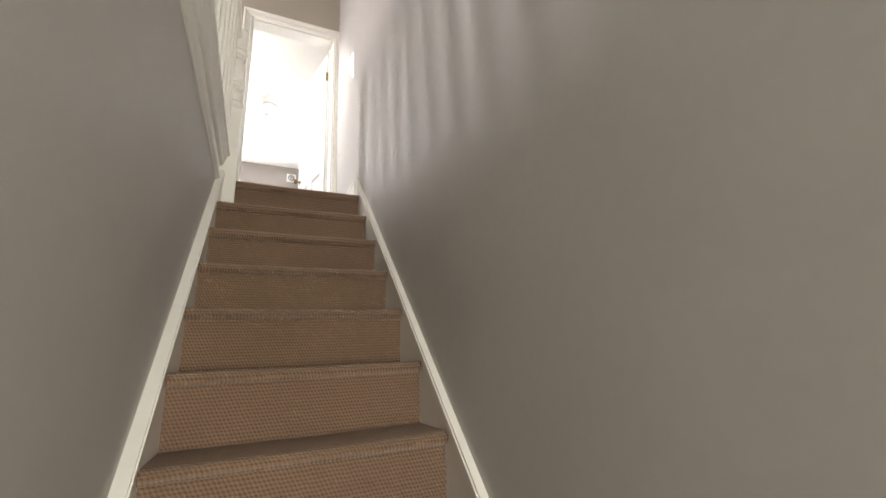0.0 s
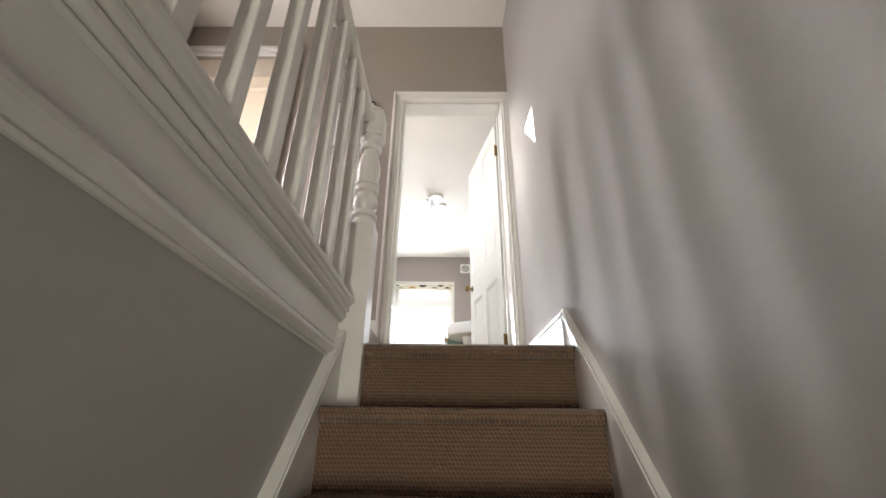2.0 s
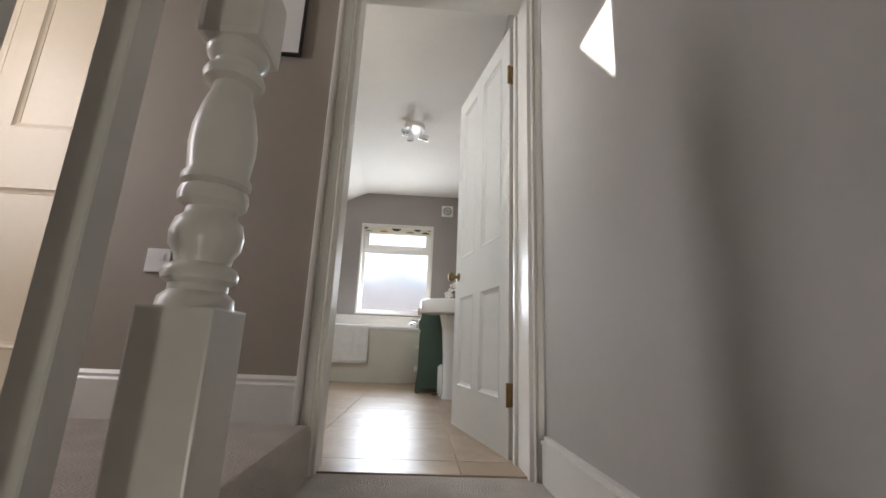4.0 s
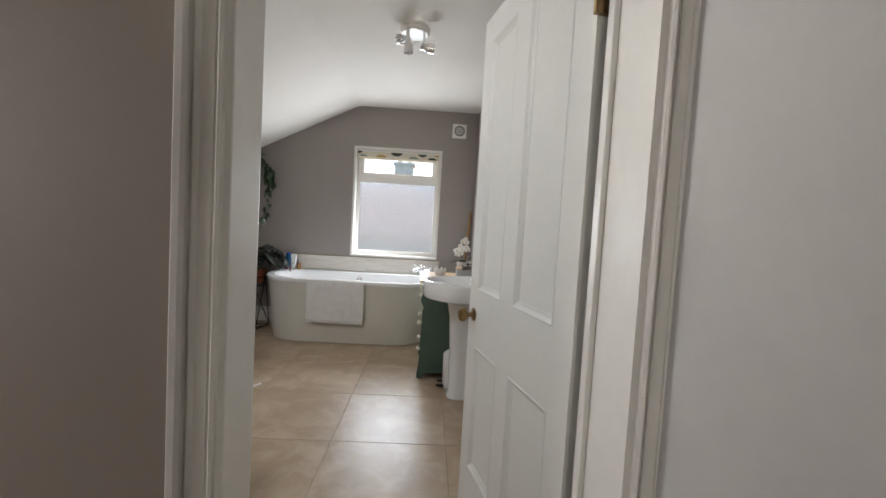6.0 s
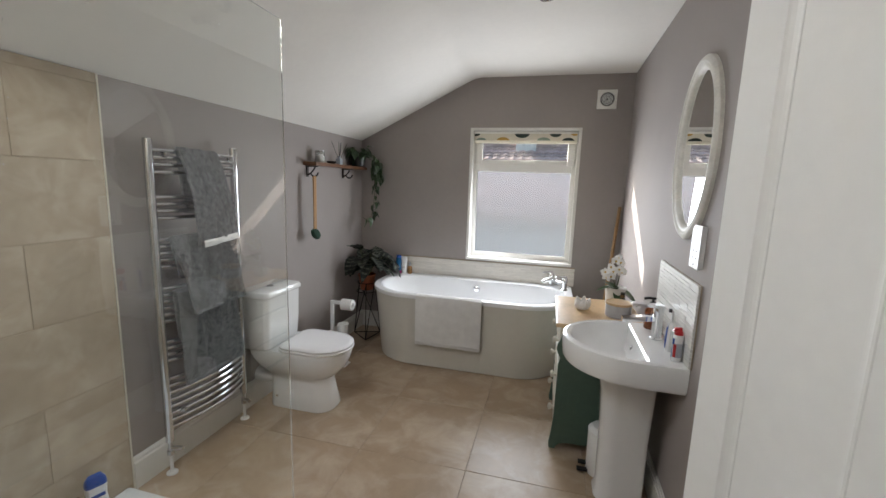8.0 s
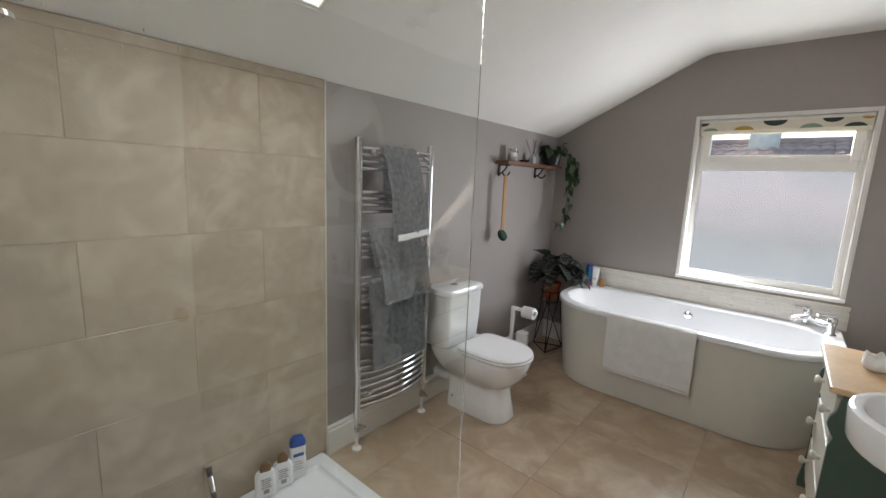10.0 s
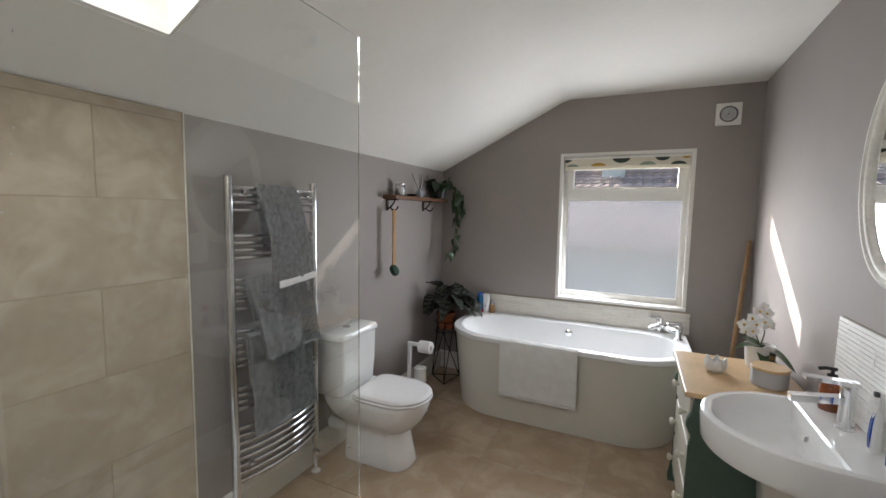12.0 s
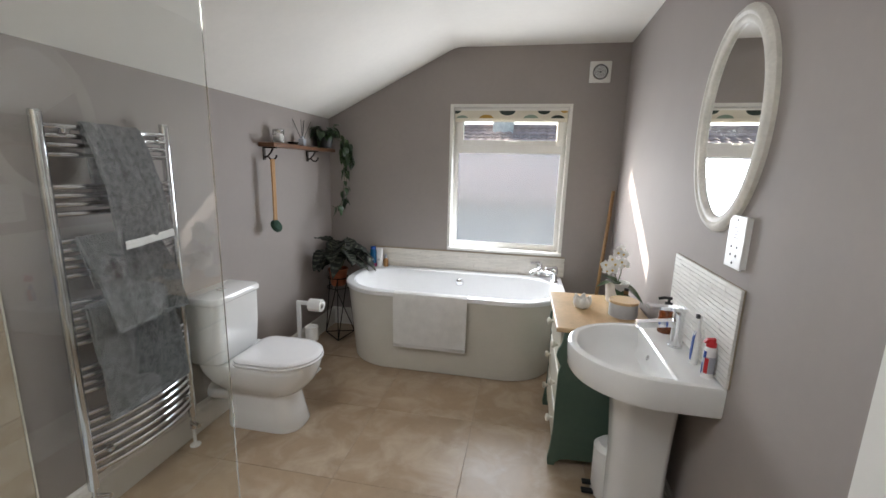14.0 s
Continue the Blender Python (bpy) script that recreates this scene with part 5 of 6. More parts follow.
dish = single("trinket_dish", lathe(bmesh.new(), [(0.018, 0.0), (0.03, 0.004), (0.042, 0.018), (0.040, 0.020), (0.026, 0.008), (0.004, 0.006)], 22), "iron", (BX0 + 0.065, 6.50, SZ), "small dark dish on the shelf", "dish", smooth=True)

hp = thing("trailing_plant", (BX0 + 0.085, 6.955, SZ), "trailing pothos in a dark pot on the shelf end", "plant")
b = bmesh.new()
lathe(b, [(0.050, 0.0), (0.056, 0.004), (0.070, 0.10), (0.072, 0.115), (0.066, 0.115), (0.06, 0.10), (0.01, 0.098)], 24)
part("pot", b, "black", hp, "", True)
rnd = random.Random(11)
lm = mesh_of("leaf", leaf_bm(0.085, 0.066, 0.7, 0.2, 6, 0.8), "leaf", True)
lm2 = mesh_of("leaf", leaf_bm(0.065, 0.05, 0.4, 0.3, 6, 0.8), "leaf", True)
for i in range(70):
    a, e = rnd.uniform(0, 360), rnd.uniform(-10, 75)
    r = rnd.uniform(0.02, 0.095)
    leaf_obj(hp, rnd.choice((lm, lm2)), pose(r * math.cos(radians(a)), r * math.sin(radians(a)), 0.09 + rnd.uniform(0.0, 0.085), 0, rnd.uniform(-25, 45), a + rnd.uniform(-25, 25)) @ Matrix.Scale(rnd.uniform(0.7, 1.05), 4))
vines = [[(0.05, 0.04, 0.11), (0.10, 0.09, 0.09), (0.12, 0.115, 0.0), (0.115, 0.11, -0.10), (0.125, 0.10, -0.20), (0.12, 0.09, -0.30), (0.115, 0.08, -0.40), (0.11, 0.03, -0.47), (0.105, -0.05, -0.485), (0.10, -0.11, -0.465)],
         [(0.04, 0.06, 0.11), (0.11, 0.13, 0.10), (0.15, 0.16, 0.02), (0.155, 0.165, -0.08), (0.16, 0.155, -0.14)],
         [(0.06, 0.0, 0.11), (0.125, 0.05, 0.10), (0.145, 0.075, 0.0), (0.14, 0.085, -0.12), (0.145, 0.09, -0.22), (0.14, 0.085, -0.33), (0.135, 0.09, -0.43), (0.13, 0.085, -0.50)],
         [(0.0, 0.07, 0.11), (0.06, 0.15, 0.12), (0.11, 0.18, 0.05), (0.12, 0.185, -0.05)]]
for v in vines:
    part("vine", tube(bmesh.new(), v, 0.0022, 6), "stem", hp)
    for p, q in zip(v[1:], v[2:]):
        p, q = Vector(p), Vector(q)
        for k in range(3 if p.z > -0.15 else 2):
            w = p.lerp(q, rnd.random())
            a = rnd.uniform(-140, 60)
            leaf_obj(hp, rnd.choice((lm, lm2)), pose(w.x, w.y, w.z, rnd.uniform(-30, 30), rnd.uniform(25, 80), a) @ Matrix.Scale(rnd.uniform(0.75, 1.2) * (1.0 if w.z > -0.2 else 0.85), 4))

brush = thing("bath_brush", (BX0 + 0.087, 6.20, 1.515), "tan strap with a round dark green bath brush", "brush")
b = drape("strap", [(0.0, 0.0), (0.001, -0.1), (0.002, -0.25), (0.001, -0.40)], -0.019, 0.019, 4, 0.004, 0.002, 1.2, "leather", axis="y")
part("strap", b, "leather", brush)
b = drape("strap", [(0.006, 0.004), (0.006, -0.1), (0.006, -0.25), (0.004, -0.40)], -0.018, 0.018, 4, 0.004, 0.003, 4.2, "leather", axis="y")
part("strap", b, "leather", brush)
b = bmesh.new()
lathe(b, [(0.004, -0.022), (0.030, -0.020), (0.043, -0.010), (0.045, 0.004), (0.038, 0.016), (0.004, 0.020)], 24)
bmesh.ops.transform(b, matrix=Matrix.Translation((0.005, 0, -0.44)) @ Matrix.Rotation(radians(62), 4, "Y"), verts=b.verts)
part("brush_head", b, "greenbr", brush, "round dark green head", True)

# dark plant on a wire stand in the corner
st = thing("plant_stand", (-1.50, 6.935, 0.0), "black wire plant stand with a terracotta pot", "plant stand")
PZ = 0.465
tri = [Vector((0.145 * math.cos(radians(a)), 0.145 * math.sin(radians(a)), 0.006)) for a in (-70, 50, 170)]
tops = [Vector((0.085 * math.cos(radians(a)), 0.085 * math.sin(radians(a)), 0.535)) for a in (-70, 50, 170)]
for i in range(3):
    part("base_bar", tube(bmesh.new(), [tri[i], tri[(i + 1) % 3]], 0.0045, 8), "blackm", st)
    part("leg", tube(bmesh.new(), [tri[i], tops[i]], 0.0045, 8), "blackm", st)
    part("leg", tube(bmesh.new(), [tri[i], tops[(i + 1) % 3] * 0.98], 0.0045, 8), "blackm", st)
part("ring", tube(bmesh.new(), [(0.087 * math.cos(2 * math.pi * i / 24), 0.087 * math.sin(2 * math.pi * i / 24), 0.535) for i in range(25)], 0.0045, 8), "blackm", st)
part("ring", tube(bmesh.new(), [(0.095 * math.cos(2 * math.pi * i / 24), 0.095 * math.sin(2 * math.pi * i / 24), 0.450) for i in range(25)], 0.004, 8), "blackm", st)
cal = thing("calathea", (-1.50, 6.935, PZ), "dark striped-leaf houseplant in a terracotta pot", "plant")
b = bmesh.new()
lathe(b, [(0.055, 0.0), (0.06, 0.004), (0.080, 0.13), (0.084, 0.135), (0.084, 0.150), (0.076, 0.150), (0.072, 0.13), (0.01, 0.128)], 26)
part("pot", b, "terra", cal, "terracotta pot", True)


def striped_leaf(L, w, droop):
    """A broad leaf with paler bars between its dark veins."""
    bm = bmesh.new()
    n = 18
    rows = []
    for i in range(n + 1):
        u = i / n
        ww = w * 0.5 * (max(math.sin(math.pi * u ** 0.8), 0.0) ** 0.7 if 0 < u < 1 else 0.02)
        ww *= 1 + 0.05 * math.sin(u * 40)
        x, z = L * u, -droop * u * u * L
        rows.append([bm.verts.new((x + 0.10 * abs(s) * ww, s * ww, z + 0.22 * abs(s) * ww + 0.004 * math.sin(u * 30) * abs(s))) for s in (-1, -0.75, -0.4, -0.06, 0.06, 0.4, 0.75, 1)])
    for i, (a, c) in enumerate(zip(rows, rows[1:])):
        for j in range(7):
            f = bm.faces.new((a[j], a[j + 1], c[j + 1], c[j]))
            f.material_index = 1 if (i % 3 == 1 and j in (1, 2, 4, 5)) else 0
    return bm


ls = [mesh_of("leaf", striped_leaf(0.235, 0.135, d), ["leafd", "leafpale"], True) for d in (0.25, 0.55, 0.9)]
rnd = random.Random(5)
for i in range(26):
    a = i * 137.5
    e = rnd.uniform(25, 70)
    h0 = Vector((0.02 * math.cos(radians(a)), 0.02 * math.sin(radians(a)), 0.13))
    ln = rnd.uniform(0.08, 0.20)
    tip = h0 + Vector((ln * 0.45 * math.cos(radians(a)), ln * 0.45 * math.sin(radians(a)), ln * (0.4 + e / 60)))
    tip.x = max(tip.x, -0.13)
    tip.y = min(tip.y, 0.13)
    yaw = a
    if tip.x < -0.04 and math.cos(radians(a)) < -0.3:
        yaw = -95 if rnd.random() < 0.7 else 80
        tip.x = -0.06
    if tip.y > 0.02 and math.sin(radians(yaw)) > 0.2:
        yaw = rnd.choice((-20, 5, 160, -35))
        tip.y = min(tip.y, 0.10)
    part("stalk", tube(bmesh.new(), [h0, h0.lerp(tip, 0.5) + Vector((0, 0, 0.02)), tip], 0.0028, 6), "stem", cal)
    leaf_obj(cal, rnd.choice(ls), pose(tip.x, tip.y, tip.z, rnd.uniform(-25, 25), rnd.uniform(-35, 20), yaw) @ Matrix.Scale(rnd.uniform(0.75, 1.05), 4))

# toilet roll stand behind the toilet
tr = thing("toilet_roll_stand", (-1.49, 6.26, 0.0), "white metal toilet roll stand with spare roll", "toilet roll stand")
b = bmesh.new()
box(b, -0.012, 0.012, -0.012, 0.012, 0.0, 0.535, bevel=0.002)
box(b, 0.012, 0.20, -0.012, 0.012, 0.511, 0.535, bevel=0.002)
part("post", b, "white", tr)
part("foot", boxbm(-0.06, 0.135, -0.05, 0.05, 0.0, 0.01, bevel=0.003), "white", tr)


def roll(bm, c, axis):
    pts = [(0.020, -0.046), (0.044, -0.046), (0.045, 0.0), (0.044, 0.046), (0.020, 0.046), (0.020, -0.046)]
    lathe(bm, pts, 26, close=False)
    R = Matrix.Rotation(radians(90), 4, "Y") if axis == "x" else Matrix.Identity(4)
    bmesh.ops.transform(bm, matrix=Matrix.Translation(c) @ R, verts=bm.verts)
    return bm


single("toilet_roll", roll(bmesh.new(), (0, 0, 0), "x"), "paper", (-1.355, 6.26, 0.513), "white toilet roll on the stand's arm", "toilet roll", "toilet rolls", True)
single("toilet_roll", roll(bmesh.new(), (0, 0, 0), "z"), "paper", (-1.395, 6.26, 0.305), "white spare toilet roll on the stand's post", "toilet roll", "toilet rolls", True)
b = bmesh.new()
lathe(b, [(0.018, 0.012), (0.018, 0.345), (0.01, 0.35)], 14, (0.095, 0, 0))
lathe(b, [(0.05, 0.010), (0.05, 0.018), (0.01, 0.02)], 20, (0.095, 0, 0))
lathe(b, [(0.045, 0.250), (0.045, 0.257), (0.02, 0.258)], 20, (0.095, 0, 0))
part("spare_roll_post", b, "white", tr, "", True)

# bottles on the bath's corner
for nm, x, y, prof, k, capk, lab, cat in (
        ("shampoo_bottle", -1.25, 7.13, [(0.026, 0), (0.030, 0.004), (0.030, 0.10), (0.026, 0.15), (0.022, 0.158)], "teal", "teal", "teal bottle with a magenta base", "bottle"),
        ("lotion_tube", -1.195, 7.14, [(0.024, 0), (0.024, 0.03), (0.028, 0.035), (0.030, 0.10), (0.031, 0.165)], "white", "black", "white lotion tube standing on its cap", "tube"),
        ("serum_bottle", -1.14, 7.15, [(0.020, 0), (0.022, 0.003), (0.022, 0.060), (0.014, 0.072), (0.010, 0.076)], "leather", "silver", "small amber bottle with a pale cap", "bottle")):
    o = thing(nm, (x, y, 0.606), lab, cat)
    b = bmesh.new()
    if nm == "lotion_tube":
        loft(b, [rounded(-r, r, -r * q, r * q, (r * q * 0.95,) * 4, z, 5) for (r, z), q in zip(prof, (1, 1, 0.95, 0.6, 0.12))])
    else:
        lathe(b, prof, 22)
    part("body", b, k, o, "", True)
    b = bmesh.new()
    if nm == "shampoo_bottle":
        lathe(b, [(0.0305, 0.0), (0.031, 0.002), (0.031, 0.028), (0.030, 0.03)], 22)
        part("base_band", b, "pink", o, "magenta base", True)
        part("cap", lathe(bmesh.new(), [(0.023, 0.157), (0.024, 0.159), (0.024, 0.178), (0.02, 0.181)], 20), "blue", o, "", True)
        bb = bmesh.new()
        box(bb, -0.012, 0.012, -0.0325, -0.029, 0.06, 0.066)
        box(bb, -0.012, 0.008, -0.0325, -0.029, 0.072, 0.078)
        part("print", bb, "silver", o)
    elif nm == "lotion_tube":
        bb = bmesh.new()
        box(bb, -0.012, 0.012, -0.0285, -0.02, 0.06, 0.064)
        box(bb, -0.008, 0.010, -0.0285, -0.02, 0.07, 0.073)
        part("print", bb, "print", o)
    else:
        lathe(b, [(0.011, 0.076), (0.011, 0.10), (0.006, 0.112), (0.003, 0.118)], 16)
        part("dropper", b, capk, o, "", True)

# bamboo cane in the far corner
cane = thing("bamboo_cane", (0.632, 7.045, 0.0), "brown bamboo cane leaning into the corner", "cane")
b = bmesh.new()
p0, p1 = Vector((0.0, 0.0, 0.004)), Vector((0.105, 0.135, 1.345))
tube(b, [p0, p1], 0.014, 12)
for i in range(1, 7):
    c = p0.lerp(p1, i / 7)
    d = (p1 - p0).normalized() * 0.006
    tube(b, [c - d, c, c + d], 0.0165, 12)
part("cane", b, "bamboo", cane, "", True)

# pedal bin beside the basin
bn = thing("pedal_bin", (0.515, 5.515, 0.0), "slim white pedal bin with a black pedal", "bin")
b = bmesh.new()
lathe(b, [(0.075, 0.0), (0.078, 0.004), (0.080, 0.22), (0.078, 0.225)], 26)
part("body", b, "white", bn, "", True)
b = bmesh.new()
lathe(b, [(0.081, 0.224), (0.081, 0.240), (0.06, 0.262), (0.01, 0.268)], 26)
part("lid", b, "white", bn, "", True)
part("pedal", boxbm(-0.125, -0.07, -0.045, -0.015, 0.012, 0.022, bevel=0.003), "black", bn, "black pedal")
part("pedal", boxbm(-0.118, -0.07, -0.01, 0.02, 0.03, 0.04, bevel=0.003), "black", bn, "black pedal")

# ---------------------------------------------------------------- towel radiator with towels
rad = thing("towel_radiator", (BX0, 5.115, 0.0), "chrome ladder towel radiator on the wall", "radiator")
RW, RZ0, RZ1, RXC = 0.258, 0.175, 1.652, 0.078
for s in (-1, 1):
    b = bmesh.new()
    lathe(b, [(0.006, RZ0 - 0.004), (0.019, RZ0), (0.0195, RZ1 - 0.004), (0.016, RZ1), (0.004, RZ1 + 0.001)], 20, (RXC, s * RW, 0))
    part("upright", b, "radchrome", rad, "", True)
groups_z = [1.60, 1.568, 1.536, 1.502, 1.388, 1.356, 1.324, 1.29, 1.19, 1.158, 1.126, 1.094, 1.06, 0.955, 0.923, 0.891, 0.859, 0.827, 0.795, 0.69, 0.658, 0.626, 0.594, 0.50, 0.463, 0.427, 0.390, 0.354, 0.317, 0.281, 0.245]
bar_me = None
for z in groups_z:
    b = bmesh.new()
    pts = [(RXC + 0.045 * (1 - (2 * i / 14 - 1) ** 2), -RW + 2 * RW * i / 14, 0) for i in range(15)]
    if bar_me is None:
        tube(b, pts, 0.0105, 12)
        bar_me = mesh_of("bar", b, "radchrome", True)
    else:
        b.free()
    o = new("bar", bar_me)
    o.parent = rad
    o.matrix_basis = pose(0, 0, z)
for z in (1.585, 0.32):
    for s in (-1, 1):
        b = tube(bmesh.new(), [(0.0, s * (RW - 0.06), z), (RXC + 0.02, s * (RW - 0.06), z)], 0.009, 12)
        lathe(b, [(0.014, 0), (0.014, 0.012), (0.01, 0.014)], 14, (RXC + 0.036, s * (RW - 0.06), z - 0.006))
        part("wall_fixing", b, "radchrome", rad, "", True)
for s in (-1, 1):
    b = bmesh.new()
    tube(b, [(RXC, s * RW, RZ0 + 0.005), (RXC, s * RW, 0.115)], 0.010, 12)
    tube(b, [(RXC - 0.01, s * RW, 0.135), (RXC + 0.055, s * RW - s * 0.02, 0.135)], 0.011, 12)
    lathe(b, [(0.017, 0.105), (0.017, 0.125), (0.012, 0.128)], 14, (RXC, s * RW, 0))
    part("valve", b, "radchrome", rad, "chrome valve", True)
    b = bmesh.new()
    tube(b, [(RXC, s * RW, 0.11), (RXC, s * RW, 0.0)], 0.0085, 12)
    lathe(b, [(0.026, 0.0), (0.026, 0.006), (0.012, 0.016)], 18, (RXC, s * RW, 0))
    part("pipe", b, "white", rad, "white pipe with floor collar", True)


def hang(z_bar, front, back, out):
    """Points of a towel that hangs over a bar: down the back, over the top, down the front."""
    xc = RXC + 0.042
    pts = [(xc - 0.018, z_bar - back), (xc - 0.018, z_bar - back * 0.5), (xc - 0.016, z_bar), (xc - 0.008, z_bar + 0.014), (xc + 0.006, z_bar + 0.015), (xc + 0.017, z_bar + 0.004)]
    for i in range(1, 9):
        pts.append((xc + 0.020 + out * min(1.0, i / 4), z_bar - front * i / 8))
    return pts


for nm, y0, y1, zb, fr, bk, tilt, seed, band in (("hand_towel", -0.142, 0.062, 1.605, 0.455, 0.30, 6, 1.3, True), ("grey_towel", -0.210, 0.095, 1.192, 0.38, 0.2, 13, 2.6, False), ("grey_towel", -0.210, 0.135, 0.928, 0.475, 0.25, 5, 5.2, False)):
    o = thing(nm, (BX0, 5.115, 0.30), "grey terry towel hung over a radiator bar", "towel", "towels on the radiator")
    out = {1.605: 0.062, 1.192: 0.036, 0.928: 0.006}[zb]
    line = [(d, z - 0.30) for d, z in hang(zb, fr, bk, out)]
    for nm2, pts, th, k, lab in (("cloth", line, 0.012, "greytow", ""), ("hem", [(line[-1][0] - 0.001, line[-1][1] + 0.012), (line[-1][0] - 0.001, line[-1][1] - 0.004)], 0.019, "hem", "stitched pale hem")):
        if nm2 == "hem" and band:
            continue
        b = drape(nm2, pts, y0, y1, 26, th, 0.012, seed, k, axis="y", flare=0.05)
        for v in b.verts:
            if v.co.z < zb - 0.31:
                d = zb - 0.30 - v.co.z
                v.co.y += d * math.tan(radians(tilt))
                v.co.z += (v.co.y - y0) * 0.03 * d / fr
        part(nm2, b, k, o, lab, True)
    if band:
        b = drape("band", [(RXC + 0.132, zb - fr - 0.30 + 0.022), (RXC + 0.134, zb - fr - 0.30 + 0.012), (RXC + 0.133, zb - fr - 0.30 - 0.010)], y0 - 0.012, y1 + 0.012, 20, 0.004, 0.006, seed, "cotton", axis="y")
        for v in b.verts:
            v.co.y += fr * math.tan(radians(tilt))
            v.co.z += (v.co.y - y0) * 0.10
        part("hem_band", b, "cotton", o, "white woven band")

# ---------------------------------------------------------------- shower
TX1, TY1 = -0.757, 4.686
tray = thing("shower_tray", (BX0 + 0.016, BY0, 0.0), "low white rectangular shower tray", "shower tray")
W2, L2 = TX1 - BX0 - 0.016, TY1 - BY0
b = bmesh.new()
loft(b, [rounded(0.0, W2, 0.002, L2, (0.01,) * 4, 0.0, 3), rounded(0.0, W2, 0.002, L2, (0.01,) * 4, 0.036, 3), rounded(0.005, W2 - 0.005, 0.006, L2 - 0.005, (0.01,) * 4, 0.041, 3), rounded(0.065, W2 - 0.065, 0.065, L2 - 0.065, (0.02,) * 4, 0.041, 3), rounded(0.075, W2 - 0.075, 0.075, L2 - 0.075, (0.02,) * 4, 0.030, 3)], True, True)
part("tray", b, "tray", tray, "", True)
b = lathe(bmesh.new(), [(0.055, 0.0305), (0.055, 0.035), (0.04, 0.040), (0.01, 0.041)], 28, (W2 / 2 - 0.1, 0.72, 0))
part("waste_cover", b, "chrome", tray, "chrome waste cover", True)

scr = thing("shower_screen", (-0.772, BY0 + 0.004, 0.041), "frameless clear glass shower screen", "shower screen")
sheet = part("glass", boxbm(0.0, 0.008, 0.0, 4.660 - BY0 - 0.004, 0.0, 1.978), "screen", scr)
sheet.visible_shadow = False
part("wall_channel", boxbm(-0.006, 0.014, -0.003, 0.016, 0.0, 1.978), "chrome", scr)
b = bmesh.new()
rnd = random.Random(21)
for i in range(110):
    y, z = rnd.uniform(0.16, 0.50), rnd.uniform(1.45, 1.95)
    r = rnd.choice((0.0006, 0.0009, 0.0012))
    lathe(b, [(r, 0.0), (r * 0.8, r * 0.35), (r * 0.2, r * 0.5)], 6, (0, 0, 0))
    bmesh.ops.transform(b, matrix=Matrix.Translation((0.0082, y, z)) @ Matrix.Rotation(radians(90), 4, "Y") @ Matrix.Diagonal((rnd.uniform(1, 3), 1, 1, 1)), verts=b.verts[-18:])
drops = part("water_marks", b, "marks", scr, "dried water spots")
tagged(drops, kind="stuff")

sh = thing("shower_set", (-1.25, BY0, 0.0), "chrome riser shower with a round overhead rose", "shower")
b = bmesh.new()
tube(b, [(0, 0.055, 0.95), (0, 0.055, 2.06), (0, 0.07, 2.10), (0, 0.11, 2.115), (0, 0.45, 2.115), (0, 0.475, 2.10), (0, 0.478, 2.075)], 0.0095, 12)
part("riser", b, "chrome", sh, "", True)
b = bmesh.new()
lathe(b, [(0.108, 2.030), (0.110, 2.034), (0.110, 2.042), (0.06, 2.048), (0.022, 2.056), (0.018, 2.075)], 36, (0, 0.478, 0))
part("rain_head", b, "steel", sh, "round overhead rose", True)
b = bmesh.new()
lathe(b, [(0.101, 2.0270), (0.104, 2.0285), (0.104, 2.031)], 36, (0, 0.478, 0))
for i in range(8):
    for k in range(1 + i * 6):
        a = 2 * math.pi * k / (1 + i * 6)
        lathe(b, [(0.0018, 2.0245), (0.003, 2.0275)], 5, (0.0125 * i * math.cos(a), 0.478 + 0.0125 * i * math.sin(a), 0))
part("spray_face", b, "darkgrey", sh, "dark nozzle plate")
b = bmesh.new()
box(b, -0.14, 0.14, 0.03, 0.08, 0.92, 0.965, bevel=0.015)
for s in (-0.15, 0.15):
    tube(b, [(s - 0.03, 0.055, 0.942), (s + 0.03, 0.055, 0.942)], 0.024, 18)
part("valve_bar", b, "chrome", sh, "", True)
b = bmesh.new()
tube(b, [(0.0, 0.06, 1.70), (0.0, 0.11, 1.72)], 0.014, 12)
tube(b, [(0.0, 0.10, 1.66), (-0.005, 0.115, 1.72), (-0.02, 0.17, 1.76), (-0.03, 0.21, 1.765)], 0.011, 12)
lathe(b, [(0.012, 0.02), (0.044, 0.012), (0.046, 0.0), (0.04, -0.006)], 24, (-0.035, 0.235, 1.755))
part("hand_shower", b, "chrome", sh, "", True)
b = bmesh.new()
pts = []
for i in range(25):
    u = i / 24
    pts.append((-0.06 * math.sin(math.pi * u), 0.075 + 0.07 * math.sin(math.pi * u), 0.93 + (1.66 - 0.93) * u - 0.75 * math.sin(math.pi * u) * (1 - u)))
tube(b, pts, 0.0075, 10)
part("hose", b, "chrome", sh, "flexible chrome hose", True)

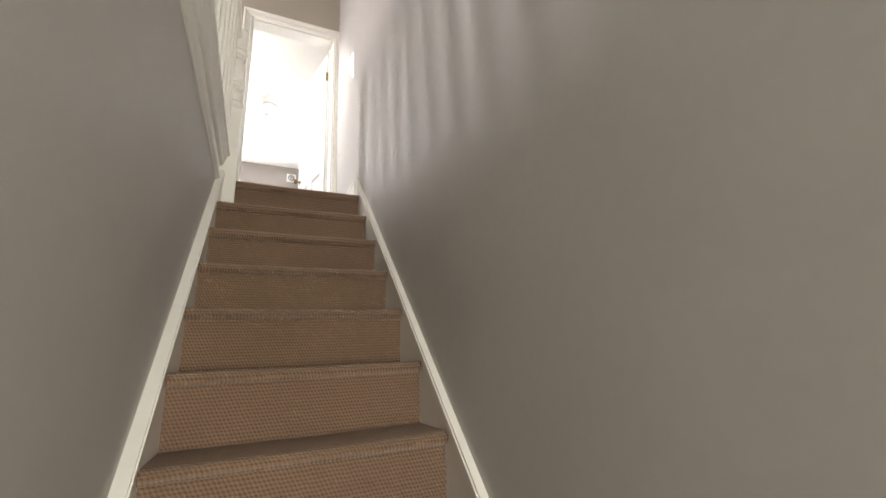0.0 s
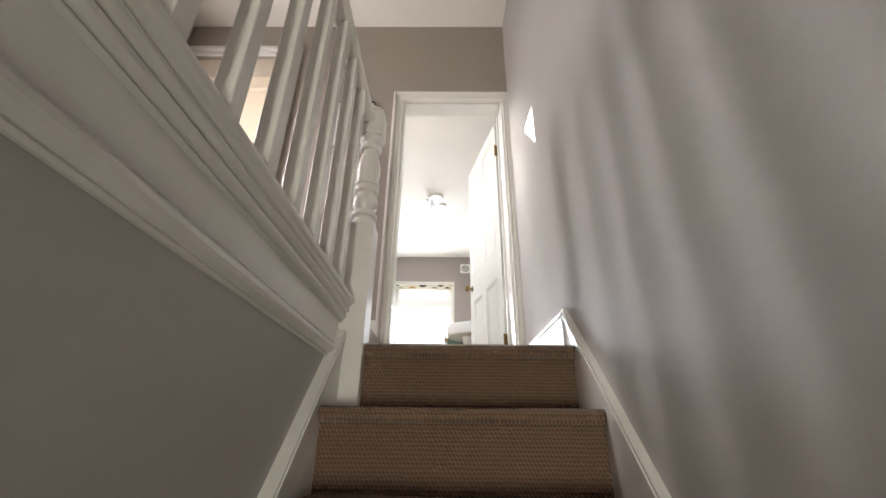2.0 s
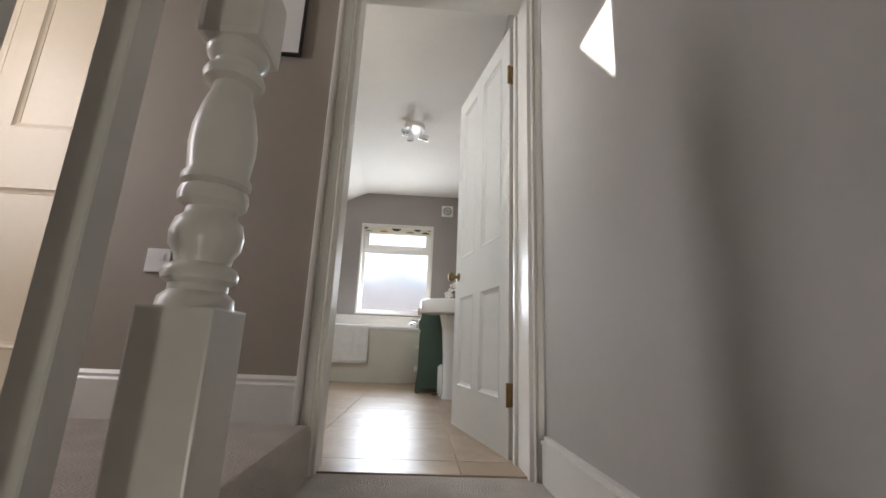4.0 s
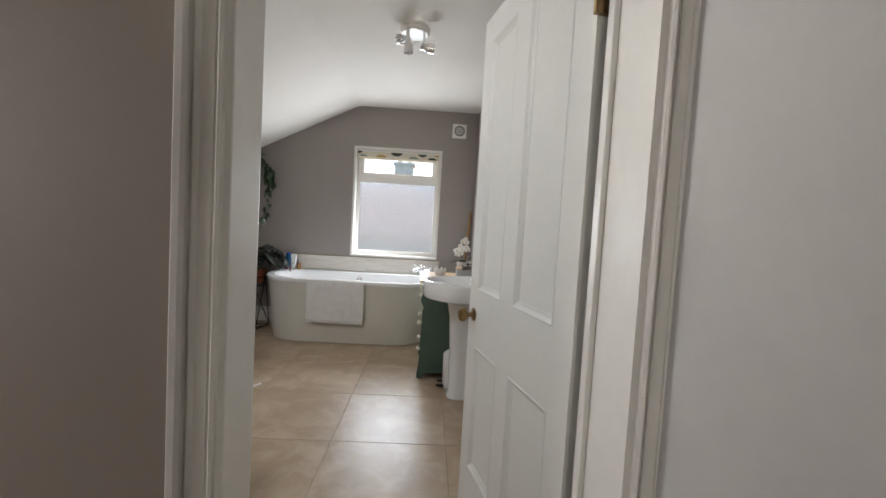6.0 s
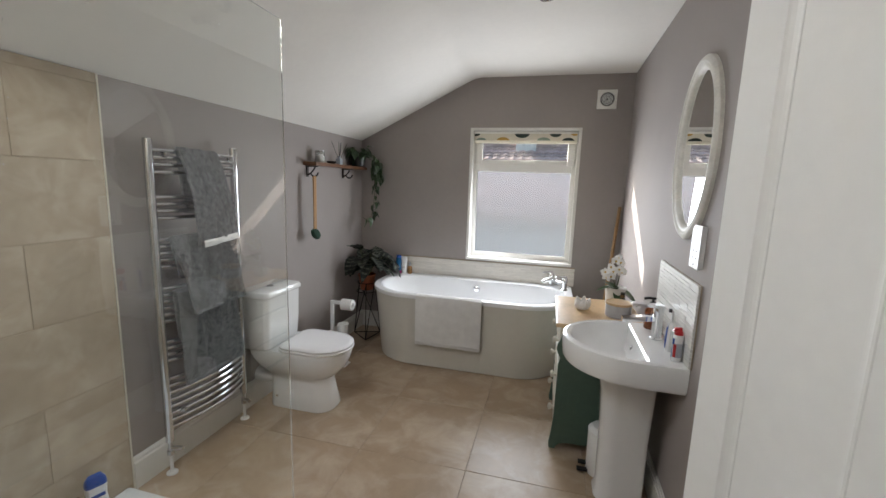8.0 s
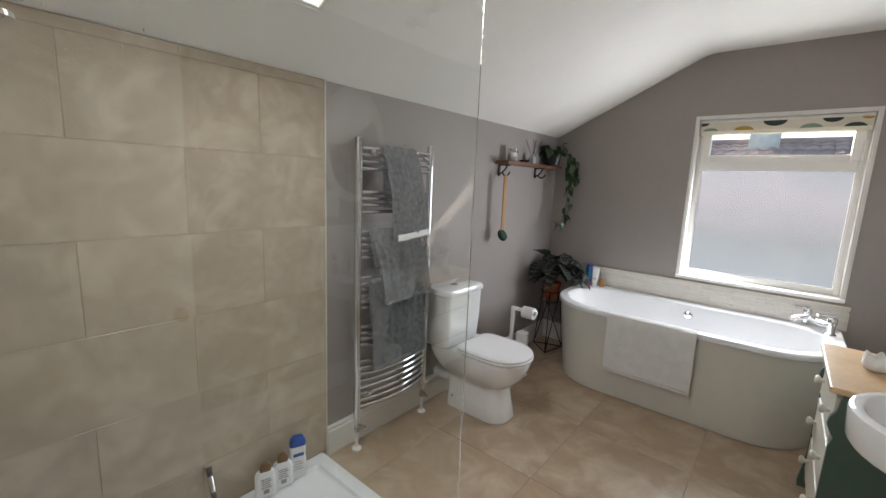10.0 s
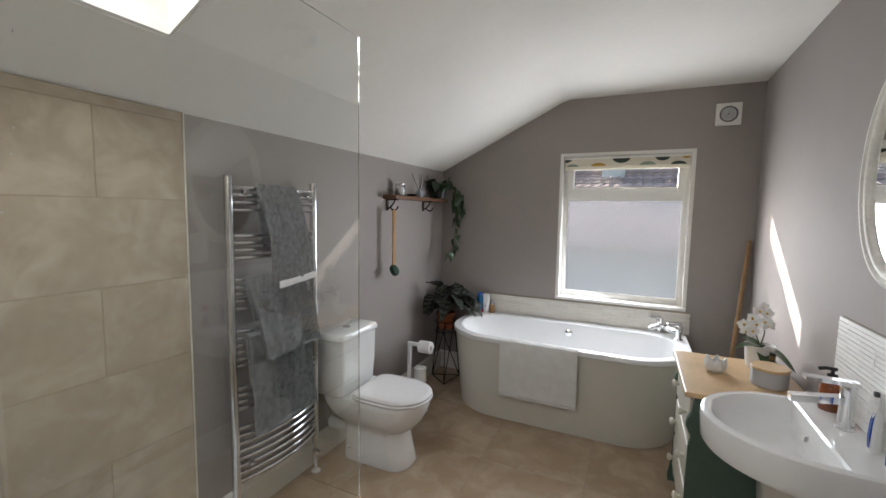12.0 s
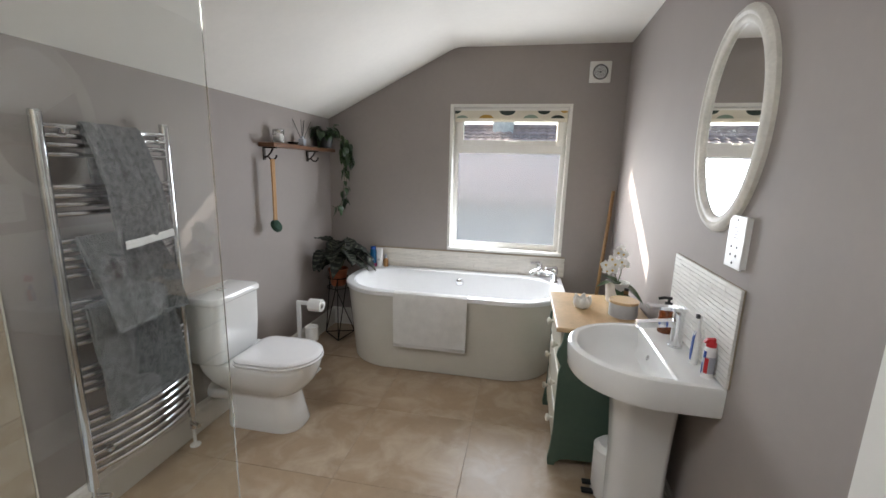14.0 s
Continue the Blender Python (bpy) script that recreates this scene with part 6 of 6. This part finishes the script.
for nm, x, y, h, k, capk, lab in (("shower_gel_bottle", -1.605, 4.506, 0.205, "white", "blue", "white shower gel bottle with a blue cap"), ("shampoo_bottle", -1.603, 4.428, 0.155, "white", "gold", "white squat shampoo bottle with a bronze cap"), ("conditioner_bottle", -1.600, 4.345, 0.155, "white", "gold", "white squat conditioner bottle with a bronze cap")):
    o = thing(nm, (x, y, 0.041), lab, "bottle", "bottles on the shower tray", turn=-18)
    b = bmesh.new()
    hb = h * 0.78
    w = 0.044 if capk == "gold" else 0.039
    ring = lambda s, q, z: rounded(-0.021 * q, 0.021 * q, -w * s, w * s, (0.016 * min(s, q),) * 4, z, 5)
    if capk == "gold":
        loft(b, [ring(0.92, 0.9, 0.0), ring(1.0, 1.0, 0.008), ring(1.0, 1.0, hb * 0.75), ring(0.86, 0.95, hb * 0.9), ring(0.5, 0.75, hb)])
    else:
        loft(b, [ring(0.86, 0.9, 0.0), ring(0.92, 1.0, 0.008), ring(0.98, 1.0, hb * 0.5), ring(0.86, 1.0, hb * 0.72), ring(0.95, 0.98, hb)])
    part("body", b, k, o, "", True)
    b = bmesh.new()
    if capk == "gold":
        loft(b, [ring(0.52, 0.76, hb), ring(0.55, 0.8, hb + 0.008), ring(0.5, 0.76, h - 0.012), ring(0.3, 0.4, h)])
    else:
        loft(b, [ring(0.95, 0.99, hb + 0.001), ring(0.98, 1.0, hb + 0.006), ring(0.9, 0.95, h - 0.018), ring(0.6, 0.6, h)])
    part("cap", b, capk, o, "", True)
    b = bmesh.new()
    if capk == "gold":
        for i in range(5):
            box(b, 0.0208, 0.0216, -0.022 + 0.003 * (i % 2), 0.022 - 0.004 * (i % 3), 0.045 + 0.010 * i, 0.050 + 0.010 * i)
        box(b, 0.0208, 0.0216, -0.012, 0.012, 0.018, 0.038)
        part("printed_bars", b, "print", o)
    else:
        box(b, 0.0205, 0.0216, -0.024, 0.024, 0.112, 0.128)
        part("printed_block", b, "blue", o, "blue label block")
        b = bmesh.new()
        for i in range(4):
            box(b, 0.0205, 0.0216, -0.020, 0.020 - 0.008 * (i % 2), 0.045 + 0.013 * i, 0.049 + 0.013 * i)
        part("printed_bars", b, "print", o)

sq = thing("squeegee", (-1.588, 4.14, 0.041), "dark grey shower squeegee leaning on the tiles", "squeegee")
b = bmesh.new()
tube(b, [(0.07, -0.02, 0.012), (0.035, -0.015, 0.05), (-0.035, -0.005, 0.155), (-0.075, 0.0, 0.215)], 0.0105, 10)
part("handle", b, "darkgrey", sq, "", True)
part("grip_band", tube(bmesh.new(), [(-0.02, -0.007, 0.133), (-0.055, -0.003, 0.185)], 0.0118, 12), "steel", sq, "chrome grip band", True)
b = bmesh.new()
tube(b, [(0.075, -0.155, 0.008), (0.068, -0.08, 0.014), (0.065, -0.02, 0.020), (0.072, 0.04, 0.014), (0.085, 0.11, 0.008)], 0.009, 10)
part("head", b, "darkgrey", sq, "", True)
b = bmesh.new()
prism(b, [(-0.16, 0.0), (0.115, 0.0), (0.115, 0.008), (-0.16, 0.008)], "x", 0.083, 0.087)
part("blade", b, "darkgrey", sq)

# ---------------------------------------------------------------- ceiling spot, extractor, basket
sp = thing("ceiling_spotlight", (0.115, 5.345, CEIL_Z), "pale ceiling light with three adjustable chrome spots", "ceiling light")
b = lathe(bmesh.new(), [(0.02, -0.030), (0.086, -0.028), (0.097, -0.018), (0.099, 0.0)], 40)
part("base_plate", b, "upvc", sp, "round pale base", True)
for (ax, ay), drop, aim in (((-0.052, -0.012), -0.072, (-0.92, -0.36, -0.08)), ((-0.036, -0.060), -0.100, (0.04, 0.16, -1.0)), ((0.062, -0.006), -0.106, (0.97, 0.05, -0.10))):
    ar = tube(bmesh.new(), [(ax, ay, -0.026), (ax, ay, drop)], 0.0065, 12)
    part("arm", ar, "chrome", sp, "", True)
    turn = Matrix.Translation((ax, ay, drop)) @ Vector(aim).to_track_quat("-Z", "Y").to_matrix().to_4x4()
    b = lathe(bmesh.new(), [(0.012, 0.022), (0.021, 0.019), (0.022, -0.012), (0.028, -0.015), (0.031, -0.019), (0.031, -0.068), (0.028, -0.071), (0.024, -0.066), (0.018, -0.050), (0.005, -0.046)], 28)
    bmesh.ops.transform(b, matrix=turn, verts=b.verts)
    head = part("spot_head", b, "chrome", sp, "", True)
    b = lathe(bmesh.new(), [(0.021, -0.060), (0.013, -0.058), (0.003, -0.056)], 20)
    bmesh.ops.transform(b, matrix=turn, verts=b.verts)
    part("lamp_glass", b, "silver", head, "unlit lamp", True)

ven = thing("extractor_fan", (0.557, BY1, 2.238), "white square extractor fan with round grille", "extractor fan")
part("plate", boxbm(-0.078, 0.078, -0.016, 0.0, -0.078, 0.078, bevel=0.005), "upvc", ven)
b = bmesh.new()
lathe(b, [(0.058, 0.0), (0.058, 0.003), (0.054, 0.005), (0.052, 0.003), (0.052, 0.0)], 32, close=False)
bmesh.ops.transform(b, matrix=Matrix.Translation((0, -0.016, 0)) @ Matrix.Rotation(radians(90), 4, "X"), verts=b.verts)
part("rim", b, "steel", ven, "", True)
# Flat disc on the plate; the duct's inner shade is put into its dark colour.
b = lathe(bmesh.new(), [(0.052, 0.0), (0.01, 0.0005)], 30)
bmesh.ops.transform(b, matrix=Matrix.Translation((0, -0.0165, 0)) @ Matrix.Rotation(radians(90), 4, "X"), verts=b.verts)
part("duct_shade_disc", b, "darkgrey", ven)
for r in (0.012, 0.022, 0.032, 0.042):
    b = lathe(bmesh.new(), [(r - 0.0028, 0.0), (r + 0.0028, 0.0), (r + 0.0018, 0.004), (r - 0.0018, 0.004), (r - 0.0028, 0.0)], 30, close=False)
    bmesh.ops.transform(b, matrix=Matrix.Translation((0, -0.017, 0)) @ Matrix.Rotation(radians(90), 4, "X"), verts=b.verts)
    part("grille_ring", b, "white", ven, "", True)

# seagrass laundry basket against the wall behind the door side
bk = thing("laundry_basket", (-0.58, 4.075, 0.0), "woven seagrass laundry basket with a flat lid", "basket")
BW, BD, BH = 0.105, 0.27, 0.415
part("liner", boxbm(-BW + 0.012, BW - 0.012, -BD + 0.012, BD - 0.012, 0.004, BH - 0.01), "wicker", bk)
wv = []
for L in (0.034,):
    for k in range(2):
        bm = bmesh.new()
        nseg_ = 6
        rows = []
        for i in range(nseg_ + 1):
            u = i / nseg_
            bulge = 0.007 * math.sin(math.pi * u)
            rows.append([bm.verts.new((-L / 2 + L * u, -bulge - 0.003 - dd, zz * (0.6 + 0.4 * math.sin(math.pi * u)))) for dd, zz in ((0.0, -0.011), (0.003, 0.0), (0.0, 0.011))])
        for a, c in zip(rows, rows[1:]):
            for j in range(2):
                bm.faces.new((a[j], a[j + 1], c[j + 1], c[j]))
        bmesh.ops.rotate(bm, verts=bm.verts, cent=(0, 0, 0), matrix=Matrix.Rotation(radians(14 if k else -14), 3, "Y"))
        wv.append(mesh_of("strand", bm, "wicker", True))


def weave_side(parent, m, width, height, rows_at=0.0):
    nx, nz = int(width / 0.030), int(height / 0.021)
    for j in range(nz):
        for i in range(nx):
            o = new("strand", wv[(i + j) % 2])
            o.parent = parent
            o.matrix_basis = m @ pose(-width / 2 + width * (i + 0.5 + 0.5 * (j % 2) - 0.25) / nx, 0, height * (j + 0.5) / nz)


weave_side(bk, pose(BW - 0.010, 0, 0.0, 0, 0, 90), 2 * BD - 0.01, BH)
weave_side(bk, pose(0, BD - 0.010, 0.0, 0, 0, 180), 2 * BW - 0.005, BH)
weave_side(bk, pose(0, -BD + 0.010, BH - 0.008, -90, 0, 0), 2 * BW - 0.005, 2 * BD - 0.01)
b = bmesh.new()
for s in (-1, 1):
    tube(b, [(s * BW, -BD, BH - 0.012), (s * BW, BD, BH - 0.012)], 0.007, 8)
    tube(b, [(-BW, s * BD, BH - 0.012), (BW, s * BD, BH - 0.012)], 0.007, 8)
part("lid_edge", b, "wicker", bk, "", True)
b = tube(bmesh.new(), [(BW - 0.01, BD - 0.02, BH - 0.01), (BW + 0.02, BD + 0.005, BH + 0.004), (BW + 0.05, BD + 0.02, BH + 0.014)], 0.005, 8)
part("tie_cord", b, "cotton", bk, "white cord end", True)

# ---------------------------------------------------------------- wall tiles and floor tiles
tiles = tagged(new("tile_wall_shower"), "large beige stone-look wall tiles in the shower", "tiles", kind="structure")
part("bed", boxbm(BX0, BX0 + 0.0125, BY0, 4.710, 0.0, EAVE_Z + 0.0), "grout", tiles)
part("tile_trim", boxbm(BX0, BX0 + 0.0165, 4.7095, 4.7155, 0.0, EAVE_Z), "cream", tiles)
tcache = {}


def tile_piece(parent, key, w, h, th, material, m):
    k = (key, round(w, 4), round(h, 4))
    if k not in tcache:
        bm = bmesh.new()
        q = 0.0012
        loft(bm, [[(-w / 2, -h / 2, 0), (w / 2, -h / 2, 0), (w / 2, h / 2, 0), (-w / 2, h / 2, 0)], [(-w / 2, -h / 2, th - q), (w / 2, -h / 2, th - q), (w / 2, h / 2, th - q), (-w / 2, h / 2, th - q)], [(-w / 2 + q, -h / 2 + q, th), (w / 2 - q, -h / 2 + q, th), (w / 2 - q, h / 2 - q, th), (-w / 2 + q, h / 2 - q, th)]])
        tcache[k] = mesh_of(key, bm, material)
    o = new(key, tcache[k])
    o.parent = parent
    o.matrix_basis = m


zs_ = [-0.04, 0.272, 0.585, 0.908, 1.226, 1.540, 1.850, EAVE_Z]
for r in range(7):
    z0, z1 = max(zs_[r], 0.042), zs_[r + 1] - 0.0025
    ye = 4.709
    cuts = [ye]
    first = (0.31 if r % 2 == 0 else 0.61)
    y = ye - (0.307 if r % 2 == 1 else 0.587)
    while y > BY0 + 0.02:
        cuts.append(y)
        y -= 0.60
    cuts.append(BY0 + 0.001)
    for a, c in zip(cuts, cuts[1:]):
        w, h = a - c - 0.0025, z1 - z0
        tile_piece(tiles, "tile", w, h, 0.009, "tile", Matrix.Translation((BX0 + 0.006, (a + c) / 2, (z0 + z1) / 2)) @ Matrix(((0, 0, 1, 0), (1, 0, 0, 0), (0, 1, 0, 0), (0, 0, 0, 1))))
tiles2 = tagged(new("tile_wall_shower_end"), "beige stone-look tiles behind the shower riser", "tiles", kind="structure")
part("bed", boxbm(BX0 + 0.016, -0.74, BY0, BY0 + 0.0125, 0.0, 1.9), "grout", tiles2)
for r in range(6):
    z0, z1 = max(zs_[r], 0.042), zs_[r + 1] - 0.0025
    xs_ = [BX0 + 0.017, -1.25 if r % 2 else -1.05, -0.74]
    for a, c in zip(xs_, xs_[1:]):
        tile_piece(tiles2, "tile", c - a - 0.0025, z1 - z0, 0.009, "tile", Matrix.Translation(((a + c) / 2, BY0 + 0.006, (z0 + z1) / 2)) @ Matrix(((-1, 0, 0, 0), (0, 0, 1, 0), (0, 1, 0, 0), (0, 0, 0, 1))))

fx = [BX0] + [-0.179 + 0.608 * k for k in range(-2, 2)] + [BX1 - 0.05]
fy = [DY + 0.031] + [5.309 + 0.615 * k for k in range(-3, 3)] + [BY1]
for x0, x1 in zip(fx, fx[1:]):
    for y0, y1 in zip(fy, fy[1:]):
        if x1 - x0 > 0.02 and y1 - y0 > 0.02:
            tile_piece(floor, "tile", x1 - x0 - 0.003, y1 - y0 - 0.003, 0.0085, "ftile", Matrix.Translation(((x0 + x1) / 2, (y0 + y1) / 2, -0.009)))

# ---------------------------------------------------------------- outside
g = bmesh.new()
box(g, -600, 600, -600, 900, LOW - 1.0, LOW - 0.4)
structure("ground", g, "grass", "gardens behind the houses", "ground")
hs = thing("house", (0, 0, LOW - 0.4), "pale terraced house with a red-brown tiled roof", "house")
HY, RY, EZ, RZ = 13.2, 16.2, 0.95 - LOW + 0.4, 2.64 - LOW + 0.4
part("wall", boxbm(-9, 9, HY, HY + 6.0, 0.0, EZ), "plaster", hs, "pale rendered wall")
b = bmesh.new()
prism(b, [(HY - 0.3, EZ - 0.17), (RY, RZ), (HY + 6.3, EZ - 0.17), (HY + 6.3, EZ - 0.05 - 0.17), (HY - 0.3, EZ - 0.05 - 0.17)], "x", -9.2, 9.2)
roof = part("roof", b, "slate", hs, "red-brown tiled roof")
n = 17
tm = None
slope_v = Vector((0, RY - HY + 0.3, RZ - EZ + 0.17))
for j in range(n):
    b = bmesh.new()
    c0 = Vector((0, HY - 0.3, EZ - 0.17)) + slope_v * (j / n)
    c1 = Vector((0, HY - 0.3, EZ - 0.17)) + slope_v * ((j + 1.25) / n)
    nn = Vector((0, -slope_v.z, slope_v.y)).normalized()
    x = -4.2
    while x < 3.6:
        w = 0.24
        p = [c0 + nn * 0.045, c0 + nn * 0.015, c1 + nn * 0.003, c1 + nn * 0.012]
        vs = [[b.verts.new((xx, q.y, q.z + lift)) for q in p] for xx, lift in ((x, 0.0), (x + w * 0.55, 0.03), (x + w - 0.015, 0.0))]
        for u, v in zip(vs, vs[1:]):
            for k in range(4):
                b.faces.new((u[k], u[(k + 1) % 4], v[(k + 1) % 4], v[k]))
        x += w
    part("tile_course", b, "slate", roof)
b = bmesh.new()
tube(b, [(-9.2, RY, RZ + 0.02), (9.2, RY, RZ + 0.02)], 0.11, 12)
part("ridge_tiles", b, "slate", roof)
chm = part("chimney", boxbm(-0.93, -0.35, RY - 0.25, RY + 0.3, RZ - 0.5, RZ + 0.42), "stack", roof, "pale brick chimney stack")
b = boxbm(-0.98, -0.30, RY - 0.3, RY + 0.35, RZ + 0.42, RZ + 0.50)
part("chimney_cap", b, "stack", roof)
for x in (-0.80, -0.48):
    part("chimney_pot", lathe(bmesh.new(), [(0.10, RZ + 0.5), (0.085, RZ + 0.62), (0.10, RZ + 0.66), (0.10, RZ + 0.68)], 16, (x, RY, 0)), "stack", roof, "", True)
for x in (-5.5, -2.6, 1.6, 4.6):
    w = part("window", boxbm(x - 0.55, x + 0.55, HY - 0.03, HY + 0.02, EZ - 1.75, EZ - 0.6), "upvc", hs)
    part("pane", boxbm(x - 0.47, x + 0.47, HY - 0.035, HY - 0.03, EZ - 1.67, EZ - 0.68), "darkgrey", w)
